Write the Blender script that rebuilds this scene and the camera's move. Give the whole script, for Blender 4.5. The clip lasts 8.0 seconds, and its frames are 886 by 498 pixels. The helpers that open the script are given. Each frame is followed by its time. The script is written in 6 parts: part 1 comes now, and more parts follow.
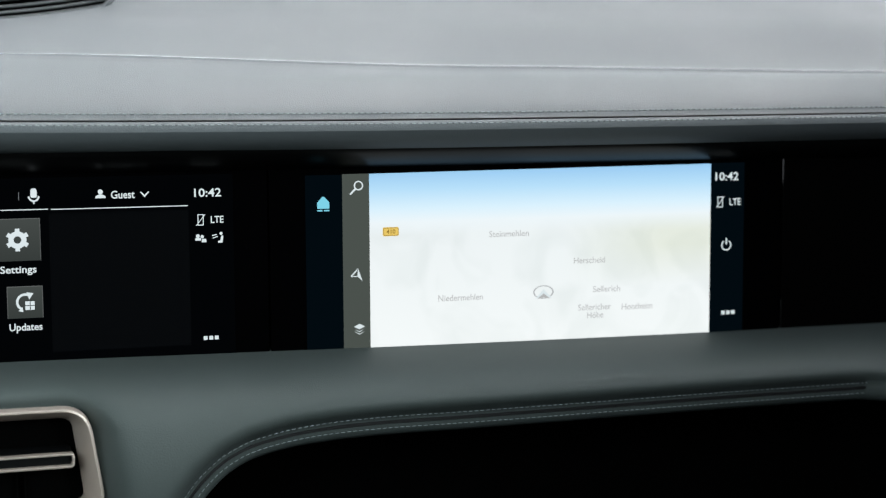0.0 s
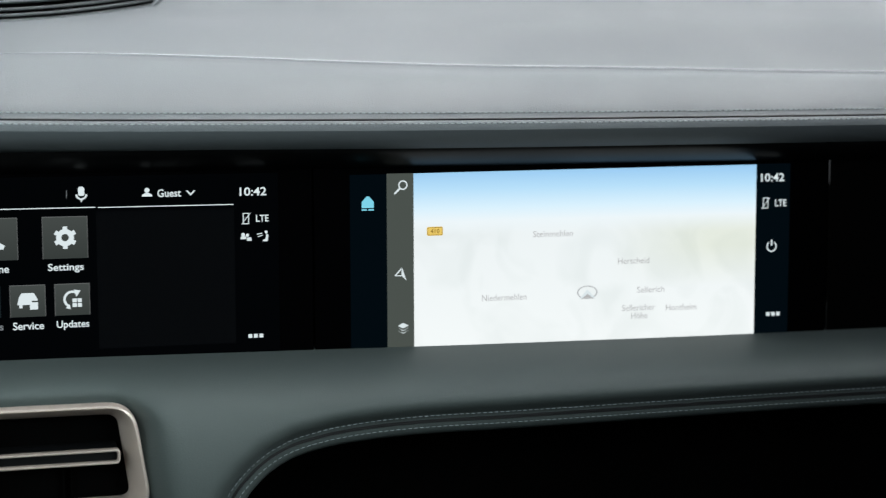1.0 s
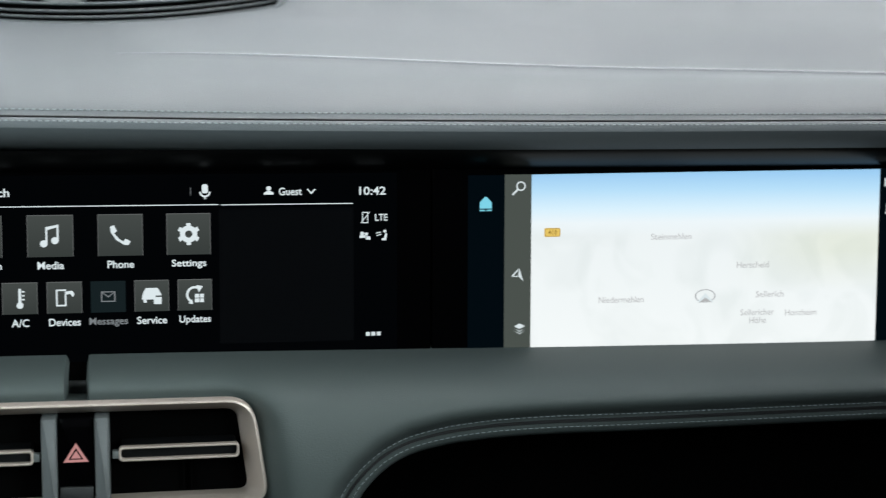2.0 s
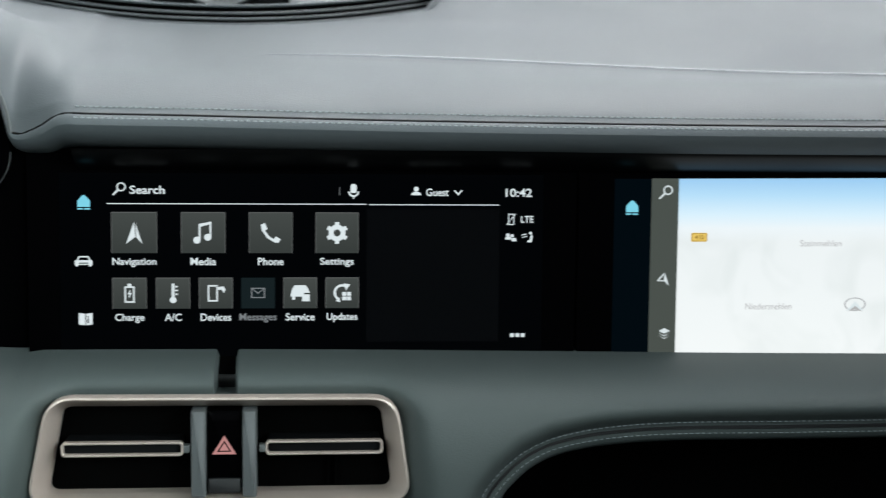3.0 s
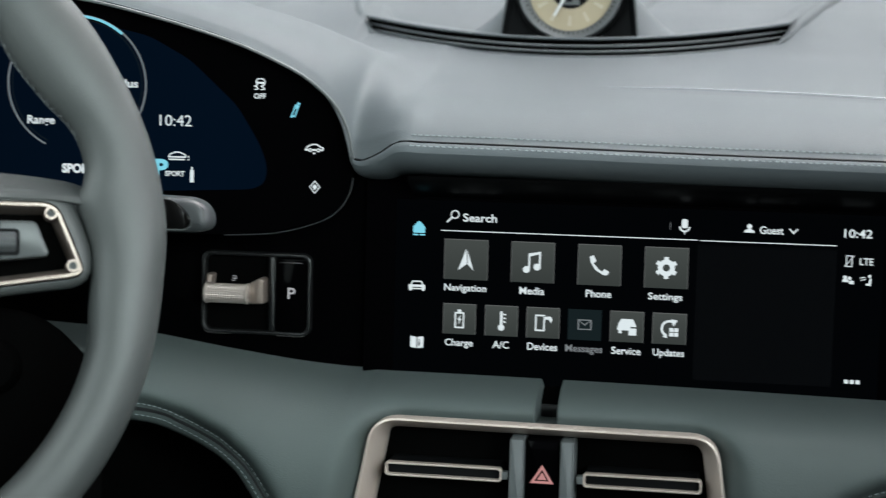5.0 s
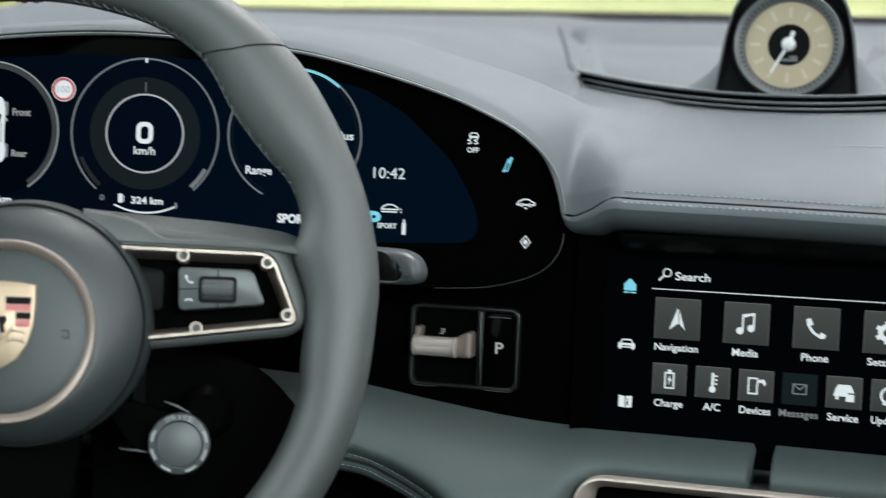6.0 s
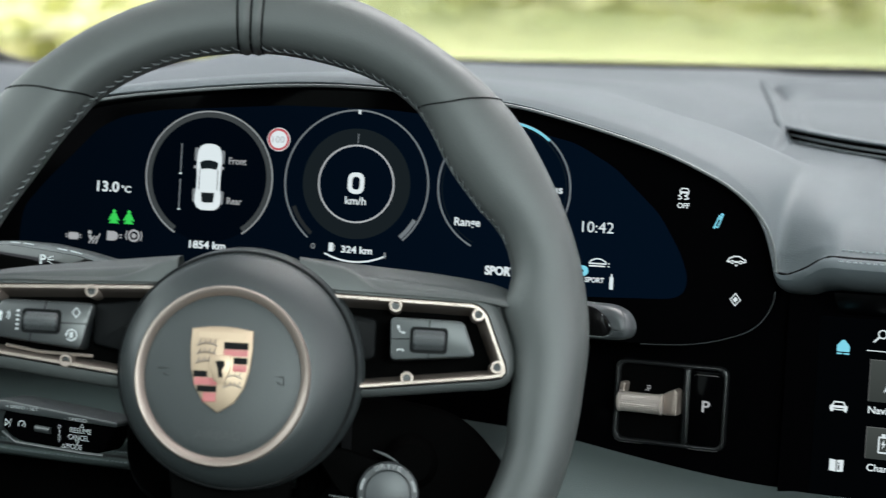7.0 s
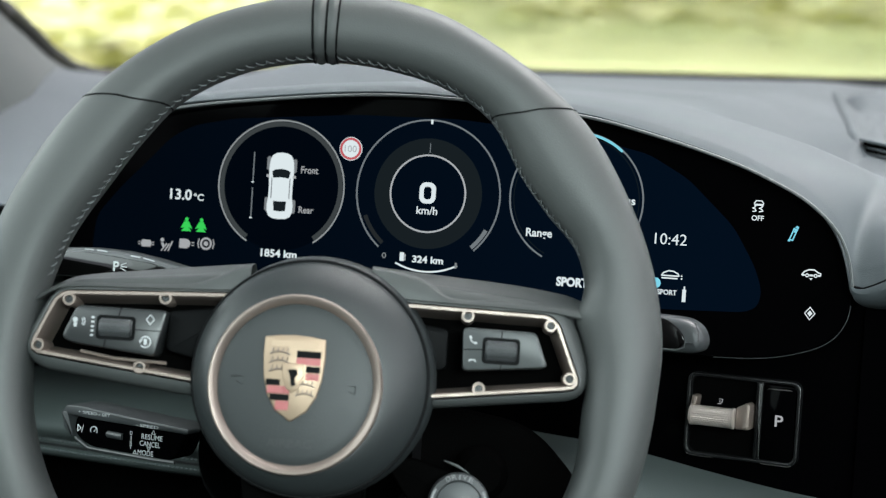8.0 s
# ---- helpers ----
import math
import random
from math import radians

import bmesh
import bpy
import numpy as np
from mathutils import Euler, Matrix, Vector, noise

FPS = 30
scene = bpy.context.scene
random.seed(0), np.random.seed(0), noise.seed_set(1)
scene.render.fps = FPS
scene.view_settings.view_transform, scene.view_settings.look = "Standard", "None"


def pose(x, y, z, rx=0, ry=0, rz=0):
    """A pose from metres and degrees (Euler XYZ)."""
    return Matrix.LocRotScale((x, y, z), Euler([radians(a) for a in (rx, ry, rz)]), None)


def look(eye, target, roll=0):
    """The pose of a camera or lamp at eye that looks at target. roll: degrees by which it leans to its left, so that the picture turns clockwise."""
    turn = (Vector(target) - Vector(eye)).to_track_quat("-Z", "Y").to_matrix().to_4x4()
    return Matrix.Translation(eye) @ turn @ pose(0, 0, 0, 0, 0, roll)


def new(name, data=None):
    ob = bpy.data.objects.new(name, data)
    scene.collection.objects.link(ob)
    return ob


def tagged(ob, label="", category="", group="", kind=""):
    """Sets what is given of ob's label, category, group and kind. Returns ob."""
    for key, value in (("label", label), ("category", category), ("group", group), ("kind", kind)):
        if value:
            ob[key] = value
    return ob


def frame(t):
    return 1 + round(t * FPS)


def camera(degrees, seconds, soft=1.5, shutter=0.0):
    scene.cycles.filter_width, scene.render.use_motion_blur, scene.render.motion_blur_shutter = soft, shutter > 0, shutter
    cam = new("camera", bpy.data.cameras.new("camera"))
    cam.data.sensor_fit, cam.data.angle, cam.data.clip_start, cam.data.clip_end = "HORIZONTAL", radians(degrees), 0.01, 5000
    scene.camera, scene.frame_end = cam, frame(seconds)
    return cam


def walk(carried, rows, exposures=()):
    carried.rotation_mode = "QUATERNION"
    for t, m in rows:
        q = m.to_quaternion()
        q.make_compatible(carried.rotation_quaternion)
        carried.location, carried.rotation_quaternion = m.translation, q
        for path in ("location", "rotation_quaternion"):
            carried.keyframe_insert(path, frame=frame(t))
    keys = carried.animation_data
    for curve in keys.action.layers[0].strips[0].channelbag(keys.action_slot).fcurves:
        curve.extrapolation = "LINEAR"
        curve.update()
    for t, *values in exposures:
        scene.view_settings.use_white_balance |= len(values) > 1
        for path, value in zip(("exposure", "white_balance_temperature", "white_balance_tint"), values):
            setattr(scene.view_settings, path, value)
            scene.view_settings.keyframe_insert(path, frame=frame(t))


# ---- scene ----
# The dash frame: x to the passenger's side, y towards the windscreen, z up along the glass of the
# displays, whose middle is the origin. LEAN sets this frame, tipped back by nine degrees, into the world.
cam = camera(31.3, 8.0, soft=1.2, shutter=0.35)
cam.data.dof.use_dof = True
cam.data.dof.focus_distance = 0.86
cam.data.dof.aperture_fstop = 6.3
LEAN = pose(0, 0, 0.85, -9)
# seconds, eye in the dash frame, yaw to the right, pitch, roll to the right: metres and degrees
TURN = [
    (0.0, (-0.0070, -0.8603, 0.0996), 16.80, -6.12, 0.29),
    (0.5, (-0.0068, -0.8612, 0.0997), 16.29, -6.15, 0.28),
    (1.0, (-0.0060, -0.8624, 0.0997), 15.10, -6.12, 0.17),
    (2.5, (-0.0072, -0.8680, 0.0995), 8.28, -6.04, -0.37),
    (3.0, (-0.0071, -0.8700, 0.0994), 5.51, -6.00, -0.59),
    (3.5, (-0.0092, -0.8708, 0.0997), 2.15, -5.98, -0.78),
    (4.0, (-0.0159, -0.8710, 0.1000), -0.33, -5.77, -1.07),
    (4.2, (-0.0116, -0.8705, 0.0999), -1.71, -5.60, -1.07),
    (5.3, (0.0354, -0.8655, 0.0989), -11.51, -4.65, -1.74),
    (5.5, (0.0327, -0.8645, 0.0989), -13.09, -4.29, -1.86),
    (6.0, (0.0184, -0.8630, 0.0994), -15.88, -3.32, -2.35),
    (6.5, (0.0042, -0.8646, 0.0998), -19.03, -2.26, -2.82),
    (7.0, (-0.0002, -0.8686, 0.1001), -22.21, -1.81, -3.30),
    (7.5, (-0.0068, -0.8703, 0.1003), -23.93, -1.58, -3.65),
    (8.0, (-0.0071, -0.8695, 0.0998), -24.38, -1.58, -3.74),
]


def aim(eye, yaw, pitch, roll):
    a, b = radians(yaw), radians(pitch)
    d = Vector((math.sin(a) * math.cos(b), math.cos(a) * math.cos(b), math.sin(b)))
    return LEAN @ look(eye, Vector(eye) + d, -roll)


walk(cam, [(t, aim(*row)) for t, *row in TURN])

# ---- light ----
world = bpy.data.worlds.new("sky")
scene.world = world
world.use_nodes = True
wn = world.node_tree
sky = wn.nodes.new("ShaderNodeTexSky")
sky.sky_type = "NISHITA"
sky.sun_disc = False
sky.sun_elevation, sky.sun_rotation = radians(62), radians(30)
sky.dust_density = 4.0
cloud = wn.nodes.new("ShaderNodeHueSaturation")  # thin even cloud takes most of the blue away
cloud.inputs["Saturation"].default_value = 0.30
wn.links.new(sky.outputs[0], cloud.inputs["Color"])
wn.links.new(cloud.outputs[0], wn.nodes["Background"].inputs[0])
wn.nodes["Background"].inputs[1].default_value = 0.15
sun = new("sun", bpy.data.lights.new("sun", "SUN"))
sun.data.energy, sun.data.angle, sun.data.color = 0.72, radians(40), (1.0, 0.94, 1.01)
sun.matrix_world = look((0, 0, 6), Vector((0, 0, 6)) - Vector((math.sin(radians(30)) * 0.47, math.cos(radians(30)) * 0.47, 0.88)))
# daylight that comes in through the driver's two side windows
front_window_light = new("front_window_light", bpy.data.lights.new("front_window_light", "AREA"))
front_window_light.data.shape, front_window_light.data.size, front_window_light.data.size_y = "RECTANGLE", 0.50, 0.26
front_window_light.data.energy, front_window_light.data.color = 0.8, (0.88, 1.0, 0.98)
front_window_light.matrix_world = LEAN @ look((-0.82, -0.30, 0.25), (-0.15, -0.10, -0.08))
window_light = new("side_window_light", bpy.data.lights.new("side_window_light", "AREA"))
window_light.data.shape, window_light.data.size, window_light.data.size_y = "RECTANGLE", 1.0, 0.45
window_light.data.energy, window_light.data.color = 0.62, (0.84, 1.0, 0.985)
window_light.data.spread = radians(76)  # narrowed to keep the light off the passenger's lower pad
window_light.matrix_world = LEAN @ look((-0.84, -1.15, 0.42), (-0.40, -0.15, 0.0))
# added fill lamp, out of view, that brightens the wheel from the passenger's side
far_fill_light = new("passenger_fill_light", bpy.data.lights.new("passenger_fill_light", "AREA"))
far_fill_light.data.shape, far_fill_light.data.size, far_fill_light.data.size_y = "RECTANGLE", 0.7, 0.36
far_fill_light.data.energy, far_fill_light.data.color = 0.62, (0.84, 1.0, 0.985)
far_fill_light.data.spread = radians(36)  # narrow cone on the wheel, so the passenger's lower pad stays dark
far_fill_light.matrix_world = LEAN @ look((0.72, -1.75, 0.42), (-0.46, -0.15, 0.0))
# second added fill, unseen, to lighten the pad's neck beside the instruments
near_fill_light = new("passenger_front_fill_light", bpy.data.lights.new("passenger_front_fill_light", "AREA"))
near_fill_light.data.shape, near_fill_light.data.size, near_fill_light.data.size_y = "RECTANGLE", 0.5, 0.3
near_fill_light.data.energy, near_fill_light.data.color = 0.30, (0.94, 0.98, 1.0)
near_fill_light.data.spread = radians(60)
near_fill_light.matrix_world = LEAN @ look((0.78, -0.55, 0.38), (-0.27, 0.0, 0.07))
scene.view_settings.exposure = 1.2
LIT = 0.40  # the displays' own light at this exposure


# ---- helpers of this scene ----
def thing(name, label, category, m=None, group="", kind=""):
    ob = new(name)
    ob.empty_display_size = 0.02
    ob.matrix_world = LEAN @ (m if m is not None else Matrix())
    return tagged(ob, label, category, group, kind)


def part(name, bm, material, parent, label="", smooth=True):
    me = bm
    if isinstance(bm, bmesh.types.BMesh):
        me = bpy.data.meshes.new(name)
        bmesh.ops.recalc_face_normals(bm, faces=bm.faces)
        bm.to_mesh(me)
        bm.free()
    if smooth:
        me.polygons.foreach_set("use_smooth", [True] * len(me.polygons))
        me.set_sharp_from_angle(angle=radians(38))
    me.materials.clear()
    me.materials.append(material)
    ob = new(name, me)
    ob.parent = parent
    return tagged(ob, label)


def solo(name, bm, material, label, category, m=None, group="", kind="", smooth=True):
    """A thing that is a single mesh."""
    ob = part(name, bm, material, None, "", smooth)
    ob.matrix_world = LEAN @ (m if m is not None else Matrix())
    return tagged(ob, label, category, group, kind)


def rows_mesh(rows, closed=False, bm=None, ring=False):
    """A sheet through rows of points of equal length; ring joins the last row to the first, closed each row's ends."""
    bm = bm or bmesh.new()
    vs = [[bm.verts.new(p) for p in row] for row in rows]
    n = len(vs)
    for i in range(n if ring else n - 1):
        a, b = vs[i], vs[(i + 1) % n]
        m = len(a)
        for j in range(m if closed else m - 1):
            k = (j + 1) % m
            bm.faces.new((a[j], b[j], b[k], a[k]))
    return bm


def tube(path, r, sides=8, bm=None, ring=False, flat=1.0, cap=True):
    """A tube along points; r is a number or one for each point."""
    bm = bm or bmesh.new()
    pts = [Vector(p) for p in path]
    n = len(pts)
    rs = r if isinstance(r, (list, tuple)) else [r] * n
    rows = []
    for i, p in enumerate(pts):
        a = pts[(i + 1) % n] if ring or i < n - 1 else p
        b = pts[i - 1] if ring or i > 0 else p
        d = (a - b).normalized()
        up = Vector((0, -1, 0)) if abs(d.y) < 0.9 else Vector((0, 0, 1))
        s = d.cross(up).normalized()
        u = s.cross(d)
        rows.append([p + (s * math.cos(k * 2 * math.pi / sides) + u * math.sin(k * 2 * math.pi / sides) * flat) * rs[i] for k in range(sides)])
    rows_mesh(rows, True, bm, ring)
    if cap and not ring:
        bm.verts.ensure_lookup_table()
        base = len(bm.verts) - n * sides
        bm.faces.new([bm.verts[base + k] for k in range(sides)])
        bm.faces.new([bm.verts[len(bm.verts) - sides + k] for k in range(sides)][::-1])
    return bm


def prism(pts, y0, y1, bm=None, bevel=0.0, seg=2):
    """A solid with outline pts in x, z, from depth y0 (front) to y1 (back)."""
    own = bmesh.new()
    f = [own.verts.new((x, y0, z)) for x, z in pts]
    b = [own.verts.new((x, y1, z)) for x, z in pts]
    n = len(pts)
    front = own.faces.new(f)
    own.faces.new(b[::-1])
    for i in range(n):
        own.faces.new((f[i], b[i], b[(i + 1) % n], f[(i + 1) % n]))
    bmesh.ops.recalc_face_normals(own, faces=own.faces)
    if bevel:
        bmesh.ops.bevel(own, geom=list(front.edges), offset=bevel, segments=seg, affect="EDGES", profile=0.5)
    return join(bm, own)


def join(bm, own):
    if bm is None:
        return own
    me = bpy.data.meshes.new("joined")
    own.to_mesh(me)
    own.free()
    bm.from_mesh(me)
    bpy.data.meshes.remove(me)
    return bm


def band(outer, inner, y0, y1, bevel=0.0):
    """A frame between two outlines of equal count, from depth y0 to y1."""
    n = len(outer)
    b = bevel
    mid = lambda p, q, k: (p[0] + (q[0] - p[0]) * k, p[1] + (q[1] - p[1]) * k)
    rows = []
    for i in range(n):
        o, q = outer[i], inner[i]
        d = math.hypot(q[0] - o[0], q[1] - o[1]) or 1e-6
        k = b / d
        rows.append([(o[0], y1, o[1]), (o[0], y0 + b, o[1]), (*mid(o, q, k * 0.3)[:1], y0 + b * 0.3, mid(o, q, k * 0.3)[1]), (mid(o, q, k)[0], y0, mid(o, q, k)[1]),
                     (mid(q, o, k)[0], y0, mid(q, o, k)[1]), (mid(q, o, k * 0.3)[0], y0 + b * 0.3, mid(q, o, k * 0.3)[1]), (q[0], y0 + b, q[1]), (q[0], y1, q[1])])
    return rows_mesh(rows, True, None, True)


def rrect(x0, z0, x1, z1, r, seg=5):
    out = []
    for cx, cz, a0 in ((x1 - r, z1 - r, 0), (x0 + r, z1 - r, 90), (x0 + r, z0 + r, 180), (x1 - r, z0 + r, 270)):
        for k in range(seg + 1):
            a = radians(a0 + 90 * k / seg)
            out.append((cx + r * math.cos(a), cz + r * math.sin(a)))
    return out


def rpoly(pts, r, seg=5):
    """Outline with its corners rounded by about r."""
    out = []
    n = len(pts)
    for i in range(n):
        p, a, b = (Vector(q) for q in (pts[i], pts[i - 1], pts[(i + 1) % n]))
        da, db = (a - p), (b - p)
        ra, rb = min(r, da.length * 0.45), min(r, db.length * 0.45)
        s, e = p + da.normalized() * ra, p + db.normalized() * rb
        for k in range(seg + 1):
            t = k / seg
            q = s * (1 - t) ** 2 + p * 2 * t * (1 - t) + e * t * t
            out.append((q.x, q.y))
    return out


def circle(cx, cz, r, n=48, a0=0.0, a1=360.0):
    """Angles clockwise from the top."""
    full = abs(a1 - a0) >= 360
    return [(cx + r * math.sin(radians(a0 + (a1 - a0) * k / (n if full else n - 1))), cz + r * math.cos(radians(a0 + (a1 - a0) * k / (n if full else n - 1)))) for k in range(n)]


def box_(x0, z0, x1, z1):
    return [(x0, z0), (x1, z0), (x1, z1), (x0, z1)]


def smooth(a, b, x):
    t = min(1.0, max(0.0, (x - a) / (b - a)))
    return t * t * (3 - 2 * t)


def curve_at(x, pts):
    """Smooth reading of a table of x, value."""
    if x <= pts[0][0]:
        return pts[0][1]
    for i in range(len(pts) - 1):
        (x0, v0), (x1, v1) = pts[i], pts[i + 1]
        if x <= x1:
            m0 = (v1 - pts[i - 1][1]) / (x1 - pts[i - 1][0]) if i else (v1 - v0) / (x1 - x0)
            m1 = (pts[i + 2][1] - v0) / (pts[i + 2][0] - x0) if i + 2 < len(pts) else (v1 - v0) / (x1 - x0)
            h = x1 - x0
            t = (x - x0) / h
            return v0 * (1 + 2 * t) * (1 - t) ** 2 + m0 * h * t * (1 - t) ** 2 + v1 * t * t * (3 - 2 * t) + m1 * h * t * t * (t - 1)
    return pts[-1][1]


def steps(a, b, d):
    n = max(1, round((b - a) / d))
    return [a + (b - a) * i / n for i in range(n + 1)]


# ---- materials ----
def material(name, color, rough=0.5, metal=0.0, spec=0.5):
    m = bpy.data.materials.new(name)
    m.use_nodes = True
    b = m.node_tree.nodes["Principled BSDF"]
    b.inputs["Base Color"].default_value = (*color, 1)
    b.inputs["Roughness"].default_value = rough
    b.inputs["Metallic"].default_value = metal
    b.inputs["Specular IOR Level"].default_value = spec
    return m


def node(m, kind, **values):
    n = m.node_tree.nodes.new(kind)
    for k, v in values.items():
        n.inputs[k.replace("_", " ")].default_value = v
    return n


def grained(name, color, rough, grain=900.0, bump=0.15, dist=0.0004, blotch=9.0, vary=0.12, metal=0.0, spec=0.5, cells=False, spots=0.0):
    """Colour with broad blotches and fine grain, roughness and relief that follow the grain."""
    m = material(name, color, rough, metal, spec)
    t = m.node_tree
    b = t.nodes["Principled BSDF"]
    co = t.nodes.new("ShaderNodeTexCoord")
    big = node(m, "ShaderNodeTexNoise", Scale=blotch, Detail=4.0)
    fine = t.nodes.new("ShaderNodeTexVoronoi") if cells else t.nodes.new("ShaderNodeTexNoise")
    fine.inputs["Scale"].default_value = grain
    for n in (big, fine):
        t.links.new(co.outputs["Object"], n.inputs["Vector"])
    mix = t.nodes.new("ShaderNodeMix")
    mix.data_type = "RGBA"
    mix.inputs[6].default_value = (*[c * (1 - vary) for c in color], 1)
    mix.inputs[7].default_value = (*[min(1, c * (1 + vary)) for c in color], 1)
    t.links.new(big.outputs[0], mix.inputs[0])
    t.links.new(mix.outputs[2], b.inputs["Base Color"])
    rr = node(m, "ShaderNodeMapRange")
    rr.inputs[1].default_value, rr.inputs[2].default_value = 0.3, 0.7
    rr.inputs[3].default_value, rr.inputs[4].default_value = max(0.02, rough - 0.07), min(1, rough + 0.07)
    t.links.new(big.outputs[0], rr.inputs[0])
    t.links.new(rr.outputs[0], b.inputs["Roughness"])
    bp = node(m, "ShaderNodeBump", Strength=bump, Distance=dist)
    t.links.new(fine.outputs[0], bp.inputs["Height"])
    t.links.new(bp.outputs[0], b.inputs["Normal"])
    return m


def glowing(name, color, strength=1.0):
    m = bpy.data.materials.new(name)
    m.use_nodes = True
    t = m.node_tree
    t.nodes.remove(t.nodes["Principled BSDF"])
    e = t.nodes.new("ShaderNodeEmission")
    e.inputs[0].default_value, e.inputs[1].default_value = (*color, 1), strength * LIT
    t.links.new(e.outputs[0], t.nodes["Material Output"].inputs[0])
    return m


# copy of the grey leather, darkened and greened for the lower pad's weaker light
LOWER_LEATHER = grained("dimmed_grey_leather", (0.080, 0.099, 0.097), 0.58, 1400, 0.25, 0.0003, 6.0, 0.07, spec=0.25, cells=True)
LEATHER = grained("grey_leather", (0.091, 0.106, 0.113), 0.58, 1400, 0.25, 0.0003, 6.0, 0.07, spec=0.25, cells=True)
RIM_LEATHER = grained("rim_leather", (0.060, 0.066, 0.065), 0.46, 1600, 0.2, 0.0003, 14.0, 0.1, cells=True)
HUB_LEATHER = grained("hub_leather", (0.023, 0.028, 0.029), 0.44, 1600, 0.2, 0.0003, 14.0, 0.1, cells=True)
PLASTIC = grained("dark_plastic", (0.035, 0.039, 0.041), 0.42, 2200, 0.12, 0.0002, 12.0, 0.1)
# one switch plastic twice: darker for the shaded left pod, lighter for the lit right
POD_SHADED = grained("switch_grey_shaded", (0.026, 0.029, 0.030), 0.36, 2400, 0.08, 0.0002, 12.0, 0.08)
POD_LIT = grained("switch_grey_lit", (0.062, 0.069, 0.070), 0.35, 2400, 0.08, 0.0002, 12.0, 0.08)
GREY_PLASTIC = grained("grey_plastic", (0.11, 0.12, 0.12), 0.36, 2400, 0.1, 0.0002, 12.0, 0.08)
BLACK = grained("black_plastic", (0.005, 0.0055, 0.006), 0.5, 1500, 0.1, 0.0002, 12.0, 0.1, spec=0.06)
# the shade under the pad's lip is put into this near-black base
SOFFIT_M = grained("shaded_soffit", (0.0015, 0.0016, 0.0018), 0.34, 1500, 0.1, 0.0002, 12.0, 0.1, spec=0.12)
DIVIDER_M = grained("divider_grey", (0.115, 0.127, 0.130), 0.45, 2400, 0.1, 0.0002, 12.0, 0.08)
# lightless black: puts deep shade into the colour of gaps, recesses and the underside
VOID = grained("shade_black", (0.002, 0.002, 0.002), 0.9, 900, 0.2, 0.0004, 8.0, 0.2, spec=0.0)
SATIN = grained("satin_black", (0.012, 0.013, 0.014), 0.45, 1800, 0.05, 0.0001, 10.0, 0.1)
LACQUER = grained("selector_black", (0.006, 0.0065, 0.007), 0.34, 1800, 0.05, 0.0001, 10.0, 0.1)
GLOSS = material("black_glass", (0.0008, 0.0008, 0.001), 0.07, 0.0, 0.02)
MIRROR_GLOSS = material("black_lacquer", (0.002, 0.002, 0.002), 0.05, 0.0, 0.5)
# bronze lightened for the light on the outlet's face; the wheel's copy is darker
BRONZE = grained("satin_bronze", (0.57, 0.485, 0.43), 0.40, 3000, 0.08, 0.0001, 30.0, 0.05, metal=0.35)
WHEEL_BRONZE = grained("dark_satin_bronze", (0.29, 0.238, 0.208), 0.40, 3000, 0.08, 0.0001, 30.0, 0.05, metal=0.6)
ROLLER_METAL = grained("pale_satin_metal", (0.50, 0.44, 0.40), 0.38, 3000, 0.08, 0.0001, 30.0, 0.05, metal=0.45)
SEAM_THREAD = grained("dark_thread", (0.17, 0.185, 0.19), 0.7, 4000, 0.2, 0.0001, 60, 0.15)
SPOKE_GREY = grained("stalk_grey", (0.085, 0.092, 0.095), 0.45, 2200, 0.1, 0.0002, 12.0, 0.08)
STALK_DARK = grained("dark_stalk", (0.048, 0.053, 0.056), 0.42, 2200, 0.1, 0.0002, 12.0, 0.08)
CHROME = material("bright_metal", (0.75, 0.74, 0.72), 0.2, 1.0)
PERFORATED = grained("perforated_grey", (0.078, 0.090, 0.095), 0.6, 1100, 0.5, 0.0006, 6.0, 0.06, spec=0.2, cells=True)
THREAD = grained("grey_thread", (0.30, 0.345, 0.355), 0.75, 4000, 0.2, 0.0001, 60, 0.15)
WHITE = glowing("lit_white", (0.82, 0.92, 0.95), 0.95)
SOFTWHITE = glowing("lit_soft_white", (0.5, 0.52, 0.54), 0.8)
DIM = glowing("lit_grey", (0.30, 0.33, 0.35), 0.7)
CYAN = glowing("lit_cyan", (0.24, 0.74, 0.92), 0.95)
GREEN = glowing("lit_green", (0.05, 0.75, 0.12), 0.9)
NAVY = glowing("lit_navy", (0.0013, 0.0060, 0.0142), 1.0)
co = NAVY.node_tree.nodes.new("ShaderNodeTexCoord")
sep = NAVY.node_tree.nodes.new("ShaderNodeSeparateXYZ")
fade = NAVY.node_tree.nodes.new("ShaderNodeValToRGB")  # the screen deepens to black towards the driver's door
for stop, spot, tint in ((0, 0.10, (0.0007, 0.0028, 0.0064)), (1, 0.42, (0.0011, 0.0052, 0.0130))):
    fade.color_ramp.elements[stop].position, fade.color_ramp.elements[stop].color = spot, (*tint, 1)
shift = NAVY.node_tree.nodes.new("ShaderNodeMath")
shift.inputs[1].default_value = 0.5
NAVY.node_tree.links.new(co.outputs["Object"], sep.inputs[0])
NAVY.node_tree.links.new(sep.outputs[0], shift.inputs[0])
NAVY.node_tree.links.new(shift.outputs[0], fade.inputs[0])
NAVY.node_tree.links.new(fade.outputs[0], NAVY.node_tree.nodes["Emission"].inputs[0])
INK = glowing("lit_ink", (0.0009, 0.0013, 0.0018), 1.0)

# ---- the instrument panel's frame: turned towards the driver ----
CLUSTER = pose(-0.16, 0, 0, 0, 0, 12)
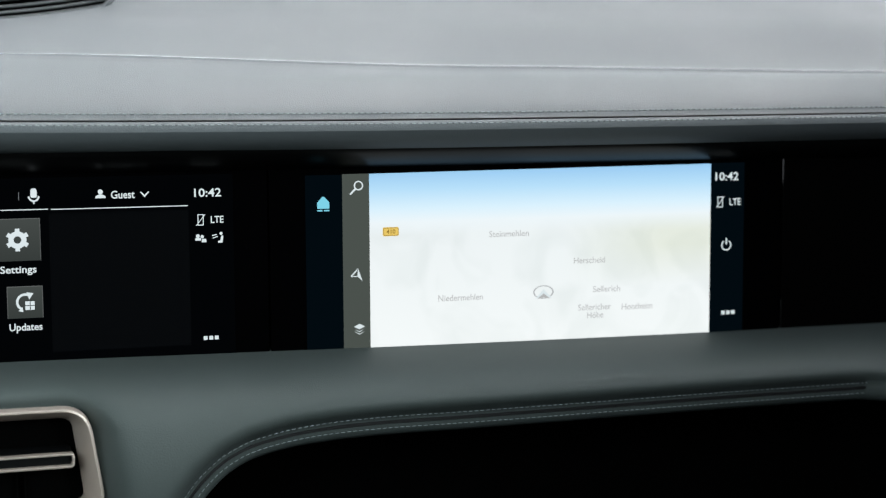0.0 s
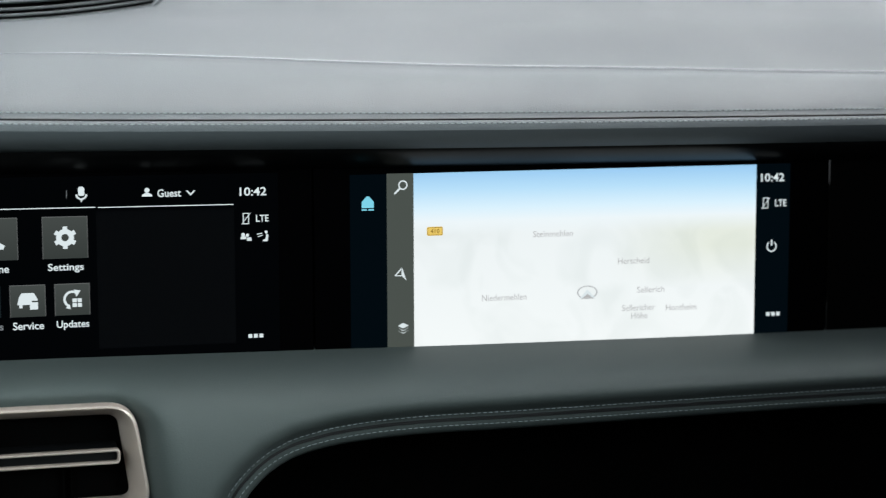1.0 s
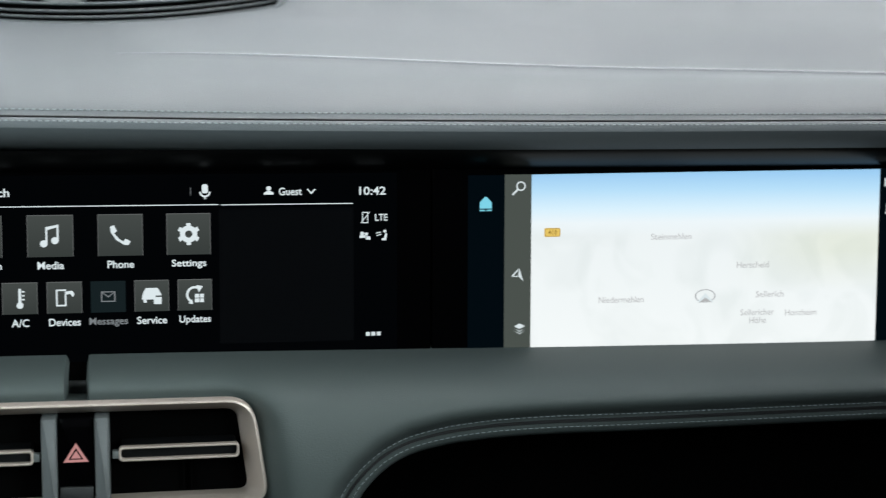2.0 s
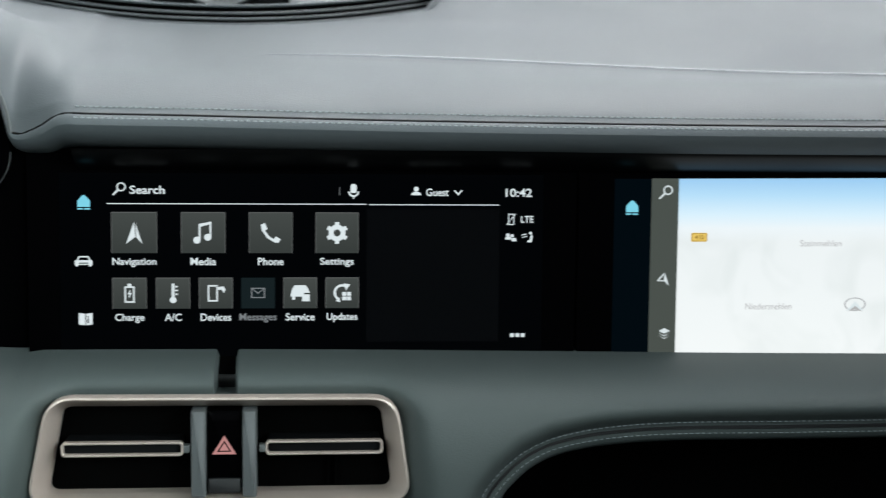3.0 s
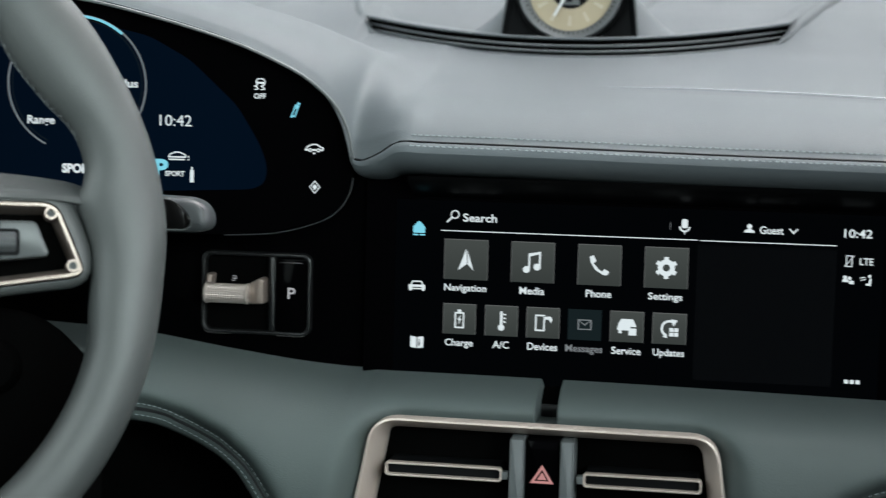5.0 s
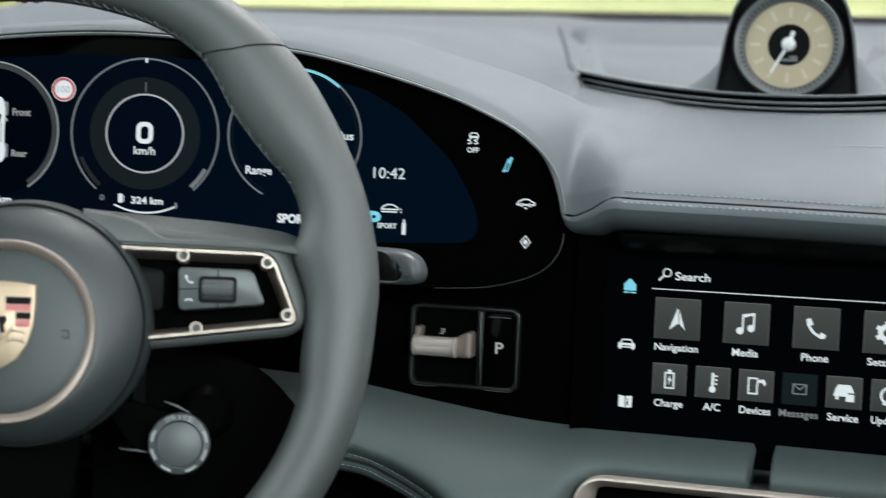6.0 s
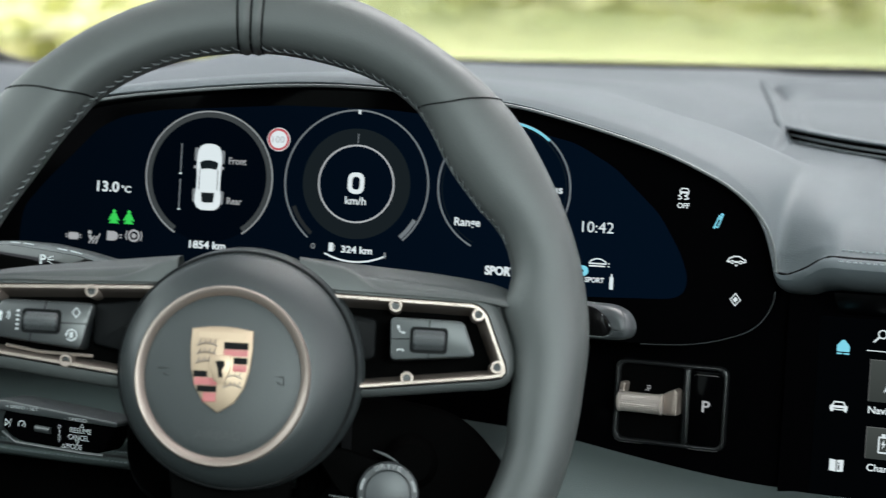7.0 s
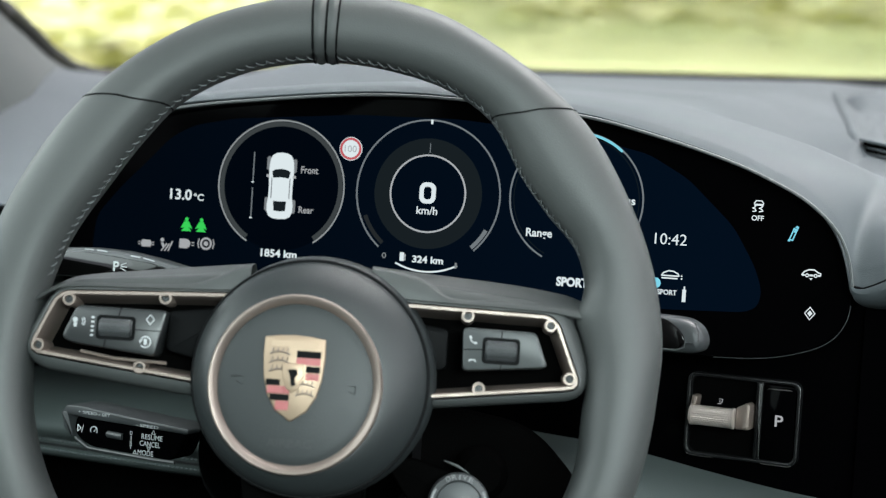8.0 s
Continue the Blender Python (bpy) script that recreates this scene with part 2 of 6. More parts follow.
RIM_TOP = [(-0.457, 0.055), (-0.455, 0.085), (-0.446, 0.108), (-0.428, 0.128), (-0.410, 0.139), (-0.3924, 0.1447), (-0.3515, 0.1512), (-0.2787, 0.1585), (-0.2252, 0.1592), (-0.1502, 0.1533), (-0.1108, 0.1452), (-0.0654, 0.1322), (-0.0386, 0.1210), (-0.0240, 0.1128), (-0.0118, 0.1022), (-0.0053, 0.0930), (-0.0010, 0.0812), (0.0008, 0.070)]


# front lip of the upper pad: x -> depth, height
LIP_Z = [(-0.66, 0.015), (-0.626, 0.035), (-0.608, 0.070), (-0.603, 0.092), (-0.592, 0.1135), (-0.574, 0.1330), (-0.557, 0.1430), (-0.5410, 0.1485), (-0.5010, 0.1545), (-0.4307, 0.1617), (-0.3802, 0.1624), (-0.3049, 0.1563), (-0.2664, 0.1482), (-0.2220, 0.1352), (-0.1958, 0.1240), (-0.1815, 0.1158), (-0.1695, 0.1050), (-0.1634, 0.0955), (-0.1592, 0.0840), (-0.1572, 0.0752), (-0.1545, 0.0712), (-0.1500, 0.0708), (-0.1455, 0.0722), (-0.1363, 0.0765), (-0.1288, 0.0812), (-0.1230, 0.0826), (-0.115, 0.0824), (-0.06, 0.0818), (0.055, 0.080), (0.25, 0.0788), (0.60, 0.0795), (0.80, 0.080)]


def lip(x):
    if x < -0.158:
        return 0.2126 * (x + 0.158) - 0.012, curve_at(x, LIP_Z)
    k = smooth(-0.158, -0.118, x)
    return -0.012 * (1 - k) - 0.035 * k, curve_at(x, LIP_Z)


def hood_edge(x):
    """Height of the hood's rim, which falls steeply where the instruments end."""
    return curve_at(x, LIP_Z) if x < -0.158 else 0.0752 - (x + 0.158) * 2.5


HOOD_X = np.arange(-1.06, 0.90, 0.0004)
HOOD_Z = np.array([hood_edge(float(x)) for x in HOOD_X])


def hood_spread(x):
    """The hood's section behind its rim: the rim's line carried outwards as a full rounded border."""
    reach, drop = 0.044, 0.030
    total = 0.0
    for q in range(-4, 5):
        c = x + 0.06 * q * reach
        i, j = np.searchsorted(HOOD_X, (c - reach, c + 0.0002))
        u = np.clip((c - HOOD_X[i:j]) / reach, 0.0, 1.0)
        total += float(np.max(HOOD_Z[i:j] + drop * ((1.0 - u ** 2.6) ** (1 / 2.6) - 1.0)))
    return total / 9


def pad_height(x, y):
    """Upper face of the pad behind its lip."""
    ly, lz = lip(x)
    crease = 0.1145 - 0.0075 * smooth(0.0, 0.30, x) - 0.0045 * smooth(0.25, 0.6, x)
    far = [(0.05, crease), (0.13, 0.134), (0.19, 0.149), (0.30, 0.174), (0.42, 0.199), (0.55, 0.2215), (0.66, 0.2385)]
    zl = lz if x > -0.158 else 0.0752
    # the face starts at the lip, which stands further back by the neck
    q = y if y >= 0.05 else -0.035 + (y - max(ly, -0.035)) * 0.085 / (0.05 - max(ly, -0.035))
    a = curve_at(q, [(-0.035, zl - 0.0006), (-0.0328, zl + 0.0012), (-0.029, zl + 0.0048), (-0.022, zl + 0.0096), (-0.010, zl + 0.0158), (0.008, zl + 0.0222)] + far)
    a -= 0.25 * smooth(-0.36, -0.50, x) * (1 - smooth(0.40, 0.62, y))
    # over the instruments the pad swells out from its edge and runs level into the common slope
    d = max(0.0, y - ly)
    h = lz + (hood_spread(x) - lz) * (1 - math.exp(-d / (0.010 + 0.014 * smooth(-0.250, -0.160, x))))
    b = h + (0.2215 - h) * min(1.05, d / 0.562) + (0.0018 * (1 - math.exp(-d / 0.0016)) + 0.0042 * (1 - math.exp(-d / 0.014))) * math.exp(-d / 0.22)
    w = smooth(0.45, 0.66, y)
    b = b * (1 - w) + 0.2385 * w
    v = smooth(-0.30, -0.20, x) * smooth(0.05, 0.15, y)
    b = b * (1 - v) + min(a - 0.004, b) * v
    k = 0.007 * (1 - smooth(0.20, 0.45, y)) * smooth(0.0, 0.02, d)
    z = 0.5 * (a + b + math.sqrt((a - b) ** 2 + k * k))
    ridge = 0.0006 * math.exp(-((y - 0.05) / 0.0020) ** 2) * smooth(-0.03, 0.03, x)
    # the pad swells up round the ends of the loudspeaker island
    f = min(1.0, max(0.0, (y - 0.19) / 0.255))
    dx = abs(x + 0.0515) - 0.1410 * (1 + 0.46 * f ** 1.5)
    swell = (0.0075 - 0.0055 * smooth(0.24, 0.40, y)) * smooth(0.155, 0.205, y) * (1 - smooth(0.46, 0.60, y)) * math.exp(-(max(0.0, dx) / 0.045) ** 2) * smooth(-0.006, 0.003, dx)
    # beyond the windscreen's corner the pad drops away
    return z + ridge + swell - 0.10 * smooth(-0.74, -0.90, x) * smooth(0.30, 0.62, y)


# ---- upper pad ----
def upper_pad():
    xs = steps(-1.0, -0.66, 0.02)[:-1] + steps(-0.66, -0.54, 0.004)[:-1] + steps(-0.54, -0.20, 0.008)[:-1] + steps(-0.20, -0.11, 0.0018)[:-1] + steps(-0.11, -0.08, 0.003)[:-1] + steps(-0.08, 0.8, 0.011)
    rows = []
    for x in xs:
        ly, lz = lip(x)
        k = smooth(-0.178, -0.122, x)
        row = []
        # underside and rounded front, thick above the displays, thin above the instruments
        f = 0.09 * (1 - k) + k
        for dy, dz in ((0.040, -0.0195), (0.0290, -0.0196), (0.0215, -0.0192), (0.0145, -0.0181), (0.0080, -0.0160), (0.0025, -0.0130), (-0.0018, -0.0096), (-0.0038, -0.0064), (-0.0031, -0.0035), (-0.0012, -0.0015), (0.0006, -0.0006), (0.0022, 0.0012)):
            row_y = ly + dy * f if dy < 0.03 else ly + 0.045
            row.append((x, row_y, lz + dz * f))
        y_in = ly + 0.0030 + 0.0015 * k
        far = [y_in + (0.047 - y_in) * (i / 12) ** 1.5 for i in range(13)] + [0.0482, 0.0491, 0.05, 0.0509, 0.0518, 0.0535] + [0.06, 0.07, 0.085, 0.10, 0.12, 0.14, 0.16, 0.19, 0.22, 0.26, 0.30, 0.35, 0.40, 0.45, 0.50, 0.55, 0.60, 0.66]
        row += [(x, y, pad_height(x, y)) for y in far]
        rows.append(row)
    return rows_mesh(rows)


def stitch_row(points, length, gap, r, bm, lift=0.0):
    """Thread stitches along points that lie close together."""
    pts = [Vector(p) for p in points]
    s = 0.0
    acc = [0.0]
    for a, b in zip(pts, pts[1:]):
        acc.append(acc[-1] + (b - a).length)

    def at(d):
        for i in range(len(acc) - 1):
            if d <= acc[i + 1]:
                return pts[i].lerp(pts[i + 1], (d - acc[i]) / max(1e-9, acc[i + 1] - acc[i]))
        return pts[-1]
    while s + length < acc[-1]:
        a, b = at(s), at(s + length)
        m = at(s + length * 0.5) + Vector((0, -lift, 0))
        tube([a, a.lerp(m, 0.7), b.lerp(m, 0.7), b], [r * 0.5, r, r, r * 0.5], 5, bm)
        s += length + gap
    return bm


dash_top = thing("dashboard_pad", "grey leather upper dashboard pad with double stitched seam", "dashboard", kind="structure")
part("pad", upper_pad(), LEATHER, dash_top)
seam_xs = steps(-0.155, 0.78, 0.006)
bm = bmesh.new()
xs_seam = [x for x in seam_xs if x > -0.121]
stitch_row([(x, lip(x)[0] + 0.0034, pad_height(x, lip(x)[0] + 0.0034) + 0.0005) for x in xs_seam], 0.0024, 0.0010, 0.00028, bm)
stitch_row([(x, lip(x)[0] - 0.0026, lip(x)[1] - 0.0028) for x in xs_seam], 0.0024, 0.0010, 0.00032, bm)
part("seam_thread", bm, THREAD, dash_top, "pale grey twin needle stitching")
part("seam_groove", tube([(x, lip(x)[0] + 0.0002, lip(x)[1] - 0.0009) for x in seam_xs], 0.0008, 6), BLACK, dash_top, "dark welt between the stitch rows")

# thin pale tube whose colour stands in for light caught along the crease
CREASE = grained("crease_highlight", (0.34, 0.36, 0.38), 0.4, 1400, 0.1, 0.0002, 30.0, 0.2, cells=True)
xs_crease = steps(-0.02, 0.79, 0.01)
part("crease_edge", tube([(x, 0.0496, pad_height(x, 0.0496) + 0.0001) for x in xs_crease], [0.0005 * smooth(-0.02, 0.10, x) + 0.00005 for x in xs_crease], 6), CREASE, dash_top, "pale line put in for the light on a crease")

# ---- black glass band of the displays ----
glass_band = thing("display_band", "black gloss glass band across the dashboard", "dashboard trim", kind="structure")
for x0, x1 in ((-0.1495, 0.1515), (0.1525, 0.4675), (0.4685, 0.80)):
    part("glass_panel", prism(rrect(x0, -0.058, x1, 0.075, 0.0008, 2), -0.001, 0.008, bevel=0.0004, seg=1), MIRROR_GLOSS if x0 > 0.4 else GLOSS, glass_band)
part("glass_panel", prism([(-0.95, -0.075), (-0.1505, -0.075), (-0.1505, 0.075), (-0.1575, 0.078), (-0.95, 0.078)], 0.004, 0.012, bevel=0.0004, seg=1), GLOSS, glass_band)

part("soffit", rows_mesh([[(x, -0.0015, 0.0508) for x in steps(-0.122, 0.8, 0.06)], [(x, -0.0235, 0.0600) for x in steps(-0.122, 0.8, 0.06)], [(x, -0.0258, 0.0632) for x in steps(-0.122, 0.8, 0.06)]]), SOFFIT_M, glass_band, "satin soffit above the displays, blackened for its shade")
part("backing", prism(box_(-0.95, -0.09, 0.82, 0.08), 0.014, 0.022), BLACK, glass_band, "black carrier behind the glass", False)

# ---- lower pad ----
VENT = (-0.146, -0.30, 0.057, -0.0705, 0.012)
EDGE_R = [(0.506, -0.0836), (0.41, -0.0836), (0.306, -0.0841), (0.25, -0.0843), (0.208, -0.0842), (0.176, -0.0852), (0.152, -0.0876), (0.1315, -0.0920), (0.1175, -0.0985), (0.107, -0.1070), (0.0985, -0.1175), (0.091, -0.135), (0.087, -0.16), (0.085, -0.30)]
EDGE_L = [(-0.70, -0.0700), (-0.56, -0.0692), (-0.45, -0.0672), (-0.36, -0.0662), (-0.33, -0.0660), (-0.2625, -0.0692), (-0.2400, -0.0752), (-0.2190, -0.0845), (-0.2040, -0.0955), (-0.1940, -0.1085), (-0.1865, -0.122), (-0.180, -0.145), (-0.176, -0.17), (-0.173, -0.30)]


def lower_edge(x):
    if x > 0.085:
        return curve_at(x, sorted(EDGE_R))
    if x < -0.173:
        return curve_at(x, EDGE_L)
    return -0.30


def vent_sdf(x, z):
    x0, z0, x1, z1, r = VENT
    k = min(1.0, (z + 0.1215) / 0.057)
    qx, qz = abs(x + 0.0439 - 0.0024 * k) - (0.0965 - 0.0086 * k) + r, abs(z - (z0 + z1) / 2) - (z1 - z0) / 2 + r
    return math.hypot(max(qx, 0), max(qz, 0)) + min(max(qx, qz), 0) - r


def pad_top_z(x):
    return curve_at(x, [(-0.9, -0.030), (-0.40, -0.030), (-0.29, -0.0335), (-0.226, -0.0418), (-0.190, -0.0462), (-0.165, -0.0482), (-0.1500, -0.0486), (-0.14, -0.0475), (0.0, -0.0480), (0.13, -0.0498), (0.25, -0.0515), (0.42, -0.053), (0.8, -0.0535)])


def pad_front(x, z):
    """Depth of the lower pad's face."""
    t = pad_top_z(x) - z
    y = -0.060 * (1 - math.exp(-max(0.0, t) / (0.0125 - 0.0040 * smooth(-0.20, -0.10, x)))) - 0.006 * smooth(0.0, 0.06, t)
    d = vent_sdf(x, z)
    y += 0.020 * math.exp(-(max(d, 0) / 0.0105) ** 2)
    if d < 0:
        y += 0.075 * smooth(0.0, 0.004, -d)
    # the belly rolls away towards the stitched lower edge
    e = 1.0
    pts = EDGE_R if x > -0.04 else EDGE_L
    for (x0, z0), (x1, z1) in zip(pts, pts[1:]):
        px, pz = x1 - x0, z1 - z0
        k = min(1.0, max(0.0, ((x - x0) * px + (z - z0) * pz) / (px * px + pz * pz)))
        e = min(e, math.hypot(x - x0 - k * px, z - z0 - k * pz))
    y += 0.0150 * math.exp(-(e / 0.0078) ** 2)
    # the slit in the middle, above the outlet
    k = 1 - smooth(0.0048, 0.0060, abs(x + 0.0418))
    if z > -0.0665:
        y += 0.022 * k
    return y


def lower_pad():
    xs = steps(-0.9, -0.28, 0.03)[:-1] + steps(-0.28, -0.165, 0.003)[:-1] + steps(-0.165, -0.13, 0.0014)[:-1] + steps(-0.13, -0.052, 0.006)[:-1] + steps(-0.052, -0.032, 0.0008)[:-1] + steps(-0.032, 0.04, 0.006)[:-1] + steps(0.04, 0.072, 0.0014)[:-1] + steps(0.072, 0.10, 0.0008)[:-1] + steps(0.10, 0.16, 0.0022)[:-1] + steps(0.16, 0.80, 0.02)
    rows = []
    for x in xs:
        zt, zb = pad_top_z(x), max(-0.168, lower_edge(x))
        row = [(x, 0.006, zt + 0.002)]
        ks = [0, 0.0012, 0.0025, 0.004, 0.006, 0.0085, 0.0110, 0.0130, 0.0145, 0.016, 0.018]
        span = (zt - zb)
        zs = [zt - k for k in ks] + [zt - 0.018 - (span - 0.018) * (i / 34) ** 1.6 for i in range(1, 35)]
        row += [(x, pad_front(x, z), z) for z in zs]
        # rolled lower edge
        e = 0.002
        g = (lower_edge(x + e) - lower_edge(x - e)) / (2 * e) if span < 0.2 else 0.0
        g = max(-6, min(6, g))
        n = Vector((g, -1)).normalized()
        yb = pad_front(x, zb)
        for a in (25, 50, 75, 90):
            r = 0.009
            row.append((x + n.x * r * math.sin(radians(a)), yb + r * (1 - math.cos(radians(a))), zb + n.y * r * math.sin(radians(a))))
        row.append((row[-1][0], 0.05, row[-1][2]))
        rows.append(row)
    return rows_mesh(rows)


dash_low = thing("dashboard_lower_pad", "grey leather lower dashboard pad with stitched lower edge", "dashboard", kind="structure")
part("pad", lower_pad(), LOWER_LEATHER, dash_low)


def edge_line(pts, inset, n=220):
    """Points along a lower edge, shifted into the pad by inset."""
    pts = list(pts)
    line = []
    for i in range(len(pts) - 1):
        p0, p1, p2, p3 = (Vector(pts[max(0, i - 1)]), Vector(pts[i]), Vector(pts[i + 1]), Vector(pts[min(len(pts) - 1, i + 2)]))
        for k in range(12):
            t = k / 12
            line.append(0.5 * ((2 * p1) + (p2 - p0) * t + (2 * p0 - 5 * p1 + 4 * p2 - p3) * t * t + (3 * p1 - p0 - 3 * p2 + p3) * t ** 3))
    out = []
    for i in range(1, len(line) - 1):
        d = (line[i + 1] - line[i - 1]).normalized()
        n = Vector((-d.y, d.x))
        if n.y < 0 and abs(n.y) > 0.25 or (abs(n.y) <= 0.25 and n.x * (line[i].x - (-0.04)) > 0):
            n = -n
        p = line[i] + n * inset
        y = pad_front(p.x, max(p.y, lower_edge(p.x))) if inset >= 0 else pad_front(line[i].x, line[i].y) + 0.0006 + 0.10 * -inset
        out.append((p.x, y, p.y))
    return out


for edge in ([(0.80, -0.0838)] + EDGE_R[:-1], [(-0.85, -0.0705)] + EDGE_L[:-1]):
    bm = bmesh.new()
    stitch_row([(x, y - 0.0004, z) for x, y, z in edge_line(edge, 0.0030)], 0.0023, 0.0010, 0.00024, bm)
    stitch_row([(x, y - 0.0004, z) for x, y, z in edge_line(edge, -0.0036)], 0.0023, 0.0010, 0.00024, bm)
    part("seam_thread", bm, THREAD, dash_low, "pale grey stitching along the edge")
    part("seam_groove", tube([(x, y + 0.0001, z) for x, y, z in edge_line(edge, -0.0002)], 0.0014, 6), SATIN, dash_low, "dark welt between the stitch rows")

# flat black sheet that stands in for the footwell's shade behind the lower edge
solo("footwell_shade", prism([(-0.95, -0.60), (0.85, -0.60), (0.85, -0.05), (-0.95, -0.05)], 0.035, 0.05), VOID, "black sheet for the shade deep under the dashboard", "panel", kind="structure", smooth=False)

# ---- middle air outlet ----
outlet = thing("air_outlet", "satin bronze framed double air outlet in the dashboard", "air vent")
OUT = [(-0.1446, -0.1215), (-0.1330, -0.0640), (0.0484, -0.0650), (0.0572, -0.1215)]
INN = [(-0.1350, -0.1180), (-0.1262, -0.0712), (0.0405, -0.0722), (0.0470, -0.1180)]
ro = rpoly(OUT, 0.014, 7)
ri = rpoly(INN, 0.006, 7)
rows = []
for (ox, oz), (ix, iz) in zip(ro, ri):
    g = lambda k: (ox + (ix - ox) * k, oz + (iz - oz) * k)
    rows.append([(g(k)[0], y, g(k)[1]) for k, y in ((0.0, -0.044), (0.0, -0.0522), (0.05, -0.0532), (0.17, -0.0535), (0.24, -0.0528), (0.6, -0.0470), (0.95, -0.0412), (1.0, -0.0395), (1.0, -0.030))])
part("frame", rows_mesh(rows, False, None, True), BRONZE, outlet, "satin bronze trim frame")
part("housing", prism(rpoly([(-0.150, -0.30), (-0.136, -0.068), (0.052, -0.069), (0.060, -0.30)], 0.004), -0.028, 0.01), VOID, outlet, "black air duct")
part("lower_trim", prism(rrect(-0.1445, -0.16, 0.0567, -0.1235, 0.002), -0.050, -0.030, bevel=0.0015), BLACK, outlet, "black panel under the outlet")
for x0, x1 in ((-0.0592, -0.0515), (-0.0325, -0.0252)):
    part("divider", prism(rrect(x0, -0.1182, x1, -0.0722, 0.001), -0.052, -0.03, bevel=0.0012), DIVIDER_M, outlet, "grey divider post")
for x0, x1, tab in ((-0.1262, -0.0632, 1), (-0.0205, 0.0412, -1)):
    vane = part("vane", prism(rrect(x0 + 0.001, -0.0955, x1 - 0.001, -0.0885, 0.0015), -0.046, -0.030, bevel=0.0006), BLACK, outlet)
    part("vane_trim", band(rrect(x0, -0.0962, x1, -0.0886, 0.0022), rrect(x0 + 0.0012, -0.0950, x1 - 0.0012, -0.0898, 0.0012), -0.0500, -0.045, 0.0004), BRONZE, vane, "thin satin metal frame")
    xt = x1 if tab > 0 else x0
    part("slide_tab", prism(rrect(min(xt, xt + tab * 0.0032), -0.0945, max(xt, xt + tab * 0.0032), -0.0905, 0.0006), -0.050, -0.045, bevel=0.0003), GREY_PLASTIC, vane)
for xf in (0.0125, 0.0165):
    part("fin", prism(rrect(xf, -0.1168, xf + 0.0008, -0.097, 0.0002, 2), -0.033, -0.028), VOID, outlet)
hazard = part("hazard_switch", prism(rrect(-0.0508, -0.1168, -0.0332, -0.0725, 0.001), -0.048, -0.03, bevel=0.001), GLOSS, outlet, "black hazard switch with a red triangle")
HAZ = glowing("lit_red", (0.62, 0.30, 0.29), 0.85)
tri = [(-0.0484, -0.0958), (-0.0359, -0.0958), (-0.0421, -0.0858)]
sh = lambda k: [(-0.0421 + (x + 0.0421) * k, -0.0925 + (z + 0.0925) * k) for x, z in tri]
part("warning_triangle", band(sh(1.0), sh(0.62), -0.0484, -0.0479), HAZ, hazard, smooth=False)
part("warning_triangle", prism(sh(0.40), -0.0484, -0.0479), HAZ, hazard, smooth=False)
part("switch_lip", prism(rrect(-0.0505, -0.1165, -0.0335, -0.1085, 0.001), -0.0495, -0.047, bevel=0.0008), SATIN, hazard)
for name, z0, z1, mat, label in (("slit_lining", -0.0475, -0.0590, VOID, "black slit in the pad above the outlet"), ("slit_plate", -0.0592, -0.0664, SATIN, "dark sensor plate in the slit")):
    strip = [[(-0.0418 + k * 0.0016, pad_front(-0.0418, z0 + (z1 - z0) * i / 8) - 0.0008, z0 + (z1 - z0) * i / 8) for k in range(-3, 4)] for i in range(9)]
    part(name, rows_mesh(strip), mat, dash_low, label)

# ---- writing ----
def text_mesh(word, cx, cz, width, height, y, weight=0.0):
    """Letters as flat faces in x, z that fill a box of that width and height."""
    c = bpy.data.curves.new("letters", "FONT")
    c.body, c.fill_mode, c.offset, c.resolution_u = word, "FRONT", weight, 3
    c.dimensions = "2D"
    ob = bpy.data.objects.new("letters", c)
    scene.collection.objects.link(ob)
    dg = bpy.context.evaluated_depsgraph_get()
    me = bpy.data.meshes.new_from_object(ob.evaluated_get(dg))
    bpy.data.objects.remove(ob)
    bpy.data.curves.remove(c)
    xs, zs = [v.co.x for v in me.vertices], [v.co.y for v in me.vertices]
    x0, x1, z0, z1 = min(xs), max(xs), min(zs), max(zs)
    for v in me.vertices:
        v.co = (cx + ((v.co.x - x0) / (x1 - x0) - 0.5) * width, y, cz + ((v.co.y - z0) / (z1 - z0) - 0.5) * height)
    return me


def letters(word, cx, cz, width, height, y, mat, parent, weight=0.015):
    return part("lettering", text_mesh(word, cx, cz, width, height, y, weight), mat, parent, "", False)


def flat(outlines, y, bm=None):
    """Flat lit shapes in x, z."""
    bm = bm or bmesh.new()
    for pts in outlines:
        bm.faces.new([bm.verts.new((x, y, z)) for x, z in pts])
    return bm


def flat_ring(cx, cz, r0, r1, y, a0=0.0, a1=360.0, n=64, bm=None, sx=1.0):
    bm = bm or bmesh.new()
    o, i = circle(0, 0, r1, n, a0, a1), circle(0, 0, r0, n, a0, a1)
    rows = [[(cx + p[0] * sx, y, cz + p[1]), (cx + q[0] * sx, y, cz + q[1])] for p, q in zip(o, i)]
    return rows_mesh(rows, False, bm, abs(a1 - a0) >= 360)


def icon(name, shapes, cx, cz, s, y, mat, parent):
    """Shapes in units of s about a centre: outlines, or (r0, r1, x, z[, a0, a1]) for rings."""
    bm = bmesh.new()
    k = 0
    for sh_ in shapes:
        yy = y - 0.00002 * k
        k += 1
        if isinstance(sh_, dict):
            flat_ring(cx + sh_["x"] * s, cz + sh_["z"] * s, sh_["r0"] * s, sh_["r1"] * s, yy, sh_.get("a0", 0), sh_.get("a1", 360), 28, bm)
        else:
            flat([[(cx + x * s, cz + z * s) for x, z in sh_]], yy, bm)
    return part(name, bm, mat, parent, "", False)


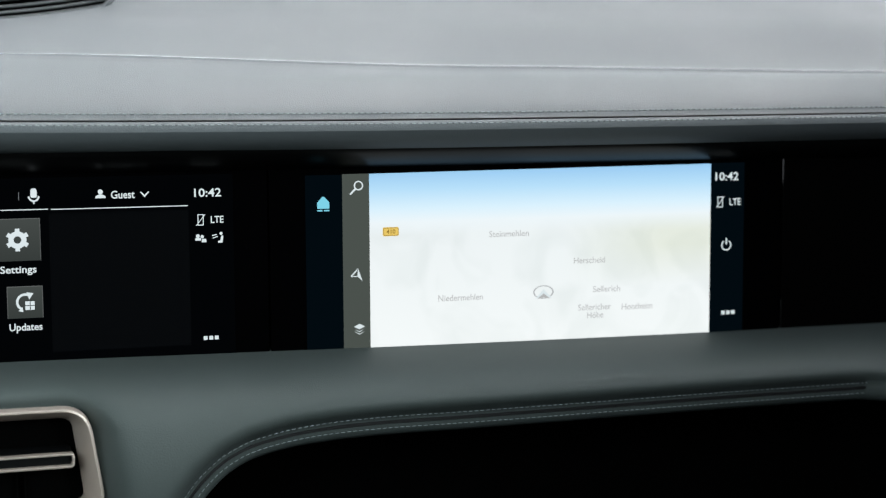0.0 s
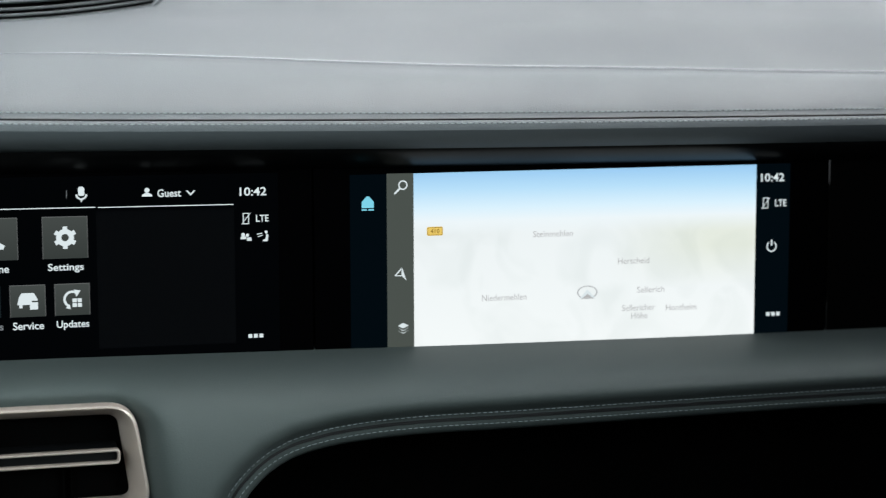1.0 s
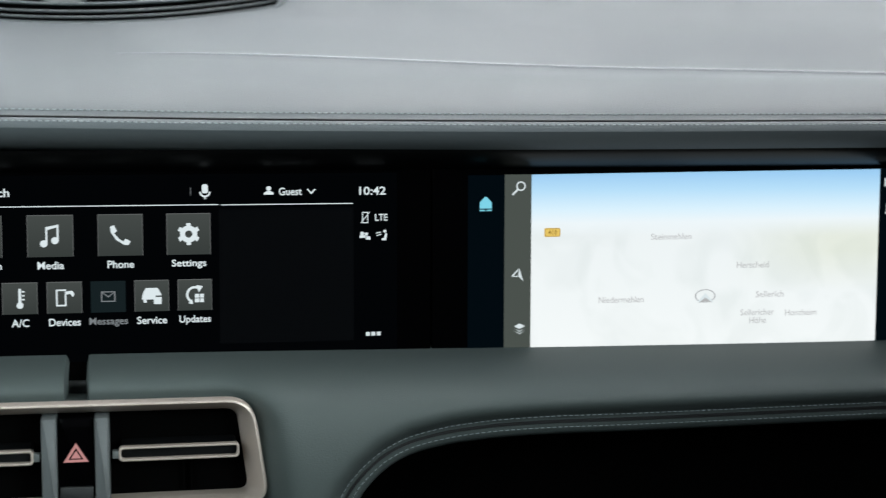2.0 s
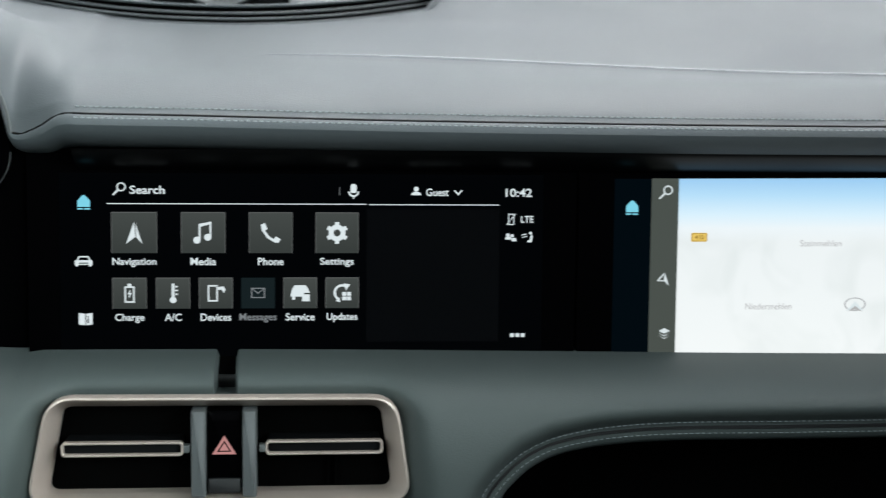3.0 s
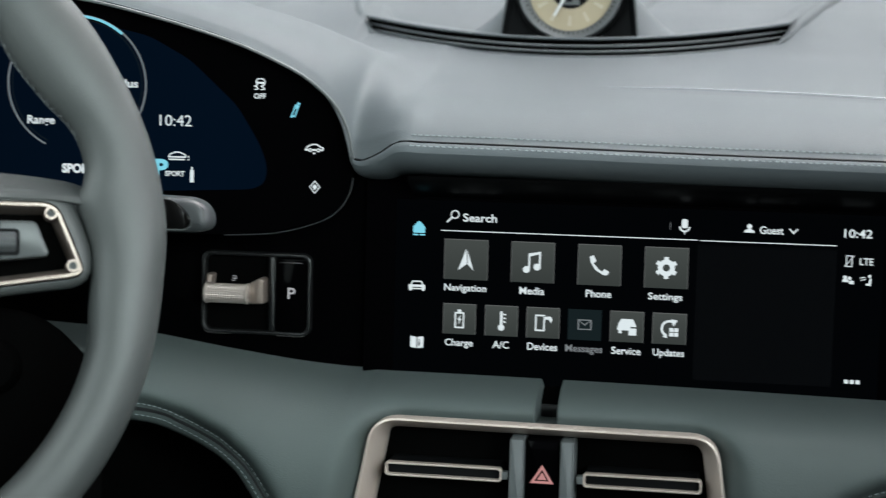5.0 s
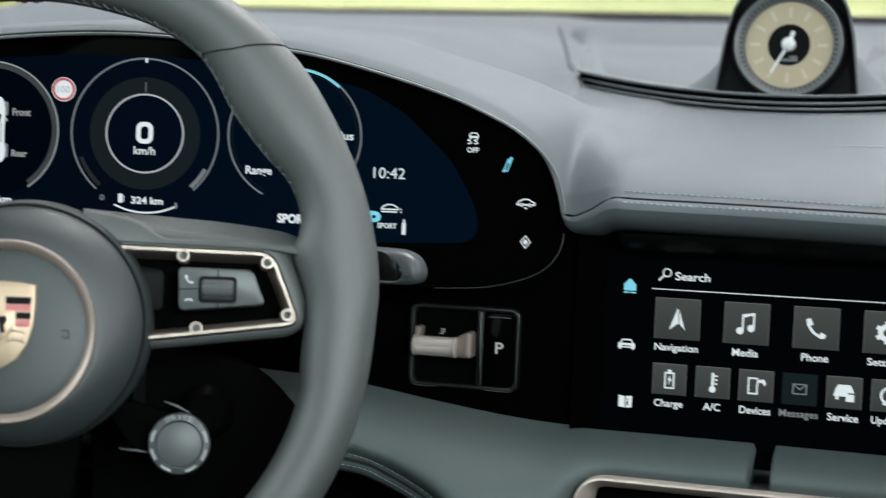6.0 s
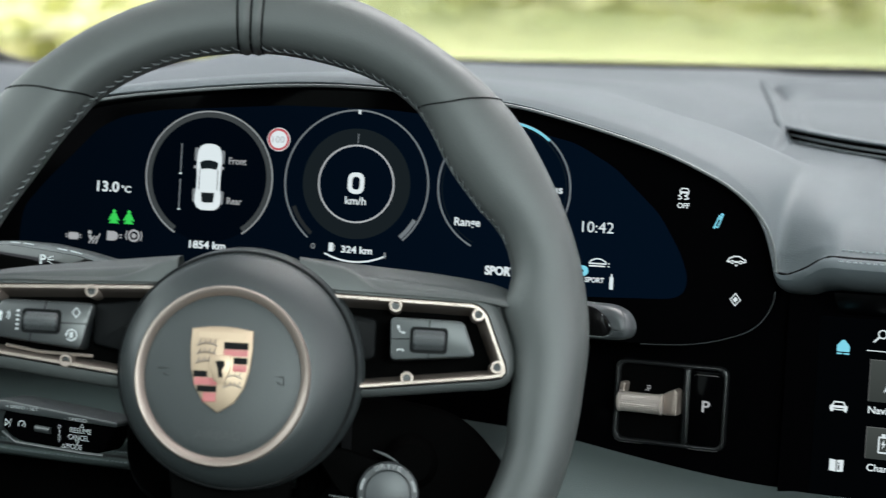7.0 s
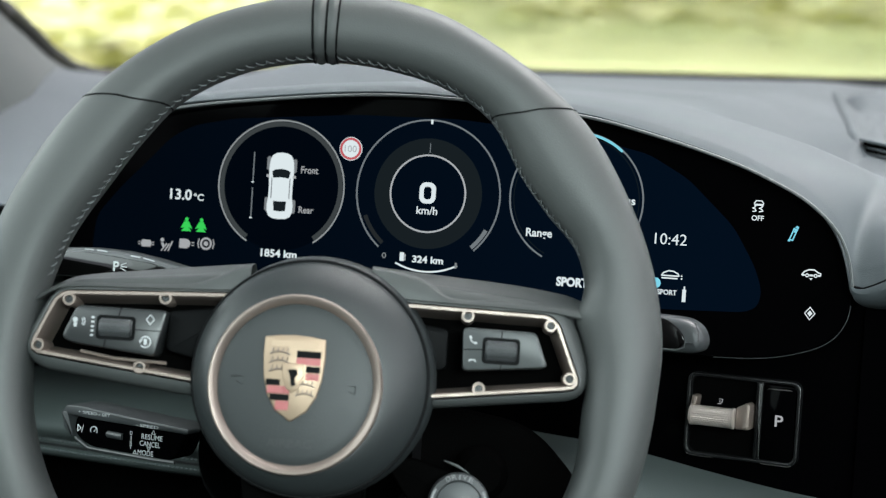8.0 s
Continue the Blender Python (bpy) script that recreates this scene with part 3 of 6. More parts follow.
def stroke(pts, w, loop=False):
    """Outlines of the short strips that draw a line of width w."""
    out = []
    n = len(pts)
    for i in range(n if loop else n - 1):
        a, b = Vector(pts[i]), Vector(pts[(i + 1) % n])
        d = (b - a).normalized()
        m = Vector((-d.y, d.x)) * w / 2
        a, b = a - d * w * 0.4, b + d * w * 0.4
        out.append([tuple(a + m), tuple(b + m), tuple(b - m), tuple(a - m)])
    return out


def box(x0, z0, x1, z1):
    return [(x0, z0), (x1, z0), (x1, z1), (x0, z1)]


HOME = [[(-.42, -.30), (.42, -.30), (.42, .12), (.07, .5), (-.07, .5), (-.42, .12)], box(-.42, -.48, -.06, -.38), box(.04, -.48, .42, -.38)]
ARROW = [[(0, .5), (.06, -.2), (0, -.22), (-.36, -.5)], [(0.05, .45), (.36, -.5), (.1, -.22)]]
NOTE = [box(-.2, -.35, -.12, .4), box(.28, -.22, .36, .5), [(-.2, .25), (.36, .4), (.36, .5), (-.2, .4)], circle(-.28, -.33, .16, 14), circle(.2, -.2, .16, 14)]
PHONE = [[(-.5, .42), (-.3, .5), (-.16, .2), (-.3, .1), (-.05, -.2), (.15, -.32), (.25, -.18), (.5, -.32), (.4, -.5), (.2, -.5), (-.2, -.25), (-.45, .12)]]
GEAR = [{"x": 0, "z": 0, "r0": .16, "r1": .38}] + [[(.38 * math.sin(a - .26) * .95, .38 * math.cos(a - .26) * .95), (.5 * math.sin(a - .2), .5 * math.cos(a - .2)), (.5 * math.sin(a + .2), .5 * math.cos(a + .2)), (.38 * math.sin(a + .26) * .95, .38 * math.cos(a + .26) * .95)] for a in [k * math.pi / 3 for k in range(6)]]
BATTERY = [box(-.26, -.5, -.18, .36), box(.18, -.5, .26, .36), box(-.18, -.5, .18, -.42), box(-.18, .28, .18, .36), box(-.1, .36, .1, .5), [(-.1, -.05), (.05, .22), (.02, .02), (.12, .02), (-.05, -.3), (-.01, -.06)]]
THERMO = [box(-.07, -.3, .07, .5), circle(0, -.36, .17, 14), box(.1, .3, .24, .38), box(.1, .1, .24, .18), box(.1, -.1, .24, -.02)]
DEVICES = [box(-.42, -.45, -.34, .42), box(.02, -.45, .1, .2), box(-.34, .34, .1, .42), box(-.34, -.45, .02, -.37), [(.0, .3), (.4, .35), (.5, .18), (.42, .0), (.3, .18), (.1, .16)]]
MAIL = [box(-.4, -.3, -.33, .3), box(.33, -.3, .4, .3), box(-.33, .24, .33, .3), box(-.33, -.3, .33, -.24), [(-.36, .24), (0, -.06), (.36, .24), (.3, .24), (0, .02), (-.3, .24)]]
SERVICE = [[(-.5, -.1), (-.42, .2), (-.3, .4), (.3, .4), (.42, .2), (.5, .0), (.2, .0), (.2, -.2), (-.5, -.2)], box(.1, -.45, .5, -.08), box(-.42, -.36, -.26, -.2)]
UPDATES = [{"x": 0, "z": 0, "r0": .33, "r1": .45, "a0": -150, "a1": 40}, [(.08, .5), (.42, .44), (.2, .12)], box(.0, -.4, .22, -.2), box(.26, -.4, .46, -.2), box(.0, -.16, .22, .04), box(.26, -.16, .46, .04), [(-.1, -.5), (-.34, -.44), (-.14, -.24)]]
LOUPE = [{"x": .14, "z": .14, "r0": .24, "r1": .33}, [(-.12, -.02), (-.02, -.12), (-.42, -.5), (-.5, -.42)]]
MIC = [[(-.20, .0), (-.14, -.10), (.14, -.10), (.20, .0), (.20, .38), (.12, .5), (-.12, .5), (-.20, .38)], {"x": 0, "z": .0, "r0": .26, "r1": .37, "a0": 90, "a1": 270}, box(-.04, -.5, .04, -.27)]
USER = [circle(0, .2, .24, 18), [(-.5, -.4), (.5, -.4), (.45, -.2), (.15, -.05), (-.15, -.05), (-.45, -.2)]]
CHEVRON = [[(-.5, .25), (-.38, .32), (0, -.06), (.38, .32), (.5, .25), (0, -.3)]]
CAR = stroke([(-.36, .06), (-.25, .27), (.25, .27), (.36, .06)], .08) + [box(-.5, -.07, .5, .07), box(-.5, -.20, -.28, -.07), box(.28, -.20, .5, -.07), box(-.28, -.20, .28, -.13), box(-.46, -.29, -.30, -.20), box(.30, -.29, .46, -.20)]
BOOK = [[(-.5, -.4), (-.04, -.46), (-.04, .4), (-.5, .46)], [(.04, -.46), (.5, -.4), (.5, .46), (.04, .4)]]
NOPHONE = [box(-.26, -.5, -.18, .5), box(.2, -.5, .28, .5), box(-.18, .42, .2, .5), box(-.18, -.5, .2, -.42), [(-.42, -.5), (-.34, -.5), (.46, .5), (.38, .5)]]
SEATS = [circle(-.26, .16, .17, 14), circle(.12, .1, .15, 14), [(-.5, -.24), (.04, -.24), (.0, .0), (-.46, .0)], [(.06, -.4), (.5, -.4), (.46, -.1), (.1, -.1)]]
FAN = [[(-.5, .1), (-.05, .2), (-.05, .28), (-.5, .2)], [(-.45, -.12), (.0, .02), (.0, .1), (-.45, -.04)], circle(.3, .32, .14, 12), [(.02, -.5), (.42, -.5), (.5, .1), (.34, .16), (.22, -.3), (.02, -.34)]]
LAYERS = [[(0, .5), (.5, .25), (0, 0), (-.5, .25)], [(-.5, .08), (-.4, .03), (0, -.17), (.4, .03), (.5, .08), (0, -.25)], [(-.5, -.15), (-.4, -.2), (0, -.4), (.4, -.2), (.5, -.15), (0, -.48)]]
POWER = [{"x": 0, "z": -.05, "r0": .34, "r1": .44, "a0": 35, "a1": 325}, box(-.06, .0, .06, .5)]
DOTS = [box(-.5, -.13, -.24, .13), box(-.13, -.13, .13, .13), box(.24, -.13, .5, .13)]

# ---- middle touch display ----
TILE = bpy.data.materials.new("lit_tile")
TILE.use_nodes = True
_t = TILE.node_tree
_t.nodes.remove(_t.nodes["Principled BSDF"])
_e = _t.nodes.new("ShaderNodeEmission")
_c = _t.nodes.new("ShaderNodeTexCoord")
_s = _t.nodes.new("ShaderNodeSeparateXYZ")
_r = _t.nodes.new("ShaderNodeValToRGB")
_t.links.new(_c.outputs["Generated"], _s.inputs[0])
_t.links.new(_s.outputs[2], _r.inputs[0])
_e.inputs[1].default_value = LIT
_t.links.new(_r.outputs[0], _e.inputs[0])
_t.links.new(_e.outputs[0], _t.nodes["Material Output"].inputs[0])
_r.color_ramp.elements[0].color, _r.color_ramp.elements[1].color = (0.042, 0.050, 0.047, 1), (0.064, 0.074, 0.070, 1)
TILE_EDGE = glowing("lit_tile_edge", (0.16, 0.17, 0.17), 0.8)
TILE_DARK = glowing("lit_tile_dark", (0.009, 0.016, 0.018), 1.0)

Y0, Y1, Y2 = -0.0014, -0.0017, -0.0020
middle = thing("touch_display", "lit dark touch display with rows of grey menu tiles", "display")
part("screen", flat([box(-0.1322, -0.0555, 0.1325, 0.0490)], -0.0012), INK, middle, "dark lit screen", False)
DOTGRID = bpy.data.materials.new("lit_dot_grid")
DOTGRID.use_nodes = True
_t = DOTGRID.node_tree
_t.nodes.remove(_t.nodes["Principled BSDF"])
_e = _t.nodes.new("ShaderNodeEmission")
_c = _t.nodes.new("ShaderNodeTexCoord")
_s = _t.nodes.new("ShaderNodeSeparateXYZ")
_t.links.new(_c.outputs["Object"], _s.inputs[0])
waves = []
for out in (0, 2):
    m1 = _t.nodes.new("ShaderNodeMath")
    m1.operation = "MULTIPLY"
    m1.inputs[1].default_value = 2 * math.pi / 0.00185
    m2 = _t.nodes.new("ShaderNodeMath")
    m2.operation = "SINE"
    _t.links.new(_s.outputs[out], m1.inputs[0])
    _t.links.new(m1.outputs[0], m2.inputs[0])
    waves.append(m2)
m3 = _t.nodes.new("ShaderNodeMath")
m3.operation = "MULTIPLY"
_t.links.new(waves[0].outputs[0], m3.inputs[0])
_t.links.new(waves[1].outputs[0], m3.inputs[1])
_r = _t.nodes.new("ShaderNodeValToRGB")
_r.color_ramp.elements[0].position, _r.color_ramp.elements[0].color = 0.3, (0.0009, 0.0013, 0.0018, 1)
_r.color_ramp.elements[1].position, _r.color_ramp.elements[1].color = 0.8, (0.011, 0.0125, 0.0135, 1)
_t.links.new(m3.outputs[0], _r.inputs[0])
_t.links.new(_r.outputs[0], _e.inputs[0])
_e.inputs[1].default_value = LIT
_t.links.new(_e.outputs[0], _t.nodes["Material Output"].inputs[0])
part("dot_field", flat([box(0.0345, -0.0440, 0.1080, 0.0300)], -0.0013), DOTGRID, middle, "faint grid of lit dots", False)
icon("home_icon", HOME, -0.1190, 0.0330, 0.0080, Y1, CYAN, middle)
icon("car_icon", CAR, -0.1194, 0.0009, 0.0094, Y1, WHITE, middle)
icon("book_icon", BOOK, -0.1187, -0.0308, 0.0074, Y1, WHITE, middle)
part("book_sign", flat([box(-0.1178, -0.0330, -0.1170, -0.0304), box(-0.1178, -0.0299, -0.1170, -0.0291)], Y1 - 0.0002), INK, middle, "", False)
icon("loupe_icon", LOUPE, -0.1000, 0.0405, 0.0075, Y1, WHITE, middle)
letters("Search", -0.0850, 0.0400, 0.0188, 0.0046, Y1, WHITE, middle)
part("rule", flat([box(-0.1067, 0.0322, 0.0342, 0.0327), box(0.0356, 0.0320, 0.1078, 0.0325)], Y1), WHITE, middle, "", False)
part("rule", flat([box(0.0192, 0.0375, 0.0195, 0.0418)], Y1), DIM, middle, "", False)
icon("microphone_icon", MIC, 0.0270, 0.0395, 0.0082, Y1, WHITE, middle)
icon("user_icon", USER, 0.0615, 0.0398, 0.0056, Y1, WHITE, middle)
letters("Guest", 0.0733, 0.0392, 0.0126, 0.0043, Y1, WHITE, middle)
icon("chevron_icon", CHEVRON, 0.0848, 0.0390, 0.0050, Y1, WHITE, middle)
letters("10:42", 0.1187, 0.0391, 0.0147, 0.0047, Y1, WHITE, middle)
icon("no_phone_icon", NOPHONE, 0.1145, 0.0243, 0.0062, Y1, WHITE, middle)
letters("LTE", 0.1236, 0.0243, 0.0070, 0.0038, Y1, WHITE, middle)
icon("seat_icon", SEATS, 0.1145, 0.0145, 0.0062, Y1, WHITE, middle)
icon("airflow_icon", FAN, 0.1237, 0.0146, 0.0062, Y1, WHITE, middle)
icon("dots_icon", DOTS, 0.1190, -0.0408, 0.0082, Y1, WHITE, middle)
for cx, w, word, ww, sh_ in ((-0.0922, 0.0245, "Navigation", 0.0236, ARROW), (-0.0550, 0.0240, "Media", 0.0138, NOTE), (-0.0183, 0.0238, "Phone", 0.0140, PHONE), (0.0180, 0.0236, "Settings", 0.0186, GEAR)):
    tile = part("menu_tile", flat([box(cx - w / 2, 0.0054, cx + w / 2, 0.0278)], Y0), TILE, middle, "", False)
    part("tile_edge", flat([box(cx - w / 2, 0.0275, cx + w / 2, 0.0279), box(cx - w / 2, 0.0054, cx - w / 2 + 0.0003, 0.0278), box(cx + w / 2 - 0.0003, 0.0054, cx + w / 2, 0.0278)], Y0 - 0.0001), TILE_EDGE, tile, "", False)
    icon("tile_icon", sh_, cx, 0.0166, 0.0122 if sh_ is not PHONE else 0.0108, Y1, WHITE, tile)
    letters(word, cx, 0.0008 - (0.0005 if "g" in word else 0), ww, 0.0051 if "g" in word else 0.0042, Y1, WHITE, tile)
for cx, word, ww, sh_ in ((-0.0950, "Charge", 0.0158, BATTERY), (-0.0715, "A/C", 0.0092, THERMO), (-0.0483, "Devices", 0.0166, DEVICES), (-0.0253, "Messages", 0.0204, MAIL), (-0.0022, "Service", 0.0160, SERVICE), (0.0209, "Updates", 0.0170, UPDATES)):
    off = word == "Messages"
    tile = part("menu_tile", flat([box(cx - 0.0092, -0.0252, cx + 0.0092, -0.0082)], Y0), TILE_DARK if off else TILE, middle, "dark greyed out tile" if off else "", False)
    if not off:
        part("tile_edge", flat([box(cx - 0.0092, -0.0085, cx + 0.0092, -0.0081), box(cx - 0.0092, -0.0252, cx - 0.0089, -0.0082), box(cx + 0.0089, -0.0252, cx + 0.0092, -0.0082)], Y0 - 0.0001), TILE_EDGE, tile, "", False)
    icon("tile_icon", sh_, cx, -0.0166, 0.0105 if sh_ is not MAIL else 0.0095, Y1, DIM if off else WHITE, tile)
    low = 0.0005 if ("g" in word or "p" in word) else 0
    letters(word, cx, -0.0300 - low, ww, 0.0042 + 2 * low, Y1, DIM if off else WHITE, tile)

# ---- passenger display ----
MAP = bpy.data.materials.new("lit_map")
MAP.use_nodes = True
_t = MAP.node_tree
_t.nodes.remove(_t.nodes["Principled BSDF"])
_e = _t.nodes.new("ShaderNodeEmission")
_c = _t.nodes.new("ShaderNodeTexCoord")
_s = _t.nodes.new("ShaderNodeSeparateXYZ")
_r = _t.nodes.new("ShaderNodeValToRGB")
_t.links.new(_c.outputs["Generated"], _s.inputs[0])
_t.links.new(_s.outputs[2], _r.inputs[0])
el = _r.color_ramp.elements
el[0].position, el[0].color = 0.0, (0.86, 0.9, 0.9, 1)
el[1].position, el[1].color = 1.0, (0.30, 0.56, 0.83, 1)
for p, c in ((0.66, (0.80, 0.85, 0.86)), (0.73, (0.80, 0.87, 0.90)), (0.80, (0.66, 0.83, 0.93)), (0.90, (0.45, 0.70, 0.90))):
    k = el.new(p)
    k.color = (*c, 1)
land = _t.nodes.new("ShaderNodeTexNoise")
land.inputs["Scale"].default_value, land.inputs["Detail"].default_value, land.inputs["Distortion"].default_value = 28.0, 2.5, 1.2
_t.links.new(_c.outputs["Object"], land.inputs["Vector"])
lr = _t.nodes.new("ShaderNodeValToRGB")
lr.color_ramp.elements[0].position, lr.color_ramp.elements[0].color = 0.34, (0.925, 0.935, 0.93, 1)
lr.color_ramp.elements[1].position, lr.color_ramp.elements[1].color = 0.58, (1, 1, 1, 1)
_t.links.new(land.outputs[0], lr.inputs[0])
below = _t.nodes.new("ShaderNodeMapRange")
below.inputs[1].default_value, below.inputs[2].default_value, below.inputs[3].default_value, below.inputs[4].default_value = 0.62, 0.74, 1.0, 0.0
_t.links.new(_s.outputs[2], below.inputs[0])
mul = _t.nodes.new("ShaderNodeMix")
mul.data_type, mul.blend_type = "RGBA", "MULTIPLY"
_t.links.new(below.outputs[0], mul.inputs[0])
_t.links.new(_r.outputs[0], mul.inputs[6])
_t.links.new(lr.outputs[0], mul.inputs[7])
hill = []
for out, lo, hi in ((0, 0.55, 0.85), (2, 0.34, 0.56), (2, 0.74, 0.64)):
    h = _t.nodes.new("ShaderNodeMapRange")
    h.inputs[1].default_value, h.inputs[2].default_value = lo, hi
    _t.links.new(_s.outputs[out], h.inputs[0])
    hill.append(h)
prev = hill[0]
for h in hill[1:]:
    q = _t.nodes.new("ShaderNodeMath")
    q.operation = "MULTIPLY"
    _t.links.new(prev.outputs[0], q.inputs[0])
    _t.links.new(h.outputs[0], q.inputs[1])
    prev = q
wood = _t.nodes.new("ShaderNodeMix")
wood.data_type, wood.blend_type = "RGBA", "MULTIPLY"
wood.inputs[7].default_value = (0.92, 0.92, 0.82, 1)
_t.links.new(prev.outputs[0], wood.inputs[0])
_t.links.new(mul.outputs[2], wood.inputs[6])
_t.links.new(wood.outputs[2], _e.inputs[0])
_e.inputs[1].default_value = 1.16 * LIT
_t.links.new(_e.outputs[0], _t.nodes["Material Output"].inputs[0])
COLUMN = glowing("lit_column", (0.076, 0.090, 0.080), 1.0)
NIGHT = glowing("lit_night", (0.0009, 0.0034, 0.0055), 1.0)
GREYTEXT = glowing("lit_map_text", (0.50, 0.51, 0.51), 1.0)
ORANGE = glowing("lit_orange", (0.93, 0.66, 0.16), 0.95)
BROWN = glowing("lit_brown", (0.35, 0.22, 0.04), 0.9)

side = thing("passenger_display", "lit passenger display showing a pale map under blue sky", "display")
part("screen", flat([box(0.1727, -0.0600, 0.1938, 0.0471)], -0.0012), NIGHT, side, "dark blue menu column", False)
part("screen", flat([box(0.4202, -0.0600, 0.4424, 0.0491)], -0.0012), NIGHT, side, "dark blue status column", False)
part("screen", flat([box(0.1938, -0.0600, 0.2093, 0.0474)], -0.0012), COLUMN, side, "olive grey tool column", False)
map_pane = part("map_pane", flat([[(0.2093, -0.0600), (0.4202, -0.0600), (0.4202, 0.0488), (0.2093, 0.0473)]], -0.0012), MAP, side, "pale map with blue sky", False)
icon("home_icon", HOME, 0.1828, 0.0309, 0.0082, Y1, CYAN, side)
icon("loupe_icon", LOUPE, 0.2019, 0.0397, 0.0082, Y1, WHITE, side)
icon("arrow_icon", [[(.05, .5), (-.5, -.08), (-.40, -.12), (.0, .30)], [(-.5, -.08), (.05, -.08), (.0, -.16), (-.44, -.14)], [(.08, .5), (.42, -.5), (.02, -.1)]], 0.2017, -0.0094, 0.0075, Y1, WHITE, side)
icon("layers_icon", LAYERS, 0.2028, -0.0404, 0.0064, Y1, WHITE, side)
sign = part("road_sign", flat([rrect(0.2169, 0.0118, 0.2263, 0.0169, 0.0008, 3)], Y0), ORANGE, map_pane, "yellow road number sign", False)
part("sign_edge", rows_mesh([[(a[0], Y1, a[1]), (b[0], Y1, b[1])] for a, b in zip(rrect(0.2172, 0.0121, 0.2260, 0.0166, 0.0007, 3), rrect(0.2175, 0.0124, 0.2257, 0.0163, 0.0005, 3))], False, None, True), BROWN, sign, "", False)
letters("410", 0.2216, 0.0144, 0.0052, 0.0025, Y1, BROWN, sign)
for word, x, z, w, h in (("Steinmehlen", 0.2921, 0.0110, 0.0242, 0.0036), ("Herscheid", 0.3421, -0.0063, 0.0196, 0.0036), ("Sellerich", 0.3530, -0.0237, 0.0172, 0.0036), ("Niedermehlen", 0.2627, -0.0250, 0.0268, 0.0036), ("Sellericher", 0.3455, -0.0342, 0.0208, 0.0036), ("H\u00f6he", 0.3459, -0.0390, 0.0102, 0.0037), ("Hontheim", 0.3726, -0.0350, 0.0196, 0.0036)):
    letters(word, x, z, w, h, Y1, GREYTEXT, map_pane, 0.0)
SILVER = glowing("lit_silver", (0.45, 0.47, 0.48), 1.0)
bm = flat_ring(0.3133, -0.0240, 0.0034, 0.0039, Y1, 0, 360, 40, None, 1.62)
part("position_ring", bm, SILVER, map_pane, "", False)
part("position_arrow", flat([[(0.3133, -0.0222), (0.3185, -0.0278), (0.3133, -0.0262), (0.3081, -0.0278)]], Y2), WHITE, map_pane, "", False)
part("position_arrow", flat([[(0.3133, -0.0248), (0.3176, -0.0280), (0.3133, -0.0270), (0.3090, -0.0280)]], Y2 - 0.0002), GREYTEXT, map_pane, "grey arrow", False)
letters("10:42", 0.4306, 0.0409, 0.0152, 0.0050, Y1, WHITE, side)
icon("no_phone_icon", NOPHONE, 0.4262, 0.0256, 0.0066, Y1, WHITE, side)
letters("LTE", 0.4362, 0.0255, 0.0075, 0.0041, Y1, WHITE, side)
icon("power_icon", POWER, 0.4307, -0.0002, 0.0076, Y1, WHITE, side)
icon("dots_icon", DOTS, 0.4324, -0.0416, 0.0088, Y1, WHITE, side)

# ---- instrument panel ----
gauges = thing("instrument_panel", "free standing curved black glass instrument panel with lit dials", "instrument panel", CLUSTER)
outline = [(u + (0.002 if u > -0.02 else 0), v + 0.005) for u, v in RIM_TOP] + [(0.0024, 0.0600), (0.0002, 0.0505), (-0.0060, 0.0415), (-0.0170, 0.0348), (-0.0400, 0.0286), (-0.0730, 0.0266), (-0.30, 0.0250), (-0.456, 0.0300)]
part("glass_panel", prism(outline, -0.003, 0.006, bevel=0.0006, seg=1), GLOSS, gauges)
part("edge_trim", tube([(u * 1.0 + 0.0012, -0.0140, v + 0.0006) for u, v in [(u, curve_at(u, RIM_TOP)) for u in steps(-0.453, -0.016, 0.006) + [-0.0118, -0.008, -0.0053, -0.0030, -0.0010]] + [(-0.0001, 0.0760), (0.0008, 0.0700)]], 0.0009, 6), GREY_PLASTIC, gauges, "thin satin edge of the hood")
lower = [Vector(p) for p in ((0.0010, 0.070), (0.0024, 0.060), (0.0002, 0.0500), (-0.0060, 0.0410), (-0.0170, 0.0344), (-0.0400, 0.0282), (-0.0730, 0.0262), (-0.1100, 0.0258))]
pts = []
for i in range(1, len(lower) - 2):
    p0, p1, p2, p3 = lower[i - 1:i + 3]
    for k in range(8):
        t = k / 8
        q = 0.5 * ((2 * p1) + (p2 - p0) * t + (2 * p0 - 5 * p1 + 4 * p2 - p3) * t * t + (3 * p1 - p0 - 3 * p2 + p3) * t ** 3)
        pts.append((q.x, -0.0034, q.y))
part("edge_line", tube(pts, 0.00028, 5), PLASTIC, gauges, "faint lower edge of the glass")
lit_top = [(-0.438, 0.050), (-0.4385, 0.0660), (-0.4365, 0.0815), (-0.4215, 0.0995), (-0.4080, 0.1130), (-0.3920, 0.1300), (-0.3780, 0.1375), (-0.3535, 0.1425), (-0.28, 0.1485), (-0.22, 0.1490), (-0.15, 0.1435), (-0.1114, 0.1355), (-0.0887, 0.1230), (-0.0624, 0.0984), (-0.0500, 0.0780), (-0.0451, 0.0650), (-0.0465, 0.0560), (-0.0530, 0.0522), (-0.0963, 0.0505), (-0.40, 0.0450)]
part("screen", flat([rpoly(lit_top, 0.006, 3)], -0.0034), NAVY, gauges, "deep blue lit screen", False)
G0, G1, G2 = -0.0037, -0.0040, -0.0043
RING = glowing("lit_ring", (0.20, 0.23, 0.25), 0.9)
HALO = glowing("lit_halo", (0.0100, 0.0150, 0.0180), 1.0)
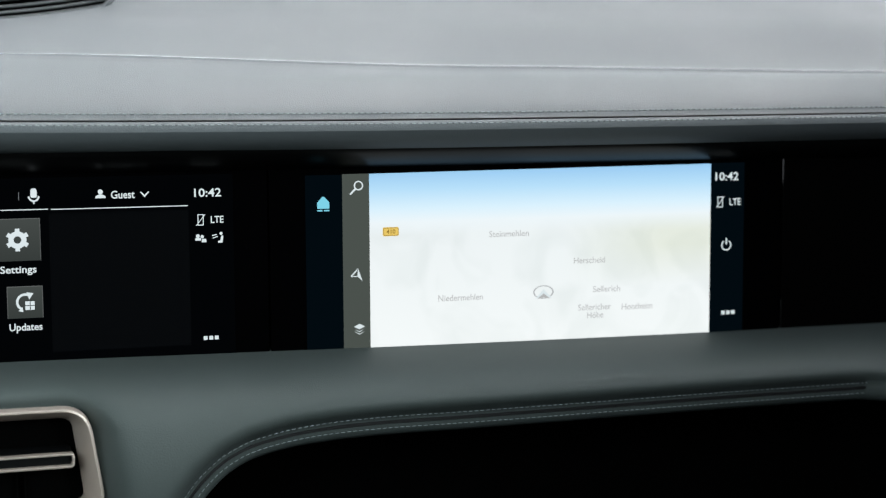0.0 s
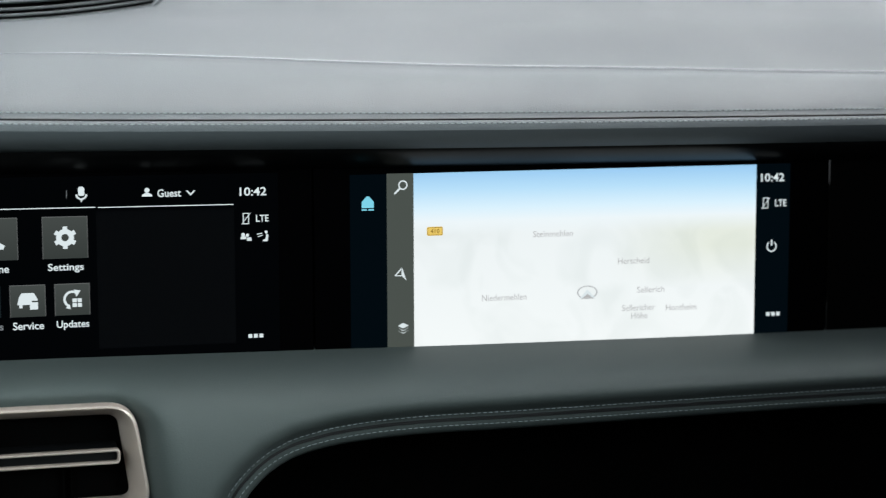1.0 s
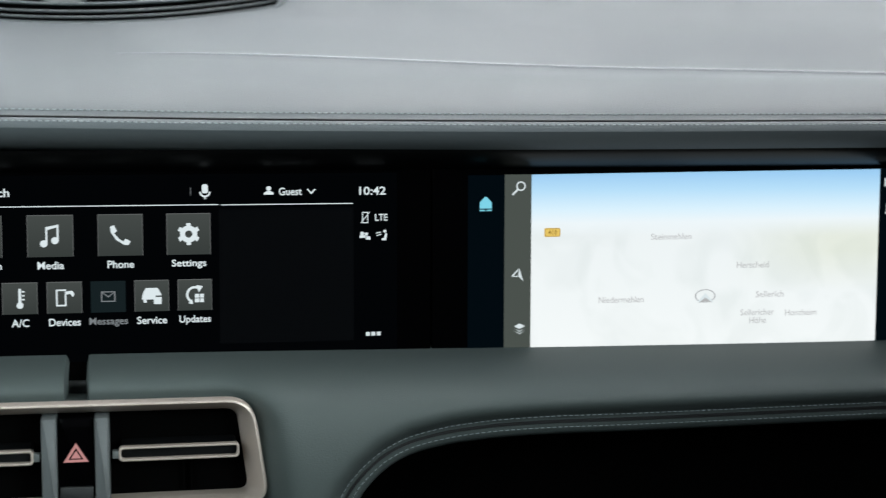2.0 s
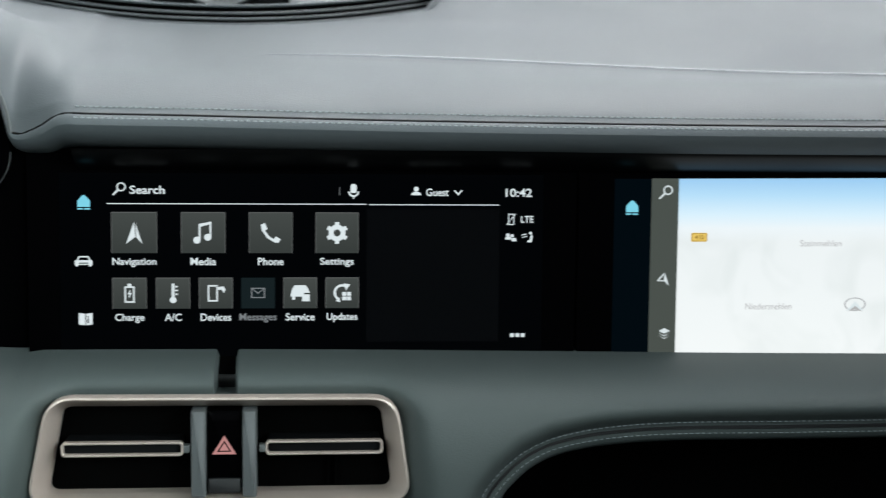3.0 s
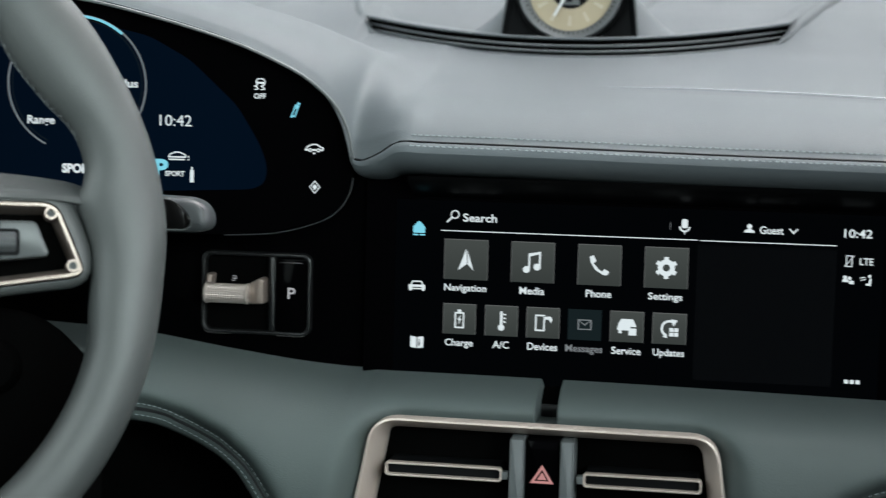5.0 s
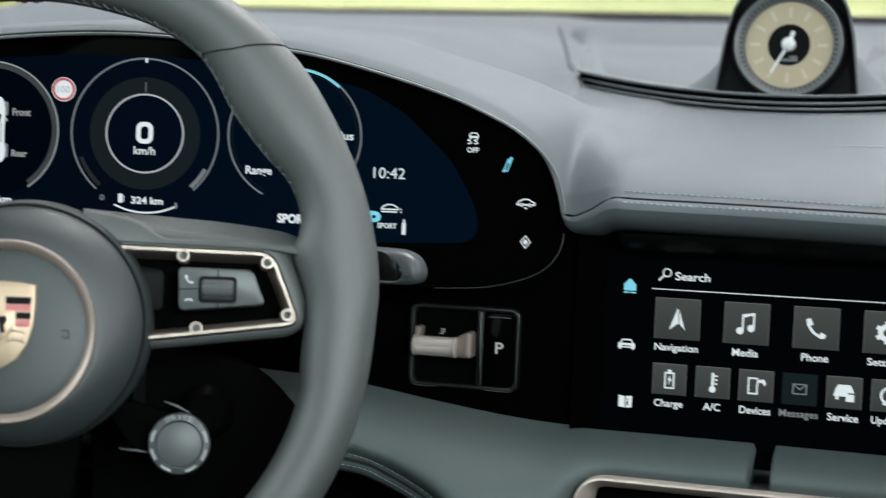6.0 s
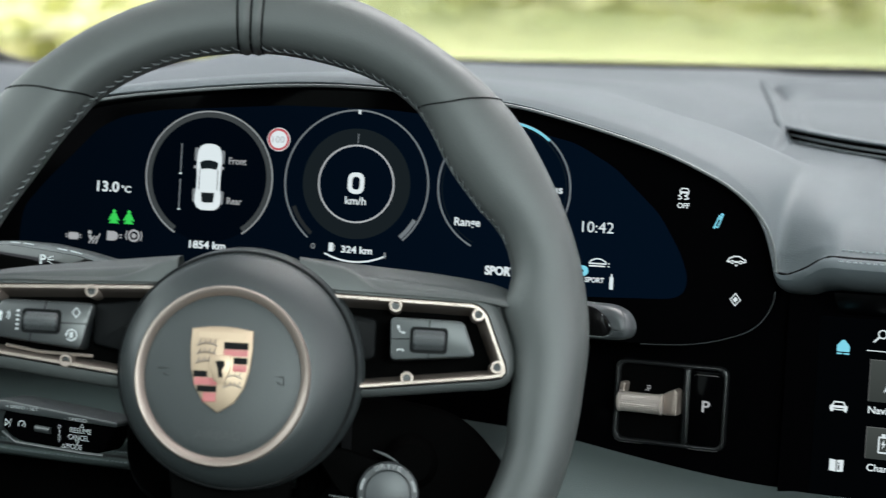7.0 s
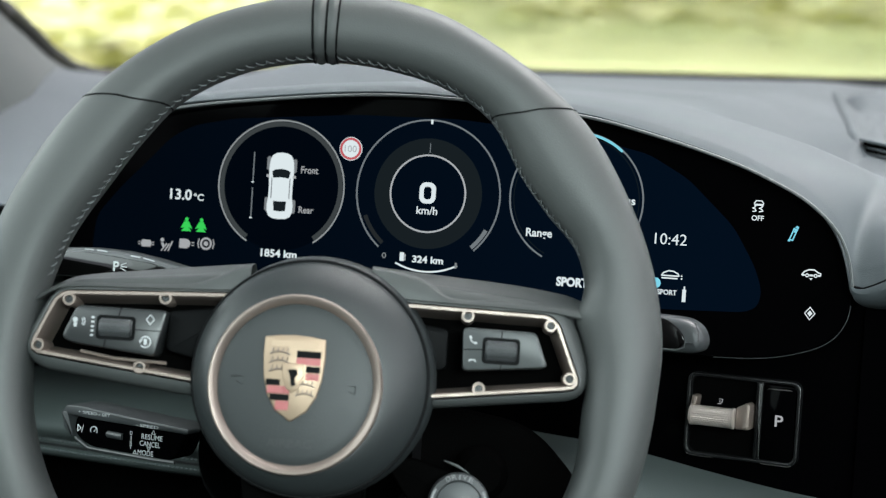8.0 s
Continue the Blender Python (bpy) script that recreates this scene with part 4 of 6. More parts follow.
part("dial_face", flat([circle(-0.3228, 0.1048, 0.0375, 48)], G0 + 0.00015), glowing("lit_dial", (0.0005, 0.0022, 0.0052), 1.0), gauges, "", False)
part("dial_ring", flat_ring(-0.3228, 0.1048, 0.0377, 0.0386, G1, -150, 146), glowing("lit_ring_pale", (0.34, 0.37, 0.38), 0.9), gauges, "", False)
part("dial_band", flat_ring(-0.3228, 0.1048, 0.0347, 0.0374, G1, -148, 144), glowing("lit_band", (0.055, 0.065, 0.068), 0.9), gauges, "", False)
part("dial_ring", flat_ring(-0.2350, 0.1058, 0.0414, 0.0424, G1, -140, 137), RING, gauges, "", False)
part("dial_halo", flat_ring(-0.2350, 0.1058, 0.0222, 0.0315, G0), HALO, gauges, "", False)
part("dial_ring", flat_ring(-0.2350, 0.1058, 0.0214, 0.0224, G1), glowing("lit_ring_bright", (0.50, 0.53, 0.55), 0.9), gauges, "", False)
part("dial_band", flat_ring(-0.2350, 0.1058, 0.0376, 0.0400, G1, -140, -112), glowing("lit_dim_band", (0.020, 0.024, 0.026), 1.0), gauges, "", False)
part("dial_band", flat_ring(-0.2350, 0.1058, 0.0385, 0.0408, G1, 118, 137), RING, gauges, "", False)
part("tick_mark", flat([box(-0.2357, 0.1455, -0.2343, 0.1480)], G2), WHITE, gauges, "", False)
part("tick_mark", flat([box(-0.2353, 0.1290, -0.2348, 0.1345)], G2), RING, gauges, "", False)
part("dial_ring", flat_ring(-0.1500, 0.1080, 0.0369, 0.0379, G1, -153, 150), RING, gauges, "", False)
part("dial_ring", flat_ring(-0.1500, 0.1080, 0.0350, 0.0354, G1, -153, 150), HALO, gauges, "", False)
part("dial_arc", flat_ring(-0.1500, 0.1080, 0.0362, 0.0376, G2, -10, 41), CYAN, gauges, "cyan charge arc", False)
part("fuel_arc", flat_ring(-0.2340, 0.1010, 0.0392, 0.0402, G1, 152, 206), WHITE, gauges, "", False)
part("speed_digit", rows_mesh([[(p[0], G2, p[1]), (q[0], G2, q[1])] for p, q in zip(rrect(-0.2398, 0.1001, -0.2302, 0.1123, 0.0038, 6), rrect(-0.2372, 0.1026, -0.2328, 0.1098, 0.0018, 6))], False, None, True), WHITE, gauges, "bold figure nought", False)
letters("km/h", -0.2348, 0.0962, 0.0122, 0.0046, G2, WHITE, gauges)
letters("324 km", -0.2325, 0.0682, 0.0182, 0.0042, G2, WHITE, gauges, 0.03)
icon("pump_icon", [box(-.4, -.5, .1, .5), box(.2, -.4, .28, .3)], -0.2470, 0.0690, 0.0050, G2, WHITE, gauges)
letters("0", -0.2583, 0.0690, 0.0026, 0.0034, G2, DIM, gauges)
letters("1", -0.2160, 0.0660, 0.0012, 0.0034, G2, DIM, gauges)
letters("Front", -0.3058, 0.1150, 0.0104, 0.0042, G2, SOFTWHITE, gauges)
letters("Rear", -0.3066, 0.0918, 0.0090, 0.0040, G2, SOFTWHITE, gauges)
letters("1854 km", -0.3215, 0.0655, 0.0220, 0.0046, G2, WHITE, gauges, 0.03)
letters("13.0", -0.3840, 0.0962, 0.0136, 0.0064, G2, WHITE, gauges, 0.02)
letters("\u00b0C", -0.3728, 0.0952, 0.0062, 0.0042, G2, WHITE, gauges, 0.02)
letters("Range", -0.1695, 0.0872, 0.0148, 0.0062, G2, WHITE, gauges, 0.02)
letters("SPORT", -0.1490, 0.0616, 0.0180, 0.0054, G2, WHITE, gauges, 0.045)
letters("10:42", -0.0960, 0.0893, 0.0176, 0.0062, G2, WHITE, gauges, 0.0)
letters("SPORT", -0.0962, 0.0600, 0.0108, 0.0030, G2, WHITE, gauges, 0.03)
letters("P", -0.1036, 0.0628, 0.0075, 0.0102, G2, CYAN, gauges, 0.04)
letters("Plus", -0.1222, 0.1090, 0.0108, 0.0046, G2, WHITE, gauges, 0.02)
BELT = [circle(0, .38, .14, 12), [(-.16, .24), (.16, .24), (.30, -.02), (.46, -.30), (.16, -.22), (.40, -.50), (-.40, -.50), (-.16, -.22), (-.46, -.30), (-.30, -.02)]]
for x in (-0.3794, -0.3702):
    icon("belt_icon", BELT, x, 0.0788, 0.0080, G2, GREEN, gauges)
icon("lamp_icon", [[(-.34, -.26), (.34, -.26), (.44, 0), (.34, .26), (-.34, .26), (-.44, 0)], box(-.62, .05, -.48, .13), box(-.62, -.13, -.48, -.05), box(.48, .05, .62, .13), box(.48, -.13, .62, -.05)], -0.4040, 0.0660, 0.0080, G2, SOFTWHITE, gauges)
icon("lamp_icon", [circle(-.34, .30, .15, 12), [(-.46, .10), (-.22, .10), (-.10, -.22), (-.30, -.22)]] + stroke([(-.36, -.46), (.00, .02)], .10) + stroke([(-.10, -.46), (.20, .02)], .10) + stroke([(.16, -.46), (.30, -.10), (.44, .22)], .10), -0.3912, 0.0662, 0.0082, G2, SOFTWHITE, gauges)
icon("lamp_icon", [[(-.46, .36), (.12, .36), (.34, .24), (.44, 0), (.34, -.24), (.12, -.36), (-.46, -.36)], box(.52, .06, .74, .14), box(.52, -.14, .74, -.06)], -0.3796, 0.0674, 0.0078, G2, SOFTWHITE, gauges)
icon("lamp_icon", [{"x": 0, "z": 0, "r0": .30, "r1": .44}, circle(0, 0, .17, 14)] + stroke([(-.52, .30), (-.60, .0), (-.52, -.30)], .08) + stroke([(.52, .30), (.60, .0), (.52, -.30)], .08), -0.3666, 0.0682, 0.0084, G2, SOFTWHITE, gauges)
limit = part("limit_sign", flat([circle(-0.2820, 0.1288, 0.0068, 32)], G1), WHITE, gauges, "white speed limit sign with red ring", False)
part("limit_ring", flat_ring(-0.2820, 0.1288, 0.0050, 0.0064, G2), glowing("lit_limit_red", (0.62, 0.12, 0.14), 0.9), limit, "", False)
letters("100", -0.2820, 0.1288, 0.0072, 0.0038, G2 - 0.0002, glowing("lit_limit_text", (0.45, 0.47, 0.5), 0.9), limit, 0.0)
CX, CZ = -0.3229, 0.1050


def half_car(pts):
    return [(CX + x, CZ + z) for x, z in pts] + [(CX - x, CZ + z) for x, z in pts[::-1]]


car_pic = part("car_picture", flat([half_car([(0.0000, 0.0193), (0.0030, 0.0190), (0.0055, 0.0178), (0.0068, 0.0155), (0.0074, 0.0120), (0.0076, 0.0060), (0.0072, 0.0000), (0.0073, -0.0070), (0.0079, -0.0110), (0.0078, -0.0150), (0.0066, -0.0178), (0.0040, -0.0192), (0.0000, -0.0194)])], G1), WHITE, gauges, "white car seen from above", False)
part("car_picture_glass", flat([half_car([(0.0, 0.0098), (0.0035, 0.0093), (0.0056, 0.0082), (0.0048, 0.0044), (0.0, 0.0049)]), half_car([(0.0, -0.0092), (0.0040, -0.0090), (0.0035, -0.0146), (0.0, -0.0150)])], G2), HALO, car_pic, "", False)
part("car_picture_side_glass", flat([half_car([(0.0052, 0.0036), (0.0058, 0.0050), (0.0058, -0.0080), (0.0052, -0.0070)])[k * 4:k * 4 + 4] for k in (0, 1)], G2), DIM, car_pic, "", False)
part("car_picture_mirror", flat([box(CX - 0.0090, CZ + 0.0046, CX - 0.0072, CZ + 0.0062), box(CX + 0.0072, CZ + 0.0046, CX + 0.0090, CZ + 0.0062)], G2), SOFTWHITE, car_pic, "", False)
part("car_picture_wheel", flat([rrect(CX + sx * 0.0078 - 0.0013, CZ + z0, CX + sx * 0.0078 + 0.0013, CZ + z0 + 0.0080, 0.001, 2) for sx, z0 in ((-1, 0.0088), (1, 0.0078), (-1.04, -0.0150), (1.04, -0.0158))], G1 + 0.0002), DIM, car_pic, "", False)
part("level_bar", flat([box(-0.3404, 0.1068, -0.3397, 0.1237), box(-0.3404, 0.0860, -0.3397, 0.1030)], G1), RING, gauges, "", False)
part("level_bar", flat([box(-0.3408, 0.1058, -0.3393, 0.1066), box(-0.3408, 0.0850, -0.3393, 0.0858)], G2), WHITE, gauges, "", False)
SUSP = stroke([(-.5, -.14), (-.38, .04), (-.12, .16), (.16, .16), (.36, .02), (.5, -.02), (.5, -.14)], .075) + [box(-.5, -.2, -.34, -.1), box(-.1, -.2, .12, -.1), box(.36, -.2, .5, -.1), {"x": -.22, "z": -.16, "r0": .05, "r1": .11}, {"x": .24, "z": -.16, "r0": .05, "r1": .11}, [(-.1, -.3), (.1, -.3), (0, -.42)]]
icon("car_icon", stroke([(-.5, -.12), (-.4, .04), (-.12, .16), (.16, .14), (.42, .0), (.46, -.12)], .075) + [box(-.5, -.16, .46, -.08), box(-.5, -.3, .4, -.22), circle(.62, -.1, .05, 8), circle(.62, -.26, .05, 8)], -0.0948, 0.0704, 0.0098, G2, WHITE, gauges)
icon("damper_icon", [box(-.12, -.5, .12, .3), box(-.05, .3, .05, .5)], -0.0868, 0.0596, 0.0086, G2, WHITE, gauges)
icon("stability_icon", stroke([(-.30, .12), (-.36, .34), (-.22, .54), (.22, .54), (.36, .34), (.30, .12)], .09) + [box(-.36, .14, .36, .30), box(-.34, .06, -.20, .16), box(.20, .06, .34, .16)] + stroke([(-.44, -.34), (-.20, -.28), (-.26, -.14), (-.46, -.06), (-.30, .02)], .09) + stroke([(.06, -.34), (.34, -.28), (.24, -.14), (.04, -.06), (.26, .02)], .09), -0.0498, 0.1098, 0.0068, -0.0036, WHITE, gauges)
letters("OFF", -0.0500, 0.1040, 0.0066, 0.0030, -0.0036, WHITE, gauges, 0.02)
icon("damper_icon", stroke([(-.22, -.38), (-.02, -.44), (.24, .26), (.04, .34)], .09, True) + [[(.02, .1), (.14, .06), (.22, .26), (.1, .32)], [(-.34, -.5), (-.2, -.54), (-.14, -.44), (-.28, -.36)], [(.1, .4), (.3, .3), (.36, .46), (.2, .54)]], -0.0305, 0.0968, 0.0082, -0.0036, CYAN, gauges)
icon("car_icon", SUSP, -0.0195, 0.0764, 0.0098, -0.0036, WHITE, gauges)
dia = lambda k: [(0, .5 * k), (.4 * k, 0), (0, -.5 * k), (-.4 * k, 0)]
bm = rows_mesh([[(-0.0188 + a[0] * 0.0076, -0.0036, 0.0543 + a[1] * 0.0076), (-0.0188 + b[0] * 0.0076, -0.0036, 0.0543 + b[1] * 0.0076)] for a, b in zip(dia(1.0), dia(0.78))], False, None, True)
flat([[(-0.0188 + x * 0.0076, 0.0543 + z * 0.0076) for x, z in dia(0.45)]], -0.0036, bm)
part("diamond_icon", bm, WHITE, gauges, "", False)

# ---- gear selector ----
selector = thing("gear_selector", "bronze knurled gear toggle in a black framed recess", "gear selector")
part("frame", band(rrect(-0.2445, -0.0312, -0.1803, 0.0158, 0.005), rrect(-0.2421, -0.0290, -0.1826, 0.0134, 0.004), -0.0012, 0.006, 0.0011), LACQUER, selector, "black frame")
part("recess", prism(rrect(-0.2427, -0.0297, -0.2040, 0.0141, 0.003), 0.0030, 0.0042), VOID, selector)
part("divider", prism(rrect(-0.2052, -0.0297, -0.2012, 0.0141, 0.0005), -0.0010, 0.005, bevel=0.0012), LACQUER, selector)
# chrome tubes stand in for the glints on the black frame
part("edge_glint", tube([(-0.2425, -0.0008, -0.0300), (-0.2400, -0.0008, -0.0311), (-0.2270, -0.0008, -0.0313)], 0.0004, 6), CHROME, selector, "bright strip set in as the lower edge's glint")
part("edge_glint", tube([(-0.2000, -0.0008, -0.0312), (-0.1860, -0.0008, -0.0313), (-0.1835, -0.0008, -0.0308)], 0.0003, 6), CHROME, selector, "bright strip set in as the lower edge's glint")
toggle = part("toggle", prism(rpoly([(-0.2140, -0.0130), (-0.2060, -0.0128), (-0.2060, 0.0005), (-0.2080, 0.0022), (-0.2140, -0.0010)], 0.0012), -0.0090, 0.004, bevel=0.0012), WHEEL_BRONZE, selector, "satin bronze toggle")
part("toggle_horn", prism(rpoly([(-0.2410, -0.0070), (-0.2378, -0.0070), (-0.2366, 0.0028), (-0.2400, 0.0034)], 0.0010), -0.0060, 0.004, bevel=0.001), WHEEL_BRONZE, toggle)
bm = tube([(-0.2396, -0.0085, -0.0072), (-0.2391, -0.0085, -0.0072), (-0.2378, -0.0085, -0.0072), (-0.2374, -0.0085, -0.0072), (-0.2162, -0.0085, -0.0072), (-0.2158, -0.0085, -0.0072), (-0.2146, -0.0085, -0.0072), (-0.2140, -0.0085, -0.0072)], [0.0048, 0.0060, 0.0060, 0.0055, 0.0055, 0.0060, 0.0060, 0.0048], 28)
roller = part("roller", bm, ROLLER_METAL, toggle, "pale bronze roller")
bm = bmesh.new()
for i in range(26):
    for j in range(13):
        a = radians(-80 + j * 12)
        x = -0.2372 + i * 0.00082 + (0.00041 if j % 2 else 0)
        c = Vector((x, -0.0085 - 0.0055 * math.cos(a), -0.0072 + 0.0055 * math.sin(a)))
        n = Vector((0, -math.cos(a), math.sin(a)))
        t2 = Vector((0, math.sin(a), math.cos(a)))
        vs = [bm.verts.new(c + d) for d in (Vector((0.00040, 0, 0)), t2 * 0.00062, Vector((-0.00040, 0, 0)), t2 * -0.00062)]
        tip = bm.verts.new(c + n * 0.00030)
        for q in range(4):
            bm.faces.new((vs[q], vs[(q + 1) % 4], tip))
part("knurling", bm, ROLLER_METAL, roller, "diamond knurling", False)
icon("gate_icon", stroke([(-.3, .5), (.5, .5), (.5, -.1), (-.1, -.1), (-.1, .2)], .12) + stroke([(-.5, -.5), (.2, -.5), (.2, -.3)], .12), -0.2228, 0.0016, 0.0026, -0.0095, SOFTWHITE, selector)
button = part("park_button", prism(rrect(-0.2013, -0.0288, -0.1830, 0.0130, 0.002), -0.0004, 0.005, bevel=0.001), GLOSS, selector, "gloss black parking button")
# tapered chrome tube added as the gloss button's highlight
part("button_glint", tube([(-0.1992, -0.0008, 0.0096), (-0.1982, -0.0008, 0.0106), (-0.1870, -0.0008, 0.0107), (-0.1850, -0.0008, 0.0104)], [0.0002, 0.0006, 0.0006, 0.0002], 6), CHROME, button, "bright strip set in as the button's glint")
letters("P", -0.1915, -0.0067, 0.0046, 0.0064, -0.0010, SOFTWHITE, button, 0.015)

# ---- steering wheel ----
WHEEL = pose(-0.391, -0.178, 0.014, -8, 0, 24)
wheel = thing("steering_wheel", "grey leather three spoke steering wheel with bronze trims", "steering wheel", WHEEL)
R_OUT = [(-180, .176), (-130, .174), (-90, .1715), (-69, .1718), (-57, .1738), (-44, .178), (-30, .1822), (-17, .1863), (-3, .1896), (13.9, .1925), (29, .1890), (44, .1875), (58, .1829), (72.5, .180), (83, .178), (92, .175), (108, .1745), (140, .175), (180, .176)]
R_IN = [(-180, .143), (-130, .140), (-100, .138), (-80, .136), (-66, .1365), (-51, .1375), (-38, .1445), (-31, .1498), (-17, .1548), (-2, .157), (12.5, .158), (23.5, .159), (32.5, .1565), (44, .1455), (53.7, .1440), (62.7, .1480), (71.5, .1440), (74.5, .1365), (80, .1375), (85, .1395), (96.5, .1392), (107, .1425), (140, .143), (180, .143)]


def rim_point(deg, s, push=0.0):
    """Surface of the rim: s turns round the section from the outside over the driver's side to the inside."""
    o, i = curve_at(deg, R_OUT), curve_at(deg, R_IN)
    mid, half = (o + i) / 2, (o - i) / 2
    depth = 0.0175
    a = s * 2 * math.pi
    c, sn = math.cos(a), math.sin(a)
    r = mid + (half + push) * math.copysign(abs(c) ** 0.9, c)
    y = -(depth + push) * math.copysign(abs(sn) ** 0.66, sn)
    return (r * math.sin(radians(deg)), y, r * math.cos(radians(deg)))


degs = steps(-180, 180, 2.5)[:-1]
part("rim", rows_mesh([[rim_point(d, k / 28) for k in range(28)] for d in degs], True, None, True), RIM_LEATHER, wheel, "smooth grey leather rim")
for d, e in ((-43.7, -31.6), (42.6, 32.6), (-136, -140), (138, 142)):
    part("rim_seam", tube([rim_point(d + (e - d) * (1 - math.cos(2 * math.pi * k / 40)) / 2, k / 40, 0.00000) for k in range(40)], 0.00048, 5, None, True), BLACK, wheel, "dark seam across the rim")
for d in (-2.8, -0.5, 1.4):
    part("rim_seam", tube([rim_point(d, k / 28, 0.0001) for k in range(28)], 0.0006, 5, None, True), BLACK, wheel, "dark seam across the rim")
for d in (-1.65, 0.45):
    part("rim_marker", rows_mesh([[rim_point(d - 0.95 + i * 1.9 / 6, k / 28, 0.0011 * math.sin(math.pi * i / 6)) for k in range(28)] for i in range(7)], True), RIM_LEATHER, wheel, "raised leather welt at the top of the rim")
bm = bmesh.new()
for d in steps(-74, 62, 1.9):
    if -3.4 < d < 1.4:
        continue
    a, b, c = rim_point(d, 0.455, 0.0000), rim_point(d + 0.55, 0.474, 0.0004), rim_point(d + 1.3, 0.492, 0.0002)
    tube([a, b, c], [0.0002, 0.00042, 0.0003], 5, bm)
    a, b = rim_point(d + 1.3, 0.492, 0.0003), rim_point(d + 1.9, 0.480, 0.0002)
    tube([a, b], 0.00024, 4, bm)
part("rim_stitching", bm, SEAM_THREAD, wheel, "cross stitching along the inner rim")

# hub
HUB_ROWS = [(0.0055, -0.0040, 0.0590, 0.022), (0.0055, -0.0040, 0.0600, 0.004), (0.0052, -0.0042, 0.0602, -0.008), (0.0040, -0.0050, 0.0585, -0.0155), (0.0022, -0.0062, 0.0545, -0.0215), (0.0002, -0.0077, 0.0485, -0.0262), (-0.0015, -0.0087, 0.0440, -0.0285), (-0.0020, -0.0089, 0.0425, -0.0288)]
rows = []
for cx, cz, r, y in HUB_ROWS:
    rows.append([(x, y, z) for x, z in circle(cx, cz, r, 64)])
bm = rows_mesh(rows, True)
bm.verts.ensure_lookup_table()
bm.faces.new([bm.verts[len(bm.verts) - 64 + k] for k in range(64)])
hub = part("airbag_cover", bm, HUB_LEATHER, wheel, "round dark grey airbag cover")
bm = rows_mesh([[(-0.0022 + r * math.sin(radians(a)), y, -0.0090 + 1.035 * r * math.cos(radians(a))) for r, y in ((0.0422, -0.0280), (0.0420, -0.0316), (0.0412, -0.0327), (0.0405, -0.0326), (0.0392, -0.0318), (0.0380, -0.0306), (0.0374, -0.0296))] for a in steps(0, 360, 5)[:-1]], False, None, True)
part("hub_ring", bm, WHEEL_BRONZE, hub, "satin bronze ring")
bm = rows_mesh([[(-0.0022 + r * math.sin(radians(a)), y, -0.0090 + 1.035 * r * math.cos(radians(a))) for r, y in ((0.0386, -0.0290), (0.0376, -0.0294), (0.0330, -0.0301), (0.022, -0.0312), (0.010, -0.0318), (0.0004, -0.0320))] for a in steps(0, 360, 7.5)[:-1]], False, None, True)
part("hub_cap", bm, HUB_LEATHER, hub, "dark grey centre pad")

part("hub_groove", tube([(x, -0.0168, z) for x, z in circle(0.0037, -0.0052, 0.0577, 72)], 0.0009, 6, None, True), BLACK, hub, "dark joint round the cover")

# crest: plain shield of gold with red and black bars
GOLD = grained("gold_enamel", (0.41, 0.305, 0.215), 0.44, 2500, 0.15, 0.0001, 80.0, 0.12, metal=0.55)
RED = grained("red_enamel", (0.42, 0.12, 0.12), 0.3, 2500, 0.05, 0.0001, 60.0, 0.1)
SX, SZ = -0.0032, -0.0060


def shield(k, top=0.0):
    side_ = [(0.0146, 0.0190), (0.0148, 0.0100), (0.0140, 0.0000), (0.0118, -0.0085), (0.0075, -0.0158), (0.0, -0.0208)]
    pts = [(x * k, z * k) for x, z in side_] + [(-x * k, z * k) for x, z in side_[-2::-1]] + [(-0.0070 * k, 0.0202 * k), (0.0, 0.0206 * k), (0.0070 * k, 0.0202 * k)]
    return [(SX + x, SZ + z) for x, z in pts]


crest = part("crest", prism(shield(1.0), -0.0342, -0.0310, bevel=0.0008), GOLD, hub, "gold shield badge with red and black bars")
for x0, z0, x1, z1, mat in ((0.0012, 0.0098, 0.0128, 0.0132, BLACK), (0.0012, 0.0064, 0.0128, 0.0097, RED), (0.0060, 0.0028, 0.0128, 0.0060, BLACK), (0.0060, -0.0008, 0.0126, 0.0026, RED),
                            (-0.0126, -0.0040, -0.0060, -0.0010, BLACK), (-0.0120, -0.0078, -0.0012, -0.0042, RED), (-0.0104, -0.0110, -0.0012, -0.0080, BLACK), (-0.0075, -0.0156, -0.0012, -0.0112, RED)):
    part("crest_bar", prism(box(SX + x0, SZ + z0, SX + x1, SZ + z1), -0.0346, -0.0340, bevel=0.0001, seg=1), mat, crest)
part("crest_shield", prism([(SX + x * 0.36, SZ + 0.0004 + z * 0.36) for x, z in ((0.0146, 0.0180), (0.0140, 0.0), (0.0075, -0.0158), (0, -0.0208), (-0.0075, -0.0158), (-0.0140, 0.0), (-0.0146, 0.0180))], -0.0358, -0.0342, bevel=0.0004), GOLD, crest, "small gold inner shield")
part("crest_mark", prism([(SX + x, SZ + z) for x, z in ((-0.0024, 0.0038), (0.0018, 0.0042), (0.0024, 0.0020), (0.0010, -0.0004), (0.0018, -0.0036), (-0.0004, -0.0040), (-0.0012, 0.0006))], -0.0362, -0.0357), BLACK, crest, "plain dark mark", False)
part("crest_band", prism(box(SX - 0.0112, SZ + 0.0148, SX + 0.0112, SZ + 0.0176), -0.0345, -0.0341), GOLD, crest, "raised plain band")
